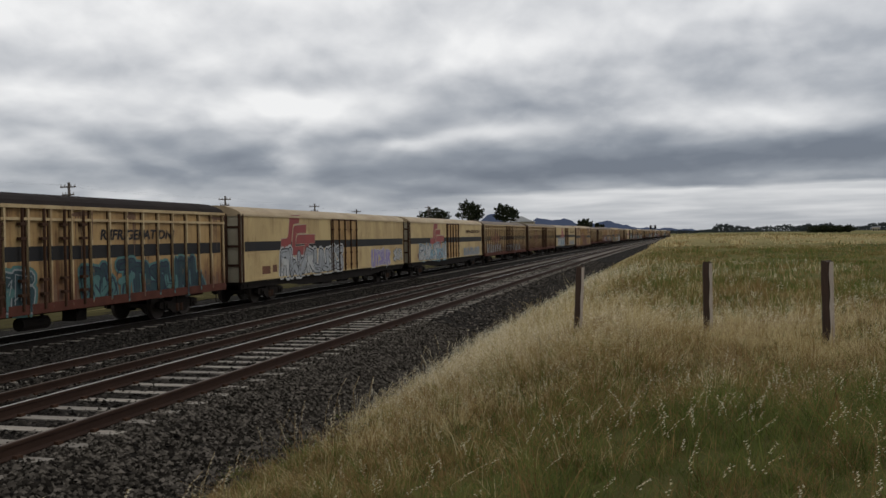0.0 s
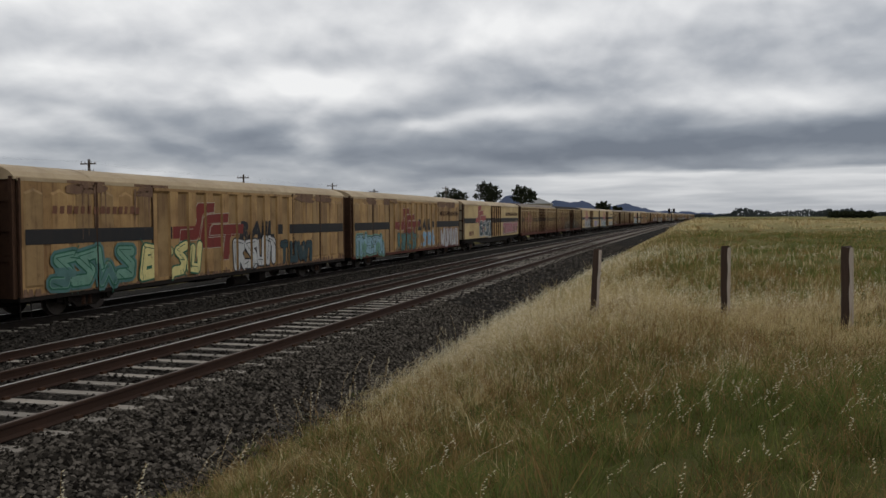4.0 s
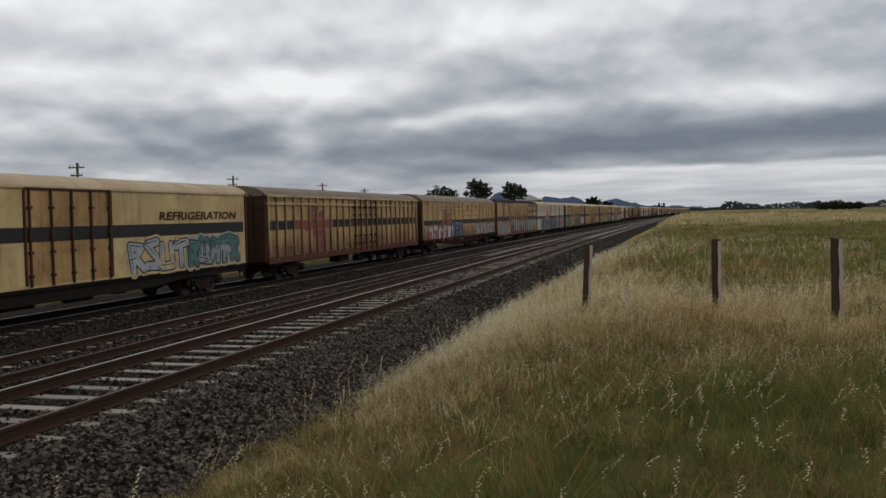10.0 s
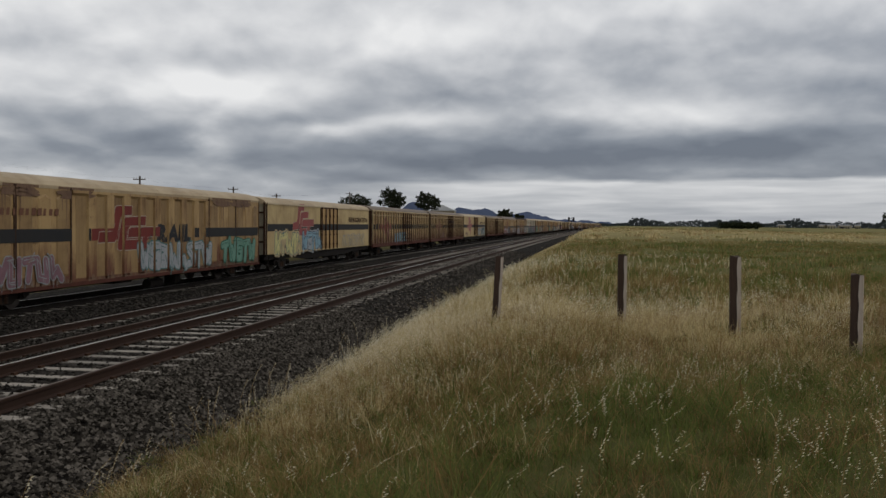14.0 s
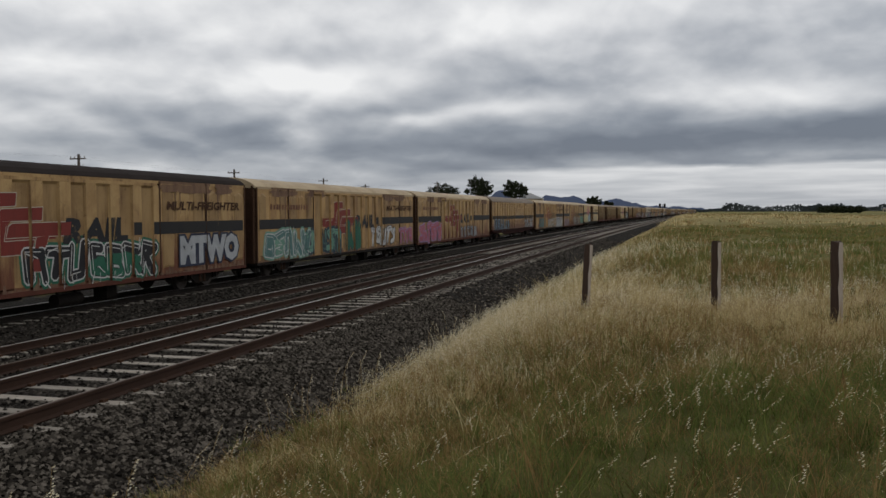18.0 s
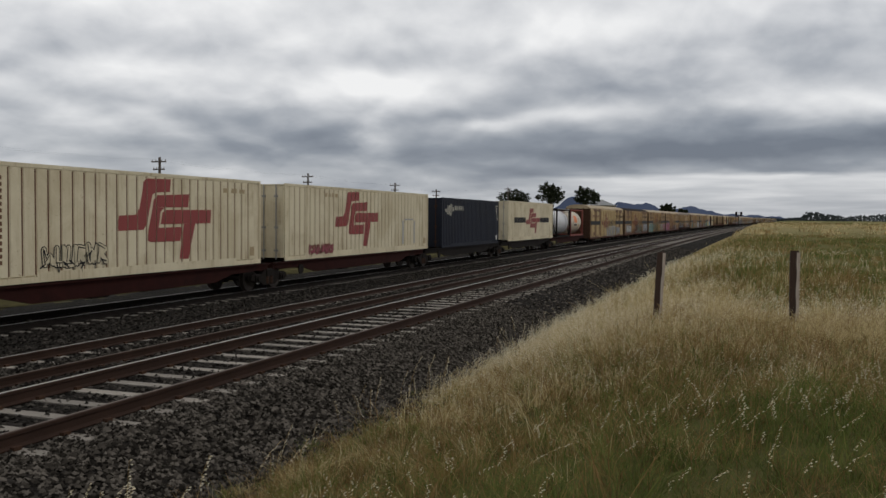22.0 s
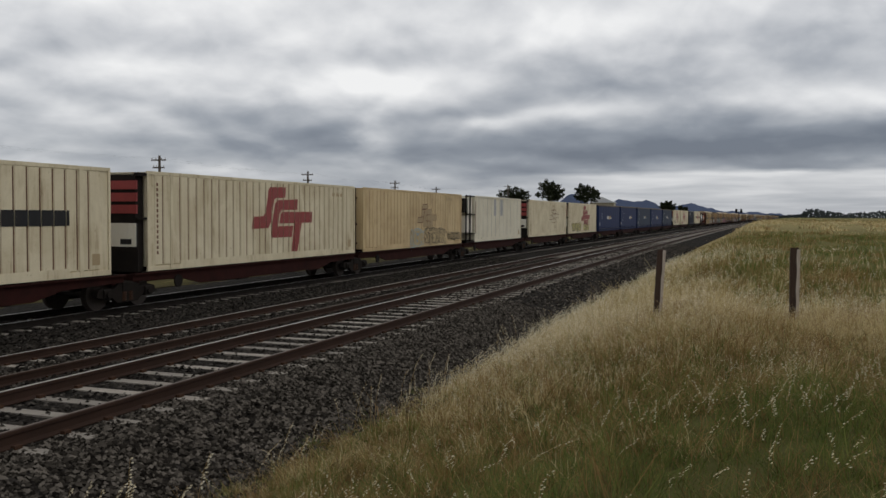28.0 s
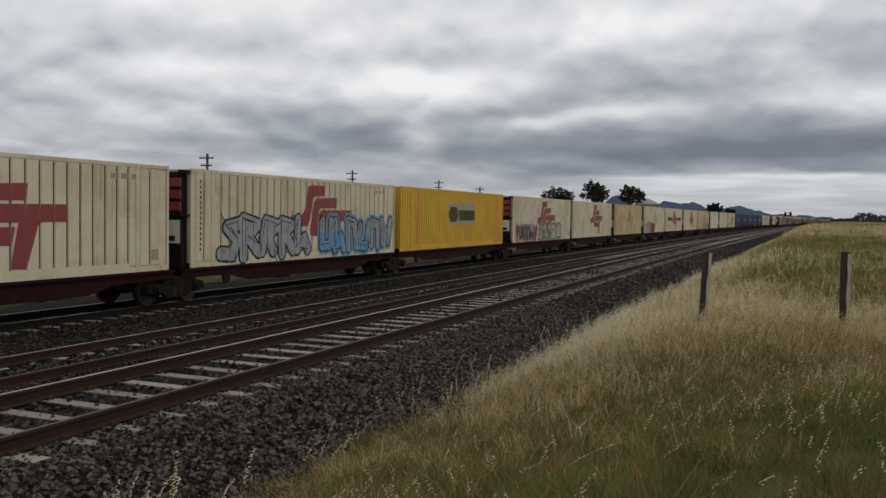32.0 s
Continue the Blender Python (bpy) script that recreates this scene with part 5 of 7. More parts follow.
def container(u0, u1, mat, look_, end="door", logo=None, stripe=False, sprays=(), ribs=True, z0=1.04, z1=4.06, seed=1, extra=(), words=()):
    """A corrugated or flat-sided box container standing on its wagon."""
    rnd = random.Random(seed)
    half = (u1 - u0) / 2
    th = thing("shipping_container", look_, "container", "containers of the goods train")
    m = Mesh()
    m.box(-BW + 0.04, BW - 0.04, -half + 0.06, half - 0.06, z0 + 0.14, z1 - 0.07)
    body = part("body", m, mat, th)
    prof = FLAT
    x = BW - 0.04
    if ribs:
        lined = mat in ("box_cream", "box_tan")
        spans = corrugation(half, 0.43, 0.76) if lined else corrugation(half)
        for s in (-1, 1):
            m = Mesh()
            for a, b in spans:
                n = len(m.v)
                xs = s * x
                q = s * 0.034
                m.v += [(xs, a - 0.035, z0 + 0.15), (xs + q, a, z0 + 0.19), (xs + q, b, z0 + 0.19), (xs, b + 0.035, z0 + 0.15), (xs, a - 0.035, z1 - 0.08), (xs + q, a, z1 - 0.12), (xs + q, b, z1 - 0.12), (xs, b + 0.035, z1 - 0.08)]
                m.f += [(n, n + 1, n + 5, n + 4), (n + 1, n + 2, n + 6, n + 5), (n + 2, n + 3, n + 7, n + 6), (n, n + 3, n + 2, n + 1), (n + 4, n + 5, n + 6, n + 7)]
            part("side_corrugation", m, mat, body)
        prof = relief([(a - 0.035, b + 0.035) for a, b in spans], 0.035)
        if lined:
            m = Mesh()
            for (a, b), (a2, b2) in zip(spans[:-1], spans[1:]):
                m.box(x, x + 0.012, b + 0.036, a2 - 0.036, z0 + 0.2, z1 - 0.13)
            tagged(part("groove_line", m, "spray_brown", body, "dark brown lines in the grooves between the pressings"), kind="stuff")
    else:
        n = 12
        for i in range(1, n):
            y = -half + 2 * half * i / n
            m = Mesh()
            m.box(x, x + 0.006, y - 0.012, y + 0.012, z0 + 0.2, z1 - 0.15)
            part("panel_seam", m, "greypaint", body)
    for s in (-1, 1):
        m = Mesh()
        m.box(s * BW - 0.05 * (s > 0) - 0.0, s * BW + 0.05 * (s < 0), -half, half, z0, z0 + 0.15)
        m.box(s * BW - 0.048 * (s > 0), s * BW + 0.048 * (s < 0), -half + 1.6, half - 1.6, z0 + 0.151, z0 + 0.26)
        part("bottom_rail", m, mat, th)
        m = Mesh()
        m.box(s * BW - 0.05 * (s > 0), s * BW + 0.05 * (s < 0), -half, half, z1 - 0.10, z1)
        part("top_rail", m, mat, th)
        for e in (-1, 1):
            m = Mesh()
            m.box(s * BW - 0.12 * (s > 0), s * BW + 0.12 * (s < 0), e * half - 0.08 * (e > 0), e * half + 0.08 * (e < 0), z0 + 0.15, z1 - 0.10)
            part("corner_post", m, mat, th)
    m = Mesh()
    m.box(-BW + 0.05, BW - 0.05, -half + 0.02, half - 0.02, z1 - 0.069, z1 - 0.03)
    part("roof_panel", m, mat, th)
    if 2 * half > 13.5 and ribs:
        for y in (-6.1, 6.1):
            m = Mesh()
            m.box(BW - 0.04, BW + 0.012, y - 0.07, y + 0.07, z0, z1)
            part("lifting_post", m, mat, th)
    if end == "unit":
        reefer_unit(th, half, z0, z1)
        if ribs:
            mark("stencil", [rect(-half + 0.42, -half + 0.50, z0 + 0.5 + i * 0.16, z0 + 0.60 + i * 0.16) for i in range(14)], "spray_brown", body, x, prof, "column of small unreadable stencils", 0.0, 0.006)
    elif end == "set":
        generator_end(th, half, z0, z1)
    else:
        end_doors(th, half, z0, z1, mat)
    if logo:
        f, zc, h, c = logo
        y = -half + 2 * half * f
        if stripe:
            a = 0.17
            for q0, q1 in ((-half * 0.78, y - 1.12 * h), (y + 1.36 * h, half * 0.78)):
                mark("stripe", [rect(q0, q1, zc - a * 1.2, zc + a * 1.2)], "black", body, x, prof, "black stripe beside the emblem", 0.0, 0.012)
        if c == "outline":
            if mat == "box_tan":
                emblem_marks(body, x, prof, y, zc, h, 2.0, "ghost", "ghost of a removed emblem", 0.004)
            mark("emblem", emblem_outline(y, zc, h), "spray_brown", body, x, prof, "ghost outline of a removed emblem", 0.0, 0.007)
        else:
            emblem_marks(body, x, prof, y, zc, h, 2.4 if stripe else 2.0, c, "stepped red emblem of plain bars", 0.005)
    for i, (poly, c, lab) in enumerate(extra):
        mark("marking", [rect(-half + 2 * half * a, -half + 2 * half * b, c0, c1, sh) for a, b, c0, c1, sh in poly], c, body, x, prof, lab, 0.0, 0.005 if i == 0 else 0.010)
    for text, f0, f1, zc, h in words:
        mark("writing", bars(-half + 2 * half * f0, -half + 2 * half * f1, zc, h, text, rnd), "ghost", body, x, prof, "small unreadable stencils")
    for sp in sprays:
        f0, f1, a, b, fill, rim = sp[:6]
        graffiti(body, x + 0.008, prof, -half + 2 * half * f0, -half + 2 * half * f1, a, b, fill, rim, rnd, sp[6] if len(sp) > 6 else None)
    # worn scuffs and a data panel at the lower front corner
    mark("data_panel", [rect(half - 0.75, half - 0.45, z0 + 0.3, z0 + 0.62)], "ghost" if mat != "box_navy" else "white", body, x, prof, "small data panel", 0, 0.006)
    RIDES[th.name] = ((u0 + u1) / 2, half)
    return th


def curtain_box(u0, u1, mat, sign, seed=1):
    """A curtain-sided container with tension straps and buckles along its lower edge."""
    rnd = random.Random(seed)
    half, z0, z1 = (u1 - u0) / 2, 1.04, 4.06
    th = thing("curtain_sided_container", "%s curtain-sided container with strap buckles along the lower edge" % ("deep blue" if mat == "curtain_blue" else "faded grey-blue"), "container", "containers of the goods train")
    # the vinyl wall hangs in slight waves
    m = Mesh()
    n, k = 60, 5
    for i in range(n + 1):
        y = -half + 0.12 + (2 * half - 0.24) * i / n
        for j in range(k + 1):
            z = z0 + 0.22 + (z1 - z0 - 0.42) * j / k
            m.v.append((BW - 0.03 + 0.010 * math.sin(i * 0.9 + j * 0.4) + 0.006 * rnd.uniform(-1, 1), y, z))
    for i in range(n):
        for j in range(k):
            a = i * (k + 1) + j
            m.f.append((a, a + k + 1, a + k + 2, a + 1))
    c = part("curtain", m, mat, th, "", True)
    m = Mesh()
    m.box(-BW + 0.03, BW - 0.07, -half + 0.05, half - 0.05, z0 + 0.1, z1 - 0.05)
    part("body", m, "box_navy", th)
    m = Mesh()
    m.box(BW - 0.09, BW, -half, half, z1 - 0.12, z1)
    m.box(-BW, -BW + 0.09, -half, half, z1 - 0.12, z1)
    part("top_rail", m, "roof_grey", th, "grey-yellow top rail")
    m = Mesh()
    m.box(-BW + 0.09, BW - 0.09, -half, half, z1 - 0.05, z1 - 0.01)
    part("roof_panel", m, "roof_grey", th)
    m = Mesh()
    m.box(BW - 0.10, BW, -half, half, z0, z0 + 0.16)
    m.box(-BW, -BW + 0.10, -half, half, z0, z0 + 0.16)
    part("bottom_rail", m, "curtain_blue", th)
    for e in (-1, 1):
        m = Mesh()
        m.box(-BW, BW, e * half - 0.12 * (e > 0), e * half + 0.12 * (e < 0), z0, z1 - 0.165)
        part("end_frame", m, "curtain_blue", th)
    for i in range(20):
        y = -half + 0.5 + (2 * half - 1.0) * i / 19
        m = Mesh()
        m.box(BW - 0.012, BW + 0.012, y - 0.025, y + 0.025, z0 + 0.06, z0 + 0.40)
        st = part("strap", m, "curtain_blue", c)
        m = Mesh()
        m.box(BW - 0.012, BW + 0.035, y - 0.03, y + 0.03, z0 + 0.25, z0 + 0.31)
        part("buckle", m, "steel", st)
    m = Mesh()
    m.rod((BW + 0.02, -half + 0.2, z0 + 0.30), (BW + 0.02, half - 0.2, z0 + 0.30), 0.015, 6)
    part("tension_bar", m, "curtain_blue", c)
    if sign:
        f0, f1, zc, h = sign
        a, b = -half + 2 * half * f0, -half + 2 * half * f1
        w = b - a
        for lo, hi, cl, cnt, hh in ((0.0, 0.50, "white", 4, h), (0.52, 0.76, "gold", 2, h), (0.78, 1.0, "white", 4, h * 0.62)):
            mark("sign", bars(a + lo * w, a + hi * w, zc - (h - hh) / 2, hh, cnt, rnd), cl, c, BW - 0.01, FLAT, "brand name as plain bars")
    mark("scuff", [rect(-half + 1.9, -half + 1.96, 2.2, 3.5)], "white", c, BW - 0.01, FLAT, "pale vertical scuff")
    mark("data_panel", [rect(-half + 0.5, -half + 0.75, 1.65, 2.0)], "white", c, BW - 0.01, FLAT, "small white data panel")
    RIDES[th.name] = ((u0 + u1) / 2, half)
    return th


def tank_container(u0, u1, mat, frame_mat, look_, sign=True):
    """A tank with dished ends lying in an open frame."""
    half, z0, z1 = (u1 - u0) / 2, 1.04, 3.68
    th = thing("tank_container", look_, "tank container", "containers of the goods train")
    m = Mesh()
    r, zc, k = 1.12, (z0 + z1) / 2 + 0.02, 28
    prof = [(-half + 0.10, 0.25), (-half + 0.14, 0.55), (-half + 0.24, 0.85), (-half + 0.40, 1.03), (-half + 0.6, r), (half - 0.6, r), (half - 0.40, 1.03), (half - 0.24, 0.85), (half - 0.14, 0.55), (half - 0.10, 0.25)]
    for y, q in prof:
        for i in range(k):
            w = 2 * math.pi * i / k
            m.v.append((q * math.cos(w), y, zc + q * math.sin(w)))
    for j in range(len(prof) - 1):
        for i in range(k):
            m.f.append((j * k + i, j * k + (i + 1) % k, (j + 1) * k + (i + 1) % k, (j + 1) * k + i))
    m.f += [tuple(range(k)), tuple((len(prof) - 1) * k + i for i in range(k))]
    t = part("tank_shell", m, mat, th, "", True)
    m = Mesh()
    for y in (-half * 0.45, half * 0.45):
        for i in range(k):
            a, b = 2 * math.pi * i / k, 2 * math.pi * (i + 1) / k
            m.poly([(1.13 * math.cos(a), y - 0.05, zc + 1.13 * math.sin(a)), (1.13 * math.cos(b), y - 0.05, zc + 1.13 * math.sin(b)), (1.13 * math.cos(b), y + 0.05, zc + 1.13 * math.sin(b)), (1.13 * math.cos(a), y + 0.05, zc + 1.13 * math.sin(a))])
    part("strap_band", m, "steel", t)
    for e in (-1, 1):
        m = Mesh()
        y = e * (half - 0.07)
        for s in (-1, 1):
            m.box(s * 1.15 - 0.07, s * 1.15 + 0.07, y - 0.05, y + 0.05, z0, z1)
            m.rod((s * 1.1, y, z0 + 0.2), (s * 0.35, y, z1 - 0.1), 0.045, 6)
        m.box(-1.08, 1.08, y - 0.06, y + 0.06, z0, z0 + 0.14)
        m.box(-1.08, 1.08, y - 0.06, y + 0.06, z1 - 0.14, z1)
        part("end_frame", m, frame_mat, th)
    m = Mesh()
    for s in (-1, 1):
        m.box(s * 1.15 - 0.06, s * 1.15 + 0.06, -half + 0.14, half - 0.14, z0, z0 + 0.14)
    part("bottom_rail", m, frame_mat, th)
    m = Mesh()
    for s in (-1, 1):
        m.rod((s * 1.15, -half + 0.14, z1 - 0.05), (s * 1.15, half - 0.14, z1 - 0.05), 0.035, 6)
    m.box(-0.3, 0.3, -half + 0.2, half - 0.2, z1 - 0.03, z1)
    part("walkway", m, frame_mat if mat != "tank" else "steel", th)
    m = Mesh()
    for q in (-0.2, 0.2):
        m.rod((0.75 + q, -half - 0.02, z0), (0.75 + q, -half - 0.02, z1), 0.02, 6)
    for i in range(8):
        m.rod((0.55, -half - 0.02, z0 + 0.2 + i * 0.3), (0.95, -half - 0.02, z0 + 0.2 + i * 0.3), 0.016, 6)
    part("ladder", m, "under", th)
    if sign:
        # curved panel of orange and small stencils on the shell
        def arc(y0, y1, a0, a1, c, lab):
            q = Mesh()
            st = 6
            for i in range(st):
                w0, w1 = a0 + (a1 - a0) * i / st, a0 + (a1 - a0) * (i + 1) / st
                q.poly([(1.126 * math.cos(w0), y0, zc + 1.126 * math.sin(w0)), (1.126 * math.cos(w0), y1, zc + 1.126 * math.sin(w0)), (1.126 * math.cos(w1), y1, zc + 1.126 * math.sin(w1)), (1.126 * math.cos(w1), y0, zc + 1.126 * math.sin(w1))])
            part("marking", q, c, t, lab)
        if mat == "tank_cream":
            arc(-0.9, 0.5, -0.02, 0.62, "orange", "orange emblem panel")
            arc(-0.8, 0.4, -0.30, -0.15, "black", "dark bars of unreadable lettering")
            arc(0.95, 1.75, 0.25, 0.40, "greypaint", "small stencils")
            arc(1.0, 1.5, -0.32, -0.22, "gold", "small warning panel")
        else:
            for i in range(6):
                arc(1.0, 1.7, 0.5 - i * 0.16, 0.56 - i * 0.16, "greypaint", "small stencils")
    m = Mesh()
    m.rod((0, -0.25, zc + 1.1), (0, -0.25, zc + 1.22), 0.28, 14)
    part("manhole", m, "steel", t)
    RIDES[th.name] = ((u0 + u1) / 2, half)
    return th


# ---- the train, from its visible front to its rear ----
W = "white"
train = []


def add(t):
    train.append(t)
    return t


RF, MFT = "REFRIGERATION", "MULTI-FREIGHTER"
LOGO_R = (0.21, 2.4, 1.9, "red")
w3 = add(van("ribbed", 81.4, 104.0, "grey", (0.24, 2.4, 1.7, "red_dim"), ((0.05, 0.35, 1.1, 1.9, "silver", "black"), (0.45, 0.85, 1.1, 1.8, "grey", "black")), (), 3))
w2 = add(van("fridge", 57.3, 80.4, "light", (0.30, 2.6, 2.3, "red"), ((0.10, 0.42, 1.1, 2.2, W, "ink", "sky"), (0.68, 0.95, 1.1, 1.7, "grey", "silver")), ((RF, 0.72, 0.95, 3.15, 0.28),), 4))
w1 = add(van("fridge", 33.1, 55.9, "light", (0.24, 2.75, 2.3, "red"), ((0.16, 0.50, 1.1, 2.25, "silver", "black", W), (0.71, 0.87, 1.1, 2.05, "purple", W), (0.90, 0.98, 1.3, 2.0, W, "black")), (), 5))
w0 = add(van("ribbed", 8.6, 31.5, "dark", (0.20, 2.4, 1.8, "red_dim"), ((0.28, 0.53, 0.95, 2.0, "dkteal", "grey", "teal"), (0.62, 0.93, 0.98, 2.1, "dkteal", "ink", "teal")), ((RF, 0.66, 0.835, 3.0, 0.34),), 6))
r2 = add(van("ribbed", -15.5, 7.5, "grey", LOGO_R, (), ((RF, 0.44, 0.64, 2.48, 0.45), ("#7", 0.86, 0.96, 2.0, 0.12)), 7))
f3 = add(van("fridge", -39.0, -16.7, "light", (0.25, 2.7, 2.1, "red"), ((0.24, 0.43, 1.15, 2.35, "dkteal", W, "grey"), (0.66, 0.97, 1.3, 2.2, "pink", W, "brown")), ((RF, 0.71, 0.97, 3.05, 0.34),), 8))
m1 = add(van("freighter", -62.9, -40.6, "light", (0.424, 2.35, 2.0, "red_van"), ((0.02, 0.22, 0.8, 1.8, "sky", "dkteal", "mint"), (0.33, 0.52, 0.8, 1.8, "teal", "black"), (0.56, 0.70, 0.9, 1.8, "blue", W), (0.76, 0.97, 0.75, 1.9, W, "mauve")), (("RAIL", 0.516, 0.655, 2.29, 0.76), (MFT, 0.748, 0.975, 3.05, 0.31)), 9))
m2 = add(van("freighter", -87.0, -64.1, "light", (0.424, 2.35, 2.0, "red_van"), ((0.05, 0.22, 0.8, 1.95, "mint", "green", "teal"), (0.23, 0.40, 0.8, 1.9, "yellow", "green"), (0.50, 0.66, 0.8, 2.0, W, "black"), (0.68, 0.82, 0.8, 1.7, "dkteal", "black")), (("#14", 0.055, 0.235, 3.05, 0.24), ("RAIL", 0.516, 0.655, 2.29, 0.76)), 10))
m3 = add(van("freighter", -111.2, -88.2, "light", (0.424, 2.35, 2.0, "red_van"), ((0.38, 0.76, 0.75, 1.75, "mauve", "brown"),), (("RAIL", 0.516, 0.655, 2.29, 0.76), (MFT, 0.748, 0.975, 3.05, 0.31)), 11))
m4 = add(van("freighter", -135.6, -112.3, "light", (0.424, 2.35, 2.0, "red_van"), ((0.06, 0.30, 0.85, 1.95, "green", "mint"), (0.47, 0.76, 0.85, 1.95, "dkteal", W, "green"), (0.79, 0.96, 1.0, 1.8, W, "grey")), (("#14", 0.055, 0.235, 3.05, 0.24), ("RAIL", 0.516, 0.655, 2.29, 0.76), (MFT, 0.748, 0.975, 3.05, 0.31)), 12))
g1 = add(van("window", -159.8, -136.7, "light", (0.335, 2.55, 1.95, "red"), ((0.12, 0.45, 0.8, 2.0, "black", "silver", "dkteal"), (0.45, 0.66, 0.8, 1.9, "dkteal", "grey", "black"), (0.66, 0.98, 0.8, 2.1, "mauve", "silver", "dkteal")), (), 13))
m5 = add(van("freighter", -183.4, -160.5, "dark", (0.424, 2.35, 2.0, "red_van"), ((0.02, 0.30, 0.8, 1.9, "grey", "mauve"), (0.33, 0.52, 0.85, 2.1, "silver", "black", "brown"), (0.60, 0.76, 0.85, 2.1, "grey", "ink"), (0.78, 0.97, 0.9, 2.0, "grey", "brown")), (("RAIL", 0.516, 0.655, 2.29, 0.76), (MFT, 0.748, 0.975, 3.05, 0.31)), 14, "ochre"))
l1 = add(van("louvre", -208.2, -184.1, "grey", (0.26, 2.3, 2.2, "red_dim"), ((0.06, 0.34, 1.05, 1.95, W, "brown", "pink"), (0.34, 0.47, 1.0, 2.1, "ink", "sky"), (0.66, 0.97, 1.1, 1.95, "silver", "brown")), (), 15))
r4 = add(van("ribbed", -232.1, -209.7, "grey", (0.24, 2.5, 2.0, "red_dim"), (), (("#9", 0.42, 0.58, 2.45, 0.3),), 16))
f4 = add(van("fridge", -256.3, -234.0, "light", (0.24, 2.6, 2.5, "red"), ((0.10, 0.20, 1.2, 1.5, "tan", "brown"), (0.64, 0.80, 1.15, 2.15, "silver", "black", "tan"), (0.80, 0.97, 1.15, 2.1, "teal", "black", "grey")), (("REFRIGERATION", 0.72, 0.96, 2.95, 0.30),), 17))
r5 = add(van("ribbed", -280.0, -257.0, "grey", (0.22, 2.4, 1.8, "red_dim"), ((0.28, 0.36, 1.1, 1.7, "mauve", "brown"),), ((RF, 0.48, 0.68, 3.0, 0.38),), 18))
r6 = add(van("ribbed", -305.4, -281.2, "grey", (0.20, 2.4, 1.8, "red_dim"), ((0.34, 0.54, 1.05, 1.95, "sky", "ink"),), (("#8", 0.82, 0.96, 2.0, 0.14),), 19))
f5 = add(van("fridge", -328.8, -306.3, "light", (0.27, 2.75, 2.3, "red"), ((0.06, 0.26, 1.05, 2.1, "yellow", "teal", "tan"), (0.27, 0.44, 1.1, 2.25, "sky", "ink", "silver"), (0.66, 0.93, 1.15, 1.9, "tan", "grey")), ((RF, 0.73, 0.97, 3.0, 0.36),), 20))
m6 = add(van("freighter", -353.3, -330.0, "light", (0.424, 2.35, 2.0, "red_van"), ((0.03, 0.24, 0.8, 1.7, "mauve", "grey"), (0.46, 0.74, 0.85, 1.9, "silver", "teal"), (0.79, 0.97, 0.85, 1.9, "mint", "green")), (("#14", 0.055, 0.235, 3.05, 0.24), ("RAIL", 0.516, 0.655, 2.29, 0.76)), 21, "ochre"))
m7 = add(van("freighter", -377.2, -354.1, "light", (0.424, 2.35, 2.0, "red_van"), ((0.10, 0.32, 0.9, 1.9, "teal", "brown"), (0.42, 0.66, 0.85, 1.9, W, "teal"), (0.70, 0.96, 0.85, 1.85, "silver", "black", W)), (("RAIL", 0.516, 0.655, 2.29, 0.76), (MFT, 0.748, 0.975, 3.05, 0.31)), 22))
l2 = add(van("louvre", -401.0, -378.2, "grey", None, ((0.05, 0.24, 1.05, 2.0, "ink", "sky"), (0.26, 0.36, 1.1, 1.9, "black", "sky"), (0.72, 0.97, 1.05, 2.0, "silver", "black")), (), 23))
m8 = add(van("freighter", -425.2, -402.3, "light", (0.424, 2.35, 2.0, "red_van"), ((0.02, 0.26, 0.8, 2.0, "pink", "purple"), (0.52, 0.76, 0.8, 1.6, "grey", "ink")), (("#12", 0.055, 0.235, 3.05, 0.24), ("RAIL", 0.516, 0.655, 2.29, 0.76)), 24, "ochre"))
m9 = add(van("freighter", -448.6, -426.1, "light", (0.424, 2.35, 2.0, "red_van"), ((0.03, 0.24, 0.85, 2.0, "teal", W, "mint"), (0.22, 0.42, 0.9, 1.95, "mint", "ink", "dkteal"), (0.46, 0.56, 0.85, 2.3, "green", "dkteal"), (0.63, 0.82, 0.9, 1.9, W, "black"), (0.86, 0.98, 0.9, 1.8, "pink", "purple")), (("#14", 0.055, 0.235, 3.05, 0.24), ("RAIL", 0.516, 0.655, 2.29, 0.76), (MFT, 0.748, 0.975, 3.05, 0.31)), 25))
m10 = add(van("freighter", -472.4, -449.6, "dark", (0.424, 2.35, 2.0, "red_van"), ((0.06, 0.25, 0.85, 2.0, W, "black", None, "UNO!"), (0.45, 0.72, 0.85, 1.9, "black", W, "green"), (0.78, 0.975, 0.85, 2.08, "silver", "ink", None, "MTWO")), (("#14", 0.055, 0.235, 3.05, 0.24), ("RAIL", 0.516, 0.655, 2.29, 0.76), (MFT, 0.748, 0.975, 3.05, 0.31)), 26, "ochre"))
m11 = add(van("freighter", -496.2, -473.5, "light", (0.424, 2.35, 2.0, "red_van"), ((0.46, 0.72, 0.8, 1.75, "silver", "grey", W), (0.74, 0.86, 0.9, 1.7, "silver", "grey")), (("#14", 0.055, 0.235, 3.05, 0.24), ("RAIL", 0.516, 0.655, 2.29, 0.76), (MFT, 0.748, 0.975, 3.05, 0.31)), 27, "cream"))

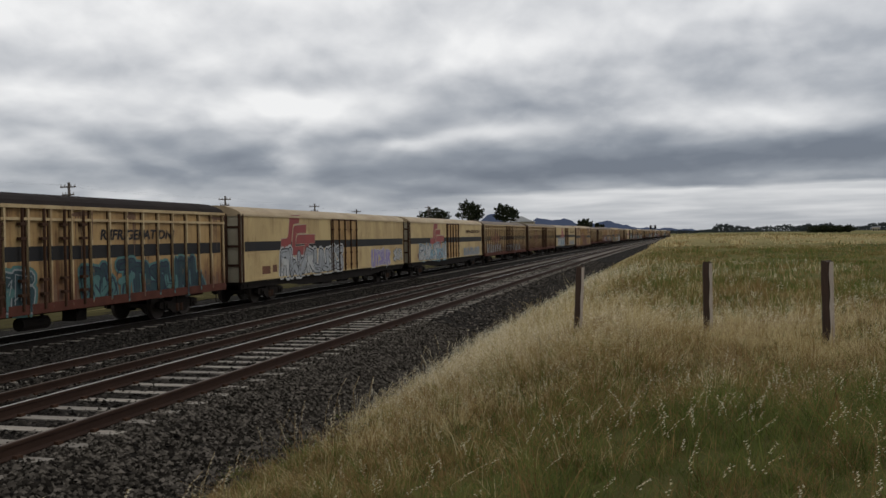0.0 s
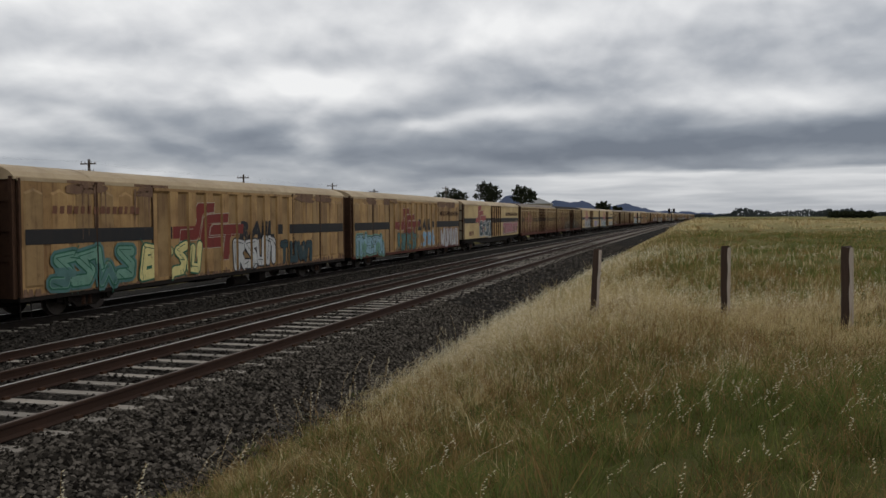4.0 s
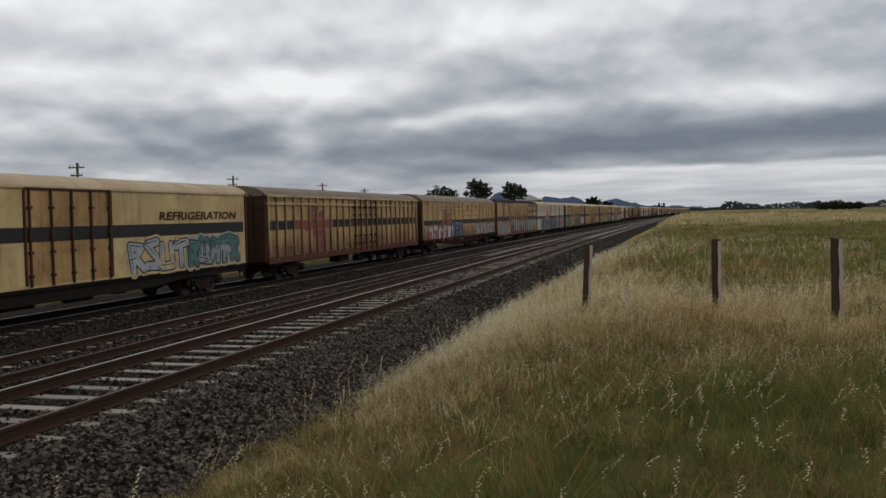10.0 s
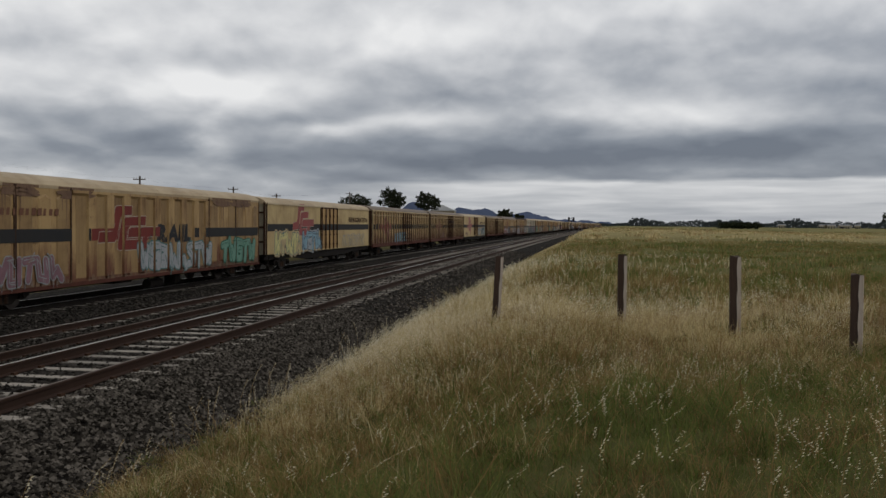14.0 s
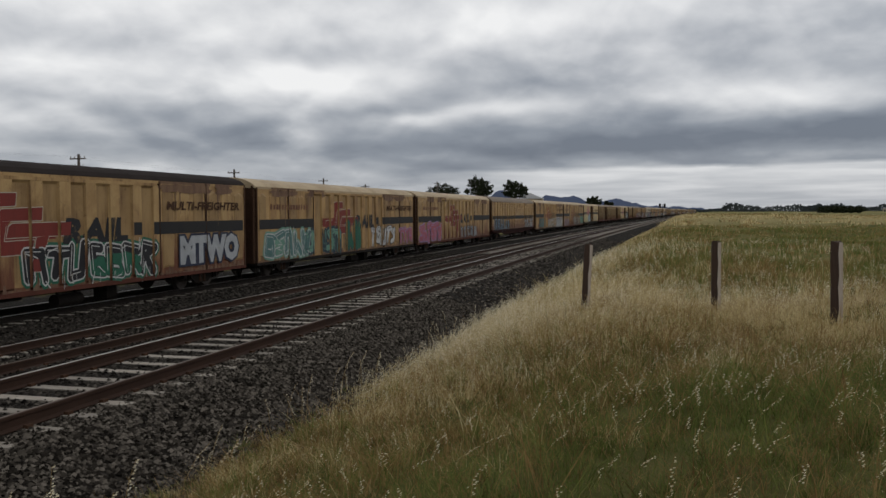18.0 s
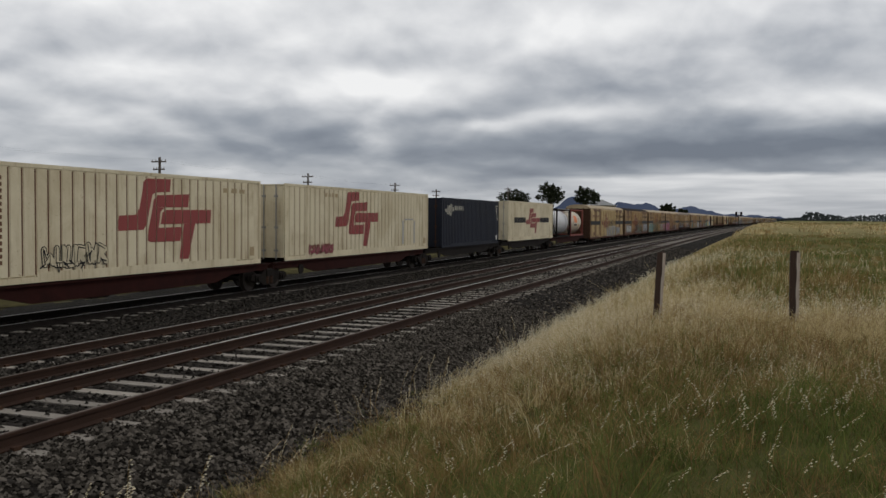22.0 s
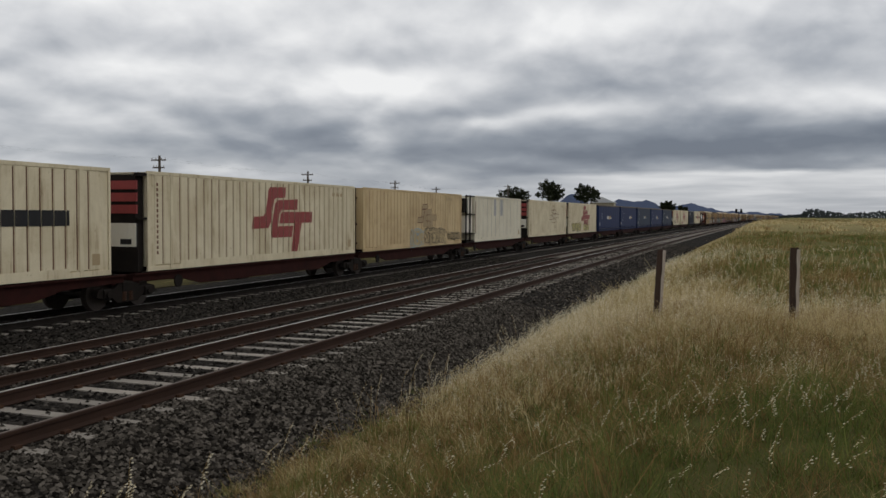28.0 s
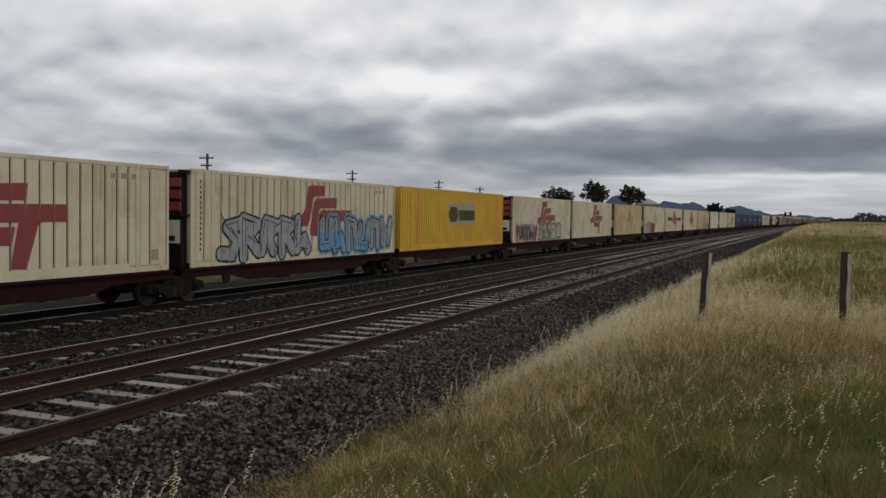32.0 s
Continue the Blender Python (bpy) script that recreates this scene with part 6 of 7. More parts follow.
JOINTS = [-498.3, -513.9, -529.8, -545.0, -561.4, -576.6, -592.2, -607.8, -623.4, -638.5, -654.2, -670.5, -686.3, -701.6, -717.2, -732.8, -748.6, -764.2, -779.5, -795.2, -811.0, -827.2, -842.2, -858.2]
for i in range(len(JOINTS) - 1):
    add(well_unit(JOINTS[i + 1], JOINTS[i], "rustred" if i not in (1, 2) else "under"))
add(tank_container(-505.35, -499.4, "tank_cream", "tank_frame", "cream tank container with an orange emblem in a red frame"))
add(tank_container(-511.4, -505.7, "tank", "under", "white tank container with straps in a dark open frame", True))
C = "corrugated cream container "
add(container(-527.8, -513.2, "box_cream", C + "with a red emblem and black stripe", "door", (0.487, 2.62, 1.9, "red"), True, seed=31))
add(container(-542.3, -530.4, "box_navy", "dark navy corrugated container with a pale emblem", "door", None, seed=32, z0=0.95, z1=3.95, extra=((((0.05, 0.07, 3.1, 3.3, -0.3), (0.08, 0.12, 2.98, 3.5, 0.2), (0.125, 0.15, 2.9, 3.6, 0.1), (0.155, 0.18, 3.15, 3.4, 0), (0.95, 0.97, 2.6, 3.6, -0.5), (0.955, 0.985, 3.55, 3.65, 0)), "cream_dim", "curled pale emblem shapes"), (((0.19, 0.21, 3.22, 3.5, 0), (0.22, 0.245, 3.22, 3.48, 0), (0.255, 0.28, 3.22, 3.48, 0), (0.29, 0.31, 3.22, 3.48, 0), (0.32, 0.335, 3.22, 3.48, 0)), "cream_dim", "brand name as plain bars"))))
add(container(-560.4, -544.6, "box_cream", C + "with a red emblem and scuffed arch", "door", (0.402, 2.75, 2.33, "red"), seed=33, sprays=((0.12, 0.26, 1.25, 1.6, "pink", "brown"),), words=((4, 0.21, 0.29, 3.7, 0.16),),
              extra=((((0.76, 0.772, 1.4, 2.6, 0), (0.86, 0.872, 1.4, 2.6, 0), (0.776, 0.856, 2.62, 2.70, 0)), "greypaint", "rubbed grey arch-shaped scuff"),)))
add(container(-574.5, -562.2, "box_cream", C + "with a large red emblem", "unit", (0.537, 2.74, 2.33, "red"), seed=34, sprays=((0.145, 0.336, 1.45, 1.95, "cream", "black"),), words=((3, 0.80, 0.92, 3.65, 0.16),)))
add(curtain_box(-591.7, -577.3, "curtain_grey", (0.39, 0.61, 2.60, 0.46), 35))
add(curtain_box(-607.4, -592.8, "curtain_blue", (0.42, 0.64, 2.60, 0.46), 36))
add(curtain_box(-622.9, -608.2, "curtain_grey", (0.46, 0.64, 2.60, 0.42), 37))
add(curtain_box(-638.1, -623.8, "curtain_blue", (0.50, 0.68, 2.60, 0.42), 38))
add(curtain_box(-653.6, -638.9, "curtain_blue", (0.36, 0.58, 2.60, 0.42), 39))
add(container(-669.9, -655.3, "box_cream", C + "with a red emblem above black tags", "unit", (0.56, 2.66, 2.33, "red"), seed=40, sprays=((0.10, 0.42, 1.3, 2.0, "yellow", "black"), (0.50, 0.70, 1.3, 1.9, "yellow", "black"))))
add(container(-685.2, -670.9, "box_cream", C + "with the ghost of a removed emblem", "unit", (0.62, 2.75, 1.8, "outline"), seed=41, words=((3, 0.84, 0.90, 3.65, 0.16),)))
add(container(-699.4, -687.6, "box_pale", "flat-panelled pale container with two grey patches and an open cooling end", "set", None, seed=42, ribs=False,
              extra=((((0.38, 0.428, 2.76, 3.9, 0),), "greypaint", "grey patch"), (((0.515, 0.568, 2.76, 3.9, 0),), "greypaint", "grey patch"), (((0.02, 0.03, 1.6, 3.7, 0),), "spray_brown", "column of small stencils"))))
add(container(-716.6, -702.1, "box_tan", "rust-stained tan container with a faded emblem and black tags", "door", (0.572, 2.63, 1.5, "outline"), seed=43, sprays=((0.415, 0.54, 1.1, 1.95, "tan", "sky"), (0.562, 0.79, 1.25, 1.98, "tan", "black"), (0.82, 0.99, 1.35, 1.75, "tan", "black")), words=((5, 0.80, 0.88, 3.75, 0.18),)))
add(container(-732.0, -717.5, "box_cream", C + "with a red emblem and cooling unit", "unit", (0.54, 2.66, 2.33, "red"), seed=44, words=((3, 0.84, 0.92, 3.65, 0.16),)))
add(container(-748.1, -733.6, "box_cream", C + "with a red emblem between black stripes", "door", (0.50, 2.65, 2.1, "red"), True, seed=45))
add(container(-763.1, -749.1, "box_cream", C + "with pale and red graffiti", "unit", (0.508, 2.75, 1.5, "outline"), seed=46, sprays=((0.01, 0.11, 1.3, 1.95, "cream", "brown"), (0.118, 0.315, 1.25, 2.25, "silver", "black", W), (0.32, 0.492, 1.25, 2.1, "red", "ink", "red"))))
add(container(-778.7, -764.6, "box_tan", "faded tan container with the ghost of a removed emblem", "unit", (0.524, 2.65, 1.55, "outline"), seed=47, words=((2, 0.84, 0.88, 3.6, 0.3),)))
add(container(-794.7, -780.1, "box_cream", C + "with a large red emblem", "unit", (0.551, 2.66, 2.33, "red"), seed=48, words=((3, 0.86, 0.92, 3.65, 0.16),)))
add(container(-810.0, -795.4, "box_cream", C + "with a red emblem over dark graffiti", "unit", (0.51, 2.66, 2.33, "red"), seed=49, sprays=((0.05, 0.36, 1.2, 2.15, "ink", W, "red"), (0.40, 0.80, 1.25, 2.2, "cream", "black", "mint"))))
add(container(-826.8, -812.0, "box_yellow", "bright yellow corrugated container with a grey mark", "door", None, seed=50,
              extra=((((0.401, 0.664, 2.26, 3.41, 0),), "cream_dim", "pale grey patch"), (((0.415, 0.478, 2.41, 3.19, 0),), "spray_olive", "dark round mark"), (((0.401, 0.414, 2.6, 3.02, 0),), "spray_olive", ""), (((0.479, 0.492, 2.6, 3.02, 0),), "spray_olive", ""), (((0.499, 0.66, 2.48, 3.03, 0),), "spray_olive", "dark bar in the mark"), (((0.131, 0.143, 1.2, 3.9, 0),), "orange", "orange-red lashing line"), (((0.928, 0.938, 1.2, 3.9, 0),), "orange", "orange-red lashing line"))))
add(container(-841.7, -827.4, "box_cream", C + "with a red emblem and large silver graffiti", "unit", (0.533, 2.66, 2.33, "red"), seed=51, sprays=((0.10, 0.485, 1.25, 2.55, "silver", "black"), (0.535, 0.97, 1.25, 2.55, "silver", "black", "blue")), words=((3, 0.86, 0.93, 3.7, 0.16),)))
add(container(-857.5, -842.7, "box_cream", C + "with a large red emblem", "door", (0.569, 2.66, 2.33, "red"), seed=52, words=((3, 0.84, 0.92, 3.7, 0.16),)))

# vans already far ahead when the view opens
kinds = (r4, w2, m3, r2, l1, m7, r5, f4, m5, m1, r6, l2, m9, m4, w1, m8, r4, m6, g1, m2, m10, r5)
u = 106.0
for k in kinds:
    o = copy_thing(k, Matrix())
    RIDES[o.name] = (u + 11.5, 8.5)
    add(o)
    u += 24.2


# ---- grass, built as joined blades ----
def leafy(name, cols, translucent=0.4, rough=0.8, spec=0.2, clump=1.0):
    """Plant tissue whose colour varies from blade to blade and over the paddock."""
    m = bpy.data.materials.new(name)
    m.use_nodes = True
    nt = m.node_tree
    b = nt.nodes["Principled BSDF"]
    r = nt.nodes.new("ShaderNodeNewGeometry").outputs["Random Per Island"]
    t = nt.nodes.new("ShaderNodeTexCoord").outputs["Object"]
    a = noise_tex(nt, t, 0.55, 3, 0.6)
    c = noise_tex(nt, t, 5.0, 2, 0.5)
    k = mth(nt, "ADD", mth(nt, "ADD", mth(nt, "MULTIPLY", r, 0.42 + 0.5 * (1 - clump)), mth(nt, "MULTIPLY", a, 0.40 * clump)), mth(nt, "MULTIPLY", mth(nt, "SUBTRACT", c, 0.37), 1.1 * clump))
    n = len(cols)
    col = ramp(nt, k, [((i + 0.5) / n, c) for i, c in enumerate(cols)])
    link(nt, col, b.inputs["Base Color"])
    b.inputs["Roughness"].default_value = rough
    b.inputs["Specular IOR Level"].default_value = spec
    tr = nt.nodes.new("ShaderNodeBsdfTranslucent")
    link(nt, col, tr.inputs[0])
    mx = nt.nodes.new("ShaderNodeMixShader")
    mx.inputs[0].default_value = translucent
    link(nt, b.outputs[0], mx.inputs[1])
    link(nt, tr.outputs[0], mx.inputs[2])
    link(nt, mx.outputs[0], nt.nodes["Material Output"].inputs[0])
    return m


M["grass_green"] = leafy("fresh_green_grass", ((0.036, 0.055, 0.010), (0.103, 0.132, 0.028), (0.225, 0.242, 0.070)))
M["grass_olive"] = leafy("brown_seeding_grass", ((0.078, 0.046, 0.016), (0.205, 0.124, 0.047), (0.380, 0.246, 0.104)))
M["grass_gold"] = leafy("dry_golden_grass", ((0.140, 0.085, 0.029), (0.285, 0.188, 0.072), (0.450, 0.328, 0.152)))
M["grass_straw"] = leafy("bleached_straw_grass", ((0.320, 0.232, 0.094), (0.560, 0.450, 0.226), (0.750, 0.650, 0.405)))
M["seed"] = leafy("brown_grass_seed", ((0.085, 0.048, 0.024), (0.240, 0.150, 0.072), (0.420, 0.310, 0.165), (0.720, 0.630, 0.440)))
M["oat"] = leafy("pale_seed_heads", ((0.66, 0.58, 0.40), (0.86, 0.78, 0.58), (0.95, 0.90, 0.74)), 0.3)

rs = np.random.RandomState(11)


def blades(s, l, h, w, lean=1.0):
    """Vertices and faces of bent blades at s, l with heights h and widths w."""
    n = len(s)
    x, y, _ = on_line(s, l)
    z = ground_z(l, s) - 0.02
    a = rs.uniform(0, 2 * np.pi, n)
    d = rs.uniform(0, 2 * np.pi, n)
    bend = rs.uniform(0.05, lean, n) * h
    wx, wy = np.cos(a) * w / 2, np.sin(a) * w / 2
    bx, by = np.cos(d) * bend, np.sin(d) * bend
    co = np.empty((n, 5, 3))
    co[:, 0] = np.stack([x - wx, y - wy, z], -1)
    co[:, 1] = np.stack([x + wx, y + wy, z], -1)
    co[:, 2] = np.stack([x + wx * 0.8 + bx * 0.3, y + wy * 0.8 + by * 0.3, z + h * 0.6], -1)
    co[:, 3] = np.stack([x - wx * 0.8 + bx * 0.3, y - wy * 0.8 + by * 0.3, z + h * 0.6], -1)
    co[:, 4] = np.stack([x + bx, y + by, z + h], -1)
    return co


def blade_object(name, co, mat, label):
    n = len(co)
    me = bpy.data.meshes.new(name)
    me.vertices.add(n * 5)
    me.vertices.foreach_set("co", co.astype(np.float32).ravel())
    base = np.arange(n)[:, None] * 5
    loops = np.concatenate([base + 0, base + 1, base + 2, base + 3, base + 3, base + 2, base + 4], 1).ravel()
    me.loops.add(n * 7)
    me.loops.foreach_set("vertex_index", loops.astype(np.int32))
    me.polygons.add(n * 2)
    st = (np.arange(n)[:, None] * 7 + np.array([0, 4])).ravel()
    me.polygons.foreach_set("loop_start", st.astype(np.int32))
    me.update()
    me.validate()
    me.materials.append(M[mat])
    return tagged(new(name, me), label, "grass", kind="stuff")


def patchy(l, s, seed):
    """Smooth patches of 0 to 1 over the plan."""
    q = np.sin(l * 0.83 + seed) * np.cos(s * 0.57 + seed * 1.7) + 0.6 * np.sin(l * 1.9 - s * 1.3 + seed * 2.3) + 0.4 * np.sin(s * 2.7 + l * 0.4 + seed)
    return 0.5 + 0.25 * q


sets = {"grass_green": [], "grass_olive": [], "grass_gold": [], "grass_straw": []}
for s0, s1, l0, l1, n, wd, h0, h1, lean in ((-1, 8, 13.4, 27, 180000, 0.0046, 0.04, 0.19, 2.0), (3, 22, 13.3, 15.4, 26000, 0.0060, 0.05, 0.20, 1.5), (3.2, 9.5, 13.1, 14.7, 16000, 0.0050, 0.14, 0.46, 1.7), (8, 14, 13.3, 28, 150000, 0.0060, 0.05, 0.18, 1.7), (14, 30, 13.3, 34, 140000, 0.009, 0.06, 0.20, 1.1),
                                            (30, 75, 13.3, 46, 90000, 0.017, 0.07, 0.17, 1.0), (75, 280, 13.4, 110, 60000, 0.06, 0.08, 0.20, 0.8), (-9, -1, 13.6, 30, 26000, 0.009, 0.04, 0.17, 1.4)):
    # most blades stand in tufts that lean outwards and share one colour
    k = n // 34
    ts, tl = rs.uniform(s0, s1, k), rs.uniform(l0, l1, k)
    keep = (tl > 14.5) | (rs.uniform(0, 1, k) < sstep(13.2, 14.5, tl) * (0.35 + 0.65 * patchy(tl, ts, 5.0)))
    ts, tl = ts[keep], tl[keep]
    k = len(ts)
    tall = rs.gamma(1.9, 0.53, k)
    crest = np.exp(-((tl - 15.6) / (2.0 + 0.02 * np.abs(ts))) ** 2) * sstep(7, 15, ts)
    fence = np.exp(-((ts - 15.5) / 3.4) ** 2) * (1 - 0.6 * sstep(19, 24, tl))
    meadow = (1 - sstep(7.0, 10.5, ts + 0.9 * np.sin(tl * 0.8 + 1.0))) * sstep(15.0, 17.2, tl)
    behind = sstep(21, 28, ts) * (1 - sstep(62, 78, ts)) * sstep(15.6, 17.5, tl)
    strip = sstep(66, 84, ts) * (1 - 0.55 * sstep(150, 200, ts))
    dry = np.clip(0.50 + 0.26 * crest * sstep(10, 15, ts) + 0.52 * fence - 0.34 * meadow - 0.24 * behind * (0.6 + 0.8 * patchy(tl * 0.3, ts * 0.2, 3.0)) + 0.34 * strip + (0.62 * (patchy(tl, ts, 1.0) - 0.5) + 0.55 * (patchy(tl * 2.3, ts * 2.1, 4.0) - 0.5)) * (1 - 0.5 * sstep(25, 60, ts)), 0, 1)
    idx = rs.randint(0, k, n)
    spread = (0.05 + 0.004 * np.abs(ts[idx])) * (0.7 + 0.6 * rs.uniform(0, 1, n))
    os_, ol = rs.normal(size=n) * spread, rs.normal(size=n) * spread
    s, l = ts[idx] + os_, tl[idx] + ol
    q = np.where(rs.uniform(0, 1, n) < (0.45 if s1 < 31 else 0.6), rs.uniform(0, 1, n), rs.uniform(0, 1, k)[idx])
    dr = dry[idx]
    g, st, gd = (1 - dr) ** 1.3 * np.where(s > 25, 0.95, 0.86), dr ** 2.6 * 0.76, dr * 0.34
    pick = np.where(q < g, 0, np.where(q < g + st, 3, np.where(q < g + st + gd, 2, 1)))
    h = rs.uniform(h0, h1, n) * (0.45 + 0.75 * tall[idx]) * (1 + 0.45 * crest[idx] * dr) * (0.36 + 0.64 * sstep(13.8, 16.4, l))
    w = wd * rs.uniform(0.5, 1.5, n)
    co = blades(s, l, h, w, lean)
    for i, k_ in enumerate(("grass_green", "grass_olive", "grass_gold", "grass_straw")):
        sets[k_].append(co[pick == i])
for k, lab in (("grass_green", "short fresh green grass of the paddock"), ("grass_olive", "olive and brown grass of the paddock"), ("grass_gold", "dry golden grass along the bank"), ("grass_straw", "bleached straw grass along the bank")):
    blade_object(k, np.concatenate(sets[k]), k, lab)

# tall wild oats, thick along the fence and the edge of the bank; each carries a row of pale spikelets
n = 10000
s = np.where(rs.uniform(0, 1, n) < 0.72, rs.normal(15.0, 3.2, n), rs.uniform(9, 45, n))
l = np.where(rs.uniform(0, 1, n) < 0.45, 14.2 + rs.gamma(2.0, 0.9, n), rs.uniform(14.3, 25, n))
keep = (patchy(l, s, 7.0) + 0.30 * np.exp(-((l - 15.6) / 2.2) ** 2) > 0.52) & (s > 8.5)
s, l = s[keep], l[keep]
n = len(s)
h = rs.uniform(0.16, 0.42, n) * (1 + 0.30 * np.exp(-((l - 15.6) / 1.1) ** 2))
stem = blades(s, l, h, np.clip(0.0004 * s, 0.003, 0.016), 0.45)
blade_object("tall_straw", stem, "grass_straw", "tall bleached grass stems on the bank")
rows = []
for i in range(6):
    q = 0.55 + 0.45 * i / 5
    at = stem[:, 3] * (1 - (q - 0.55) / 0.45) + stem[:, 4] * ((q - 0.55) / 0.45) + rs.normal(size=(n, 3)) * 0.018
    ln = np.clip(0.0012 * s, 0.012, 0.03)[:, None] * rs.uniform(0.6, 1.2, (n, 1))
    d = np.array([0.75, 0.1, 0.45]) + rs.normal(size=(n, 3)) * 0.25
    wv = np.array([-0.4, 0.1, 0.75]) * np.clip(0.00018 * s, 0.0018, 0.005)[:, None]
    rows.append(np.stack([at - wv, at + wv, at + d * ln * 0.6 + wv, at + d * ln * 0.6 - wv, at + d * ln], 1))
blade_object("oat_spikelet", np.concatenate(rows), "oat", "pale wild oat spikelets over the dry bank")


# brown seed flecks that hang in the grass tops
n = 130000
k = 3400
ts, tl = 4.5 + 12.5 * rs.uniform(0, 1, k) ** 0.8, rs.uniform(14.4, 27, k)
idx = rs.randint(0, k, n)
keep = (patchy(tl, ts, 9.0) + 0.25 * np.exp(-((ts - 10.0) / 2.6) ** 2))[idx] > 0.50
idx = idx[keep]
n = len(idx)
s, l = ts[idx] + rs.normal(size=n) * 0.16, tl[idx] + rs.normal(size=n) * 0.16
x, y, _ = on_line(s, l)
c = np.stack([x, y, ground_z(l, s) + rs.uniform(0.07, 0.24, n)], -1)
u_ = rs.normal(size=(n, 3)) * (1, 1, 1.6)
u_ *= (np.clip(0.0014 * s, 0.008, 0.020) * rs.uniform(0.5, 1.1, n) / np.linalg.norm(u_, axis=1))[:, None]
w_ = np.cross(u_, rs.normal(size=(n, 3)))
w_ *= (np.clip(0.00028 * s, 0.0018, 0.004) / np.linalg.norm(w_, axis=1))[:, None]
me = bpy.data.meshes.new("grass_seed")
me.from_pydata(np.stack([c - u_, c + w_, c + u_, c - w_], 1).reshape(-1, 3).tolist(), [], np.arange(4 * n).reshape(-1, 4).tolist())
me.materials.append(M["seed"])
tagged(new("grass_seed", me), "fine brown seed flecks in the grass tops", "grass", kind="stuff")


def wild_oats():
    """Near stems with pale seed heads that all blow to one side."""
    stems, heads = Mesh(), Mesh()
    r = random.Random(5)
    spots = []
    for _ in range(420):
        spots.append((r.uniform(4.0, 10.5), r.uniform(15.2, 25.0), r.uniform(0.18, 0.42)))
    for _ in range(46):
        spots.append((r.uniform(6.0, 20.0), r.uniform(13.3, 14.7), r.uniform(0.35, 0.8)))
    for _ in range(34):
        spots.append((r.gauss(7.6, 0.9), r.gauss(18.4, 0.9), r.uniform(0.25, 0.5)))
    for _ in range(16):
        spots.append((r.gauss(5.3, 0.3), r.gauss(20.0, 0.35), r.uniform(0.35, 0.5)))
    for _ in range(14):
        spots.append((r.gauss(5.65, 0.20), r.gauss(13.5, 0.28), r.uniform(0.55, 0.95)))
    for s, l, h in spots:
        x, y, _ = on_line(s, l)
        z = float(ground_z(np.array(l), np.array(s)))
        p = Vector((float(x), float(y), z))
        near_bed = l < 14.2 and s < 6.6
        lean = Vector((r.gauss(0.22, 0.07) if near_bed else r.gauss(0.12, 0.28), r.gauss(0, 0.06 if near_bed else 0.2), 0)) * h
        pts = [p + lean * (q * q) + Vector((0, 0, h * (q - 0.12 * q * q))) for q in (0, 0.4, 0.75, 1.0)]
        for q0, q1 in zip(pts[:-1], pts[1:]):
            stems.rod(q0, q1, 0.0020, 3)
        k = r.randint(7, 12) * (2 if near_bed else 1)
        for i in range(k):
            q = 0.52 + 0.48 * i / k + r.uniform(-0.015, 0.015)
            c = p + lean * (q * q) + Vector((r.uniform(-0.012, 0.014), r.uniform(-0.01, 0.01), h * (q - 0.12 * q * q)))
            e = c + Vector((r.uniform(-0.004, 0.010), 0, 0))
            g = r.uniform(0.5, 0.85) * (1.7 if near_bed else 1.25 if l < 14.7 else 1.0)
            t = e + Vector((0.024, r.uniform(-0.006, 0.006), 0.013 + r.uniform(-0.008, 0.004))) * g
            w = Vector((-0.0022, 0.0, 0.0042)) * g
            m_ = e * 0.55 + t * 0.45
            heads.poly([e, m_ + w, t, m_ - w])
            heads.poly([e, m_ + Vector((0, 0.004, 0)), t, m_ - Vector((0, 0.004, 0))])
    for nm, ms, mt, lab in (("oat_stem", stems, "grass_gold", "thin dry wild oat stems"), ("oat_seed_head", heads, "oat", "pale wind-blown wild oat seed heads")):
        me = bpy.data.meshes.new(nm)
        me.from_pydata([tuple(v) for v in ms.v], [], ms.f)
        me.materials.append(M[mt])
        tagged(new(nm, me), lab, "grass", kind="stuff")


wild_oats()

# ---- fence posts ----
M["post"] = material("weathered_split_timber", (0.060, 0.034, 0.022), 0.95, dark=(0.014, 0.009, 0.007), scale=6, stretch=(1, 1, 0.1), amount=0.8, bump=0.6, fine=60)
# bleached timber, made paler still by the sunlit side put into it
M["bleached"] = material("sunlit_bleached_timber", (0.50, 0.43, 0.36), 0.95, dark=(0.22, 0.16, 0.12), scale=6, stretch=(1, 1, 0.15), amount=0.8, bump=0.5, fine=60, third=(0.045, 0.026, 0.018))


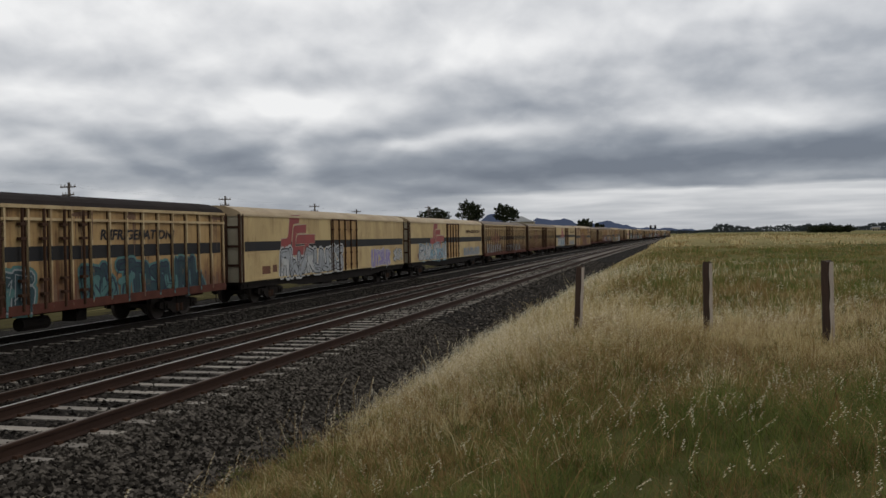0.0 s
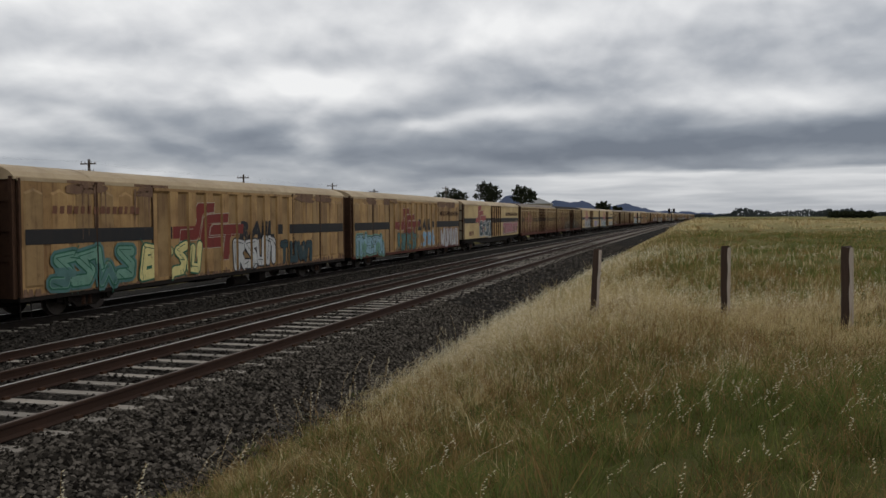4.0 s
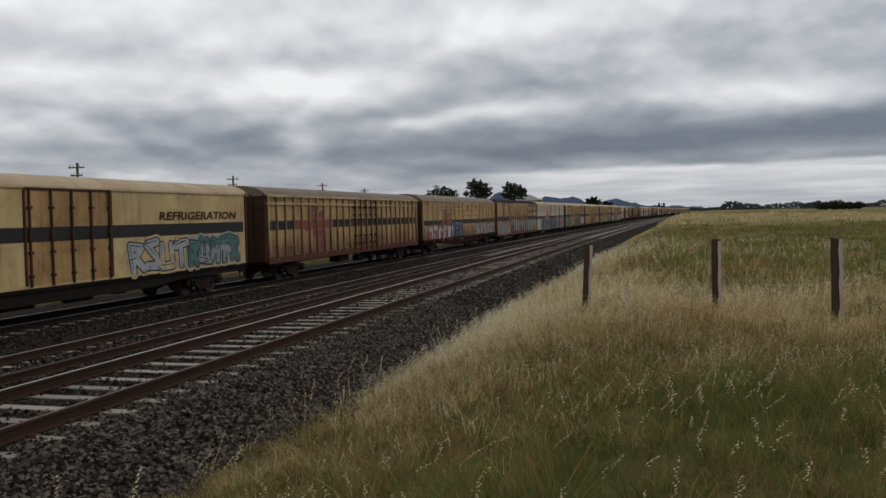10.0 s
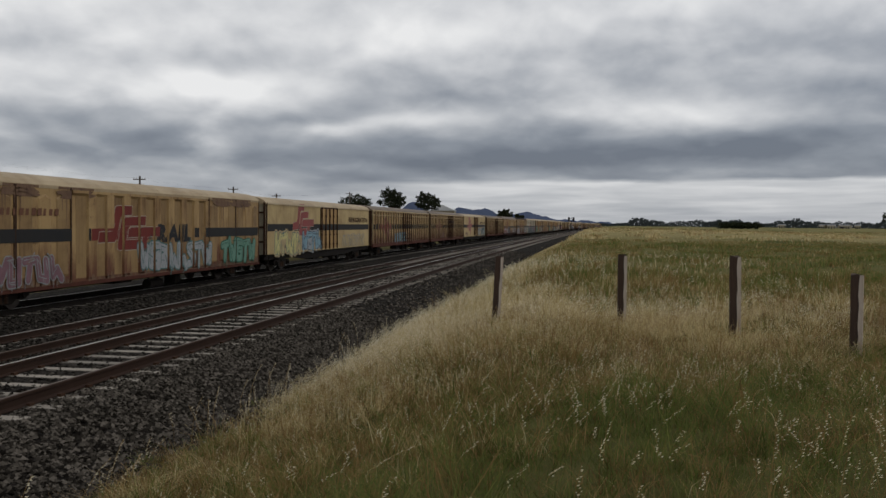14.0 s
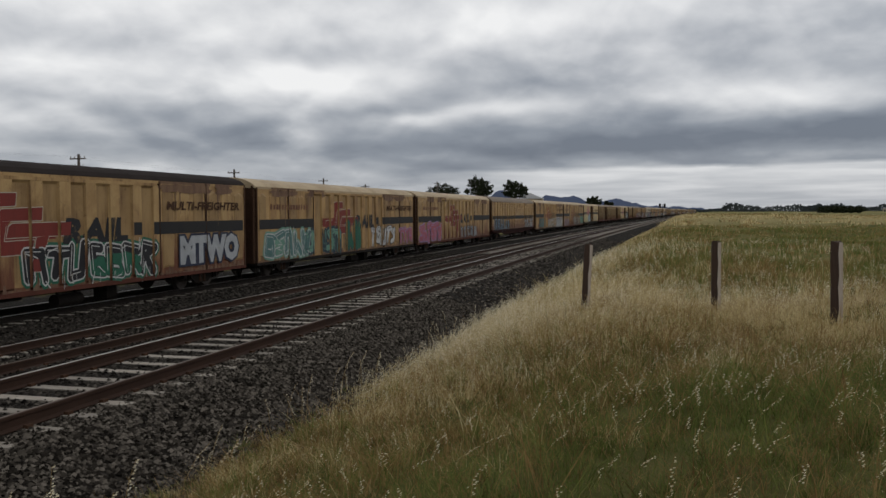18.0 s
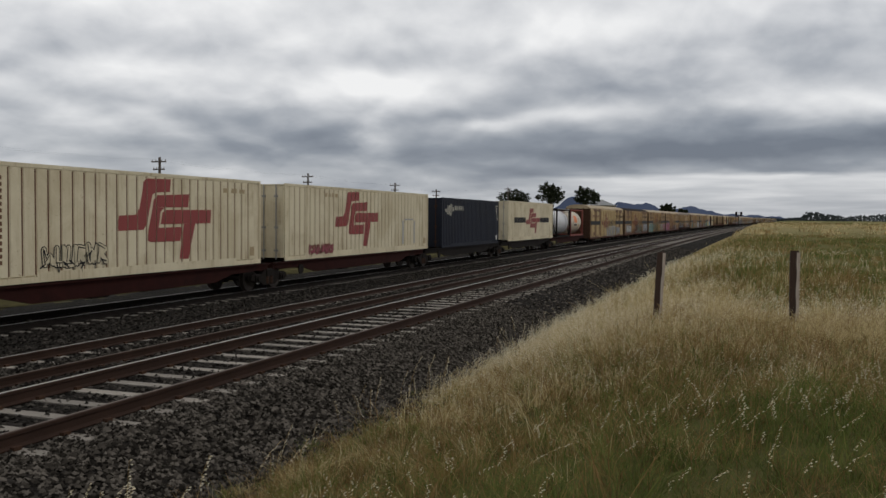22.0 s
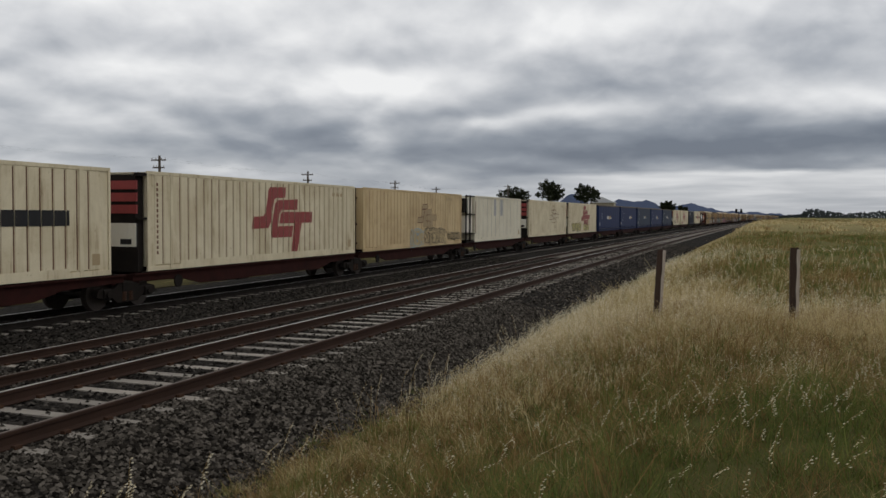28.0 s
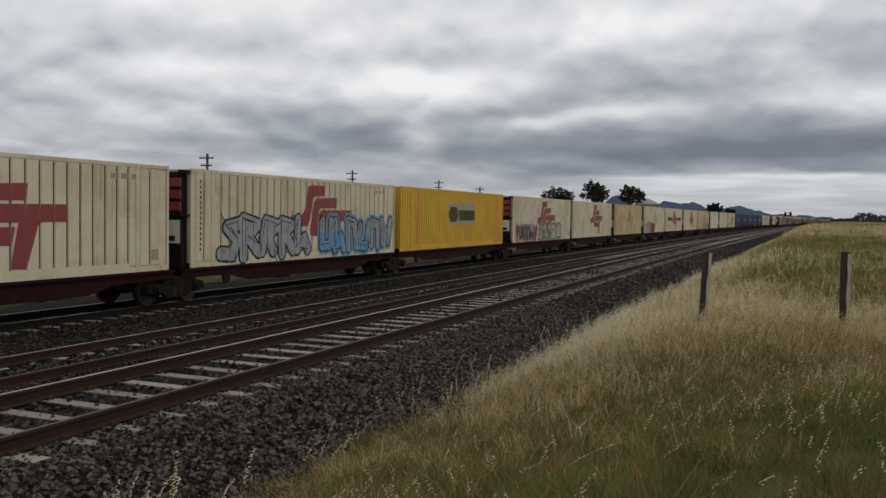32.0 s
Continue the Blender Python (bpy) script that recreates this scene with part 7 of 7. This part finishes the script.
def fence_post(az_, d, top, w, lean, label, seed):
    r = random.Random(seed)
    th = thing("fence_post", label, "fence post", "old fence posts in the grass")
    x, y = d * math.sin(radians(az_)), d * math.cos(radians(az_))
    th.location = (x, y, 0.95)
    th.rotation_euler = (radians(r.uniform(-1, 1)), radians(lean), radians(-az_ + r.uniform(-4, 4)))
    m = Mesh()
    h = top - 0.95
    rings = 9
    out = [(-0.5, -0.42), (0.1, -0.5), (0.5, -0.38), (0.52, 0.2), (0.38, 0.5), (-0.2, 0.52), (-0.52, 0.3)]
    k = len(out)
    for i in range(rings + 1):
        q = i / rings
        for px, py in out:
            f = w * (1.04 - 0.10 * q) + r.uniform(-0.006, 0.006)
            m.v.append((px * f + 0.006 * math.sin(q * 5), py * f, h * q + (r.uniform(-0.02, 0.015) if i == rings else 0)))
    for i in range(rings):
        for j in range(k):
            m.f.append((i * k + j, i * k + (j + 1) % k, (i + 1) * k + (j + 1) % k, (i + 1) * k + j))
    m.f.append(tuple(rings * k + j for j in range(k)))
    part("post", m, "post", th)
    # pale strip on the right edge, where light from the right is painted on
    m = Mesh()
    n_ = 8
    for i in range(n_ + 1):
        z = h * (0.06 + 0.93 * i / n_)
        f = w * (1.04 - 0.10 * z / h)
        e = 0.05 * w * math.sin(i * 2.1 + seed)
        m.v += [(0.20 * f + e, -0.60 * f, z), (0.57 * f, -0.47 * f, z), (0.58 * f, 0.25 * f, z)]
    for i in range(n_):
        for j in (0, 1):
            q = i * 3 + j
            m.f.append((q, q + 1, q + 4, q + 3))
    part("bleached_face", m, "bleached", th, "pale grey face, bleached timber with sunlight painted in")
    m = Mesh()
    for z in (h - 0.18, h - 0.45, h - 0.75):
        m.rod((-w * 0.56, -w * 0.2, z), (w * 0.56, -w * 0.2, z + 0.01), 0.006, 6)
    part("wire_stub", m, "rust", th, "rusted wire stubs")
    return th


fence_post(-5.55, 14.0, 2.27, 0.12, 3.2, "leaning split timber fence post in golden grass", 1)
fence_post(2.62, 14.2, 2.31, 0.13, 0.3, "short weathered timber fence post in dry grass", 2)
fence_post(9.58, 13.8, 2.335, 0.155, -0.3, "thick dark timber fence post with pale edge", 3)
fence_post(16.42, 13.2, 2.14, 0.15, 0.2, "low dark timber fence post in the paddock", 4)

# ---- power line beyond the train ----
M["pole"] = material("grey_brown_pole_timber", (0.13, 0.105, 0.085), 0.9, dark=(0.06, 0.048, 0.04), scale=4, stretch=(1, 1, 0.1), amount=0.6, bump=0.3)


def power_pole(x, y, top, arms=2):
    th = thing("power_pole", "tall timber power pole with crossarms beyond the train", "power pole", "power poles of the line")
    th.location = (x, y, -0.6)
    h = top + 0.6
    m = Mesh()
    m.rod((0, 0, 0), (0, 0, h), 0.17, 10, 0.12)
    part("pole", m, "pole", th)
    for i in range(arms):
        z = h - 0.45 - i * 0.75
        e = 0.85 - 0.2 * i
        m = Mesh()
        m.box(-e, e, -0.20, -0.08, z - 0.06, z + 0.06)
        a = part("crossarm", m, "pole", th)
        for q in (-0.9 * e, -0.4 * e, 0.4 * e, 0.9 * e):
            m = Mesh()
            m.rod((q, -0.14, z + 0.06), (q, -0.14, z + 0.24), 0.05, 8, 0.03)
            part("insulator", m, "steel", a)
    return th


POLES = ((-55, 72.3, 8.5), (-55, 103, 8.45), (-55, 133, 8.4), (-55, 153, 8.0), (-55, 204, 10.2), (-55, 42, 8.4))
for x, y, t in POLES[:5]:
    power_pole(x, y, t)
wires = Mesh()
for (x, y, t), (x2, y2, t2) in zip((POLES[5],) + POLES[:4], POLES[:5]):
    for q in (-0.76, 0.76):
        last = None
        for i in range(9):
            k = i / 8
            p = (x + q, y + (y2 - y) * k, t - 0.25 + (t2 - t) * k - 1.2 * k * (1 - k))
            if last:
                wires.rod(last, p, 0.003, 4)
            last = p
me = wires.data("power_wire", "under")
tagged(new("power_wire", me), "thin sagging wires between the power poles", "wire", kind="stuff")

# ---- trees ----
M["leaf"] = leafy("dark_eucalypt_leaves", ((0.010, 0.014, 0.007), (0.020, 0.026, 0.011), (0.036, 0.042, 0.018)), 0.15)
M["bark"] = material("grey_bark", (0.10, 0.08, 0.06), 0.95, dark=(0.05, 0.04, 0.03), scale=4, amount=0.6, bump=0.4)


def tree(az_, d, top, lobes, label, seed, leaf=0.55, n=2600, name="tree"):
    """A tapered trunk with limbs and a loose crown; lobes: (side, height share, radius side, radius up)."""
    r = np.random.RandomState(seed)
    x, y = d * math.sin(radians(az_)), d * math.cos(radians(az_))
    base = -0.8 if az_ < -3 else 1.0
    th = thing(name, label, "tree", "trees behind the line")
    th.location, th.rotation_euler = (x, y, base), (0, 0, -radians(az_))
    h = top - base
    m = Mesh()
    m.rod((0, 0, 0), (0.1, 0, h * 0.4), 0.32, 8, 0.24)
    for a, hz, rx, rz in lobes:
        m.rod((0.1 if a >= 0 else 0.0, 0, h * 0.33), (a * 0.8, 0, h * (hz - rz * 0.3)), 0.17, 6, 0.06)
    part("trunk", m, "bark", th)
    wsum = sum(l_[2] * l_[3] for l_ in lobes)
    pts = []
    for a, hz, rx, rz in lobes:
        k = int(n * rx * rz / wsum)
        v = r.normal(size=(k, 3))
        v /= np.linalg.norm(v, axis=1)[:, None]
        v *= r.uniform(0.35, 1.0, (k, 1)) ** 0.5 * (1 + 0.22 * np.sin(v[:, :1] * 7 + seed) + 0.20 * np.sin(v[:, 2:] * 9 + 2 * seed))
        pts.append(np.stack([a + v[:, 0] * rx, v[:, 1] * rx * 0.9, h * hz + v[:, 2] * rz * h], -1))
    p = np.concatenate(pts)
    k = len(p)
    u_ = r.normal(size=(k, 3))
    u_ /= np.linalg.norm(u_, axis=1)[:, None]
    w_ = np.cross(u_, r.normal(size=(k, 3)))
    w_ /= np.linalg.norm(w_, axis=1)[:, None]
    sz = leaf * r.uniform(0.5, 1.2, (k, 1))
    co = np.stack([p - u_ * sz / 2, p + w_ * sz * 0.3, p + u_ * sz / 2, p - w_ * sz * 0.3], 1).reshape(-1, 3)
    me = bpy.data.meshes.new("crown")
    me.from_pydata(co.tolist(), [], np.arange(4 * k).reshape(-1, 4).tolist())
    me.materials.append(M["leaf"])
    part("crown", me, "leaf", th)
    return th


tree(-14.7, 230, 10.6, ((-1.9, 0.78, 2.1, 0.15), (0.3, 0.83, 2.1, 0.16), (2.2, 0.77, 1.9, 0.14), (0, 0.64, 4.0, 0.19)), "broad low dark tree behind the train", 1, 0.5, 4200)
tree(-12.35, 215, 11.5, ((-0.9, 0.87, 1.7, 0.13), (0.8, 0.82, 1.6, 0.13), (1.9, 0.74, 1.4, 0.12), (0.4, 0.70, 2.2, 0.13), (-2.9, 0.71, 0.7, 0.055)), "tall ragged dark tree behind the train", 2, 0.5, 3800)
tree(-10.0, 215, 10.3, ((-1.2, 0.88, 1.5, 0.12), (0.6, 0.85, 1.5, 0.11), (1.9, 0.78, 1.3, 0.11), (0, 0.72, 2.5, 0.11), (-2.3, 0.74, 0.8, 0.06)), "spreading dark tree beside a pale shed", 3, 0.5, 3800)
tree(-4.9, 620, 13.6, ((-3, 0.7, 3.0, 0.22), (2.5, 0.66, 3.0, 0.2), (0, 0.76, 3, 0.22)), "distant dark tree clump under the hills", 4, 1.3, 2200)
tree(-4.0, 640, 11.2, ((-1.5, 0.7, 2.0, 0.25), (2, 0.66, 2.0, 0.22)), "distant dark tree clump under the hills", 5, 1.2, 1500)
tree(18.1, 420, 9.5, ((-1, 0.72, 2.2, 0.25), (1.5, 0.6, 2.2, 0.25)), "lone dark tree on the paddock's edge", 6, 0.7, 1600)
tree(9.8, 520, 5.3, ((-8, 0.5, 4, 0.44), (-4, 0.55, 4, 0.44), (0, 0.5, 4, 0.44), (4, 0.5, 4, 0.44), (8, 0.5, 3.5, 0.42)), "dark hedge clump across the paddock", 7, 1.1, 4500, "shrub_clump")

# woods along the horizon
r_ = np.random.RandomState(21)
pts = []
for a in np.arange(-2.5, 42, 0.14):
    d = 1250 + 250 * math.sin(a * 1.3)
    hh = (7.6 + 1.2 * math.sin(a * 2.1) + 1.0 * math.sin(a * 5.3 + 1) + 0.9 * math.sin(a * 11 + 2)) * (0.5 if a < 3 else 1.0)
    k = 34
    q = r_.uniform(-1, 1, size=(k, 3)) * (2.6, 3.0, 0.5 * hh)
    pts.append(q + (d * math.sin(radians(a)), d * math.cos(radians(a)), 1.4 + hh * 0.5))
p = np.concatenate(pts)
k = len(p)
u_ = r_.normal(size=(k, 3)) * (1, 0.3, 0.8)
u_ /= np.linalg.norm(u_, axis=1)[:, None]
w_ = np.cross(u_, (0, 1, 0))
w_ /= np.linalg.norm(w_, axis=1)[:, None]
sz = r_.uniform(1.8, 3.4, (k, 1))
co = np.stack([p - u_ * sz / 2, p + w_ * sz * 0.35, p + u_ * sz / 2, p - w_ * sz * 0.35], 1).reshape(-1, 3)
me = bpy.data.meshes.new("far_woods")
me.from_pydata(co.tolist(), [], np.arange(4 * k).reshape(-1, 4).tolist())
# far leaves with blue-grey distance haze mixed into the colour
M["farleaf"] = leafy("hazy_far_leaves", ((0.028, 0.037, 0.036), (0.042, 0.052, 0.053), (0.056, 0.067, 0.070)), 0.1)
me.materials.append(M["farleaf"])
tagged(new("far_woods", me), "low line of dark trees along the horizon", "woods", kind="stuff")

# hills far behind, the blue of distance haze put into their colour
M["hill"] = material("haze_blue_hill_scrub", (0.075, 0.095, 0.150), 1.0, dark=(0.055, 0.070, 0.115), scale=0.004, amount=0.6, bump=0.0, fine=0.03, spec=0.0)
m = Mesh()
azs = np.arange(-17, 6.01, 0.25)
for j, dd in enumerate((4100, 4250, 4400)):
    for a in azs:
        e = 0.98 * math.exp(-((a + 6.4) / 1.15) ** 2) + 0.95 * math.exp(-((a + 8.0) / 0.75) ** 2) + 0.70 * math.exp(-((a + 3.7) / 1.5) ** 2) + 1.40 * math.exp(-((a + 10.9) / 1.3) ** 2) + 0.30 * math.exp(-((a + 0.5) / 3.0) ** 2) + 0.04 * math.sin(a * 5) + 0.03 * math.sin(a * 11 + 1)
        z = (0.0, dd * math.tan(radians(max(e, 0.02))) + 2.5, 0.0)[j]
        m.v.append((dd * math.sin(radians(a)), dd * math.cos(radians(a)), z))
k = len(azs)
for j in range(2):
    for i in range(k - 1):
        m.f.append((j * k + i, j * k + i + 1, (j + 1) * k + i + 1, (j + 1) * k + i))
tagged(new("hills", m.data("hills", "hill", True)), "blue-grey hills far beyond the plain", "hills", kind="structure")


def shed(x, y, w, dpt, wall, ridge, turn, label, roofmat, name="shed"):
    th = thing(name, label, "building")
    th.location, th.rotation_euler = (x, y, 0), (0, 0, turn)
    m = Mesh()
    m.box(-w / 2, w / 2, -dpt / 2, dpt / 2, -1, wall)
    a = part("wall", m, "pale", th)
    m = Mesh()
    m.plate([(-dpt / 2 - 0.4, wall), (0, ridge), (dpt / 2 + 0.4, wall)], -w / 2 - 0.4, w / 2 + 0.4)
    part("roof", m, roofmat, th)
    for i in range(3):
        q = -w / 2 + w * (i + 0.5) / 3
        m = Mesh()
        m.box(q - 0.6, q + 0.6, -dpt / 2 - 0.05, -dpt / 2 - 0.003, wall * 0.35, wall * 0.75)
        part("window" if i != 1 else "door", m, "box_navy", a)


M["roof_far"] = material("dark_tin_roof", (0.16, 0.16, 0.17), 0.6, dark=(0.10, 0.10, 0.11), scale=0.5, amount=0.5, bump=0.0)
M["zinc"] = material("pale_zinc_roof", (0.62, 0.63, 0.64), 0.4, 0.3, dark=(0.50, 0.50, 0.50), scale=0.5, amount=0.4, bump=0.0)
shed(-37.4, 237, 9, 6.4, 6.3, 7.9, 1.5 + 0.16, "pale shed with a light zinc roof behind the train", "zinc")
for a, w in ((12.2, 6), (14.5, 5), (14.95, 7), (15.5, 4), (15.85, 6), (16.4, 5), (19.0, 6), (21.5, 5)):
    shed(880 * math.sin(radians(a)), 880 * math.cos(radians(a)), w, 7, 4.3, 5.2, -radians(a) + 0.3 * math.sin(a * 9), "small white farmhouse on the far edge of the plain", "roof_far", "farmhouse")

# a signal post far along the line
th = thing("signal_post", "slender railway signal post with two dark heads", "railway signal")
x, y, _ = on_line(300, 8.0)
th.location = (float(x), float(y), 0.2)
m = Mesh()
m.rod((0, 0, 0), (0, 0, 5.0), 0.10, 8, 0.08)
m.box(-0.9, 0.9, -0.06, 0.06, 3.7, 3.85)
part("post", m, "under", th)
for q in (-0.75, 0.75):
    m = Mesh()
    m.chamfer_box(q - 0.35, q + 0.35, -0.15, 0.15, 3.85, 5.1, 0.08)
    part("signal_head", m, "under", th)

# ---- loose ballast stones near the camera side ----
rs = np.random.RandomState(4)
PITCH = 0.68


def stones(n, s0, s1, l0, l1, size, name, mat, up=0.0):
    s, l = rs.uniform(s0, s1, n), rs.uniform(l0, l1, n)
    for (c, z, g) in TRACKS:
        for side in (-1, 1):
            ok = np.abs(l - (c + side * (g / 2 + 0.036))) > 0.10
            s, l = s[ok], l[ok]
    keep = (l < 13.3) | (rs.uniform(0, 1, len(l)) < 0.4)
    # the near track's sleepers lie mostly bare
    off = np.abs((s - 0.2 + PITCH / 2) % PITCH - PITCH / 2)
    keep &= ~((np.abs(l - TRACKS[2][0]) < 1.40) & (off < 0.115) & (rs.uniform(0, 1, len(l)) < 0.62))
    s, l = s[keep], l[keep]
    n = len(s)
    x, y, _ = on_line(s, l)
    z = ground_z(l, s) + 0.016 + up
    base = np.array([(1, 0, 0), (-1, 0, 0), (0, 1, 0), (0, -1, 0), (0, 0, 0.8), (0, 0, -0.6)], float)
    sc = size * rs.uniform(0.5, 1.25, (n, 1, 1))
    v = base[None] * sc * rs.uniform(0.55, 1.3, (n, 6, 1))
    a = rs.uniform(0, 6.28, n)
    b = rs.uniform(-0.6, 0.6, n)
    ca, sa, cb, sb = np.cos(a)[:, None], np.sin(a)[:, None], np.cos(b)[:, None], np.sin(b)[:, None]
    vx, vy, vz = v[..., 0], v[..., 1], v[..., 2]
    vx, vz = vx * cb - vz * sb, vx * sb + vz * cb
    vx, vy = vx * ca - vy * sa, vx * sa + vy * ca
    co = np.stack([vx + x[:, None], vy + y[:, None], vz + z[:, None]], -1)
    f = np.array([(0, 2, 4), (2, 1, 4), (1, 3, 4), (3, 0, 4)])
    fa = (np.arange(n)[:, None, None] * 6 + f[None]).reshape(-1, 3)
    me = bpy.data.meshes.new(name)
    me.vertices.add(n * 6)
    me.vertices.foreach_set("co", co.astype(np.float32).ravel())
    me.loops.add(len(fa) * 3)
    me.loops.foreach_set("vertex_index", fa.astype(np.int32).ravel())
    me.polygons.add(len(fa))
    me.polygons.foreach_set("loop_start", np.arange(0, len(fa) * 3, 3, dtype=np.int32))
    me.update()
    me.validate()
    me.materials.append(M[mat])
    tagged(new(name, me), "loose crushed ballast stones beside the tracks", "ballast", kind="stuff")


# darker copy of the basalt, the far stones' shaded sides put into its colour
M["stone_shaded"] = leafy("shaded_basalt", ((0.007, 0.0063, 0.0056), (0.018, 0.0162, 0.0140), (0.035, 0.0312, 0.0266), (0.080, 0.0710, 0.0610)), 0.0, 0.95, 0.0, 0.15)
M["stone"] = leafy("crushed_basalt", ((0.0095, 0.0084, 0.0070), (0.0280, 0.0245, 0.0202), (0.0640, 0.0560, 0.0465), (0.1300, 0.1140, 0.0960)), 0.0, 0.95, 0.0, 0.15)
stones(44000, 3, 24, 11.2, 13.9, 0.040, "ballast_stone", "stone")
stones(24000, 6, 40, 5.0, 11.4, 0.042, "ballast_stone", "stone_shaded")
stones(16000, 24, 80, 8.0, 13.8, 0.055, "ballast_stone", "stone")
stones(26000, 12, 60, -1.9, 5.2, 0.048, "ballast_stone", "stone_shaded")
stones(5000, 3, 24, 13.3, 14.7, 0.036, "ballast_stone", "stone")
stones(9000, 8, 60, 5.15, 6.0, 0.050, "ballast_stone", "stone_shaded", 0.035)
stones(5000, 12, 60, -0.6, 0.5, 0.050, "ballast_stone", "stone_shaded", 0.03)

# ---- sleepers ----
def sleeper_mesh(l, z, gauge):
    m = Mesh()
    hl = 1.30 if gauge < 1.5 else 1.36
    m.prism([(-hl, -0.20), (hl, -0.20), (hl - 0.03, 0.0), (-hl + 0.03, 0.0)], -0.105, 0.105)
    return m.data("sleeper", "concrete")


for tr, (l, z, gauge) in zip(track_obs, TRACKS):
    me = sleeper_mesh(l, z, gauge)
    clip = Mesh()
    for sd in (-1, 1):
        for q in (-0.10, 0.10):
            clip.box(sd * (gauge / 2 + 0.036) + q - 0.03, sd * (gauge / 2 + 0.036) + q + 0.03, -0.05, 0.05, 0.0, 0.04)
    clipd = clip.data("rail_clip", "rust")
    rest = Mesh()
    n0 = int(90 / PITCH)
    for i in range(-6, int(520 / PITCH)):
        s = i * PITCH + 0.2
        x, y, h = on_line(s, l)
        zz_ = z - 0.176 + 0.004 * math.sin(i * 7.3)
        if i < n0:
            o = part("sleeper", me, "", tr)
            o.location, o.rotation_euler = (float(x), float(y), zz_), (0, 0, -float(h) + 0.004 * math.sin(i * 3.1))
            if 3 < s < 24 and l > 4:
                c = part("rail_clip", clipd, "", o)
        else:
            k = len(rest.v)
            ch, sh = math.cos(h), math.sin(h)
            for px, py in ((-1.35, -0.12), (1.35, -0.12), (1.35, 0.12), (-1.35, 0.12)):
                rest.v.append((float(x) + px * ch + py * sh, float(y) - px * sh + py * ch, zz_))
            for px, py in ((-1.37, -0.13), (1.37, -0.13), (1.37, 0.13), (-1.37, 0.13)):
                rest.v.append((float(x) + px * ch + py * sh, float(y) - px * sh + py * ch, zz_ - 0.2))
            rest.f += [(k, k + 1, k + 2, k + 3), (k, k + 4, k + 5, k + 1), (k + 1, k + 5, k + 6, k + 2), (k + 2, k + 6, k + 7, k + 3), (k + 3, k + 7, k + 4, k)]
    o = part("far_sleepers", rest, "concrete", tr)
    tagged(o, "", "", "", "stuff")


# ---- what moves ----
def motions():
    for o in train:
        u, half = RIDES[o.name]
        walk(o, ride(u, half))


motions()
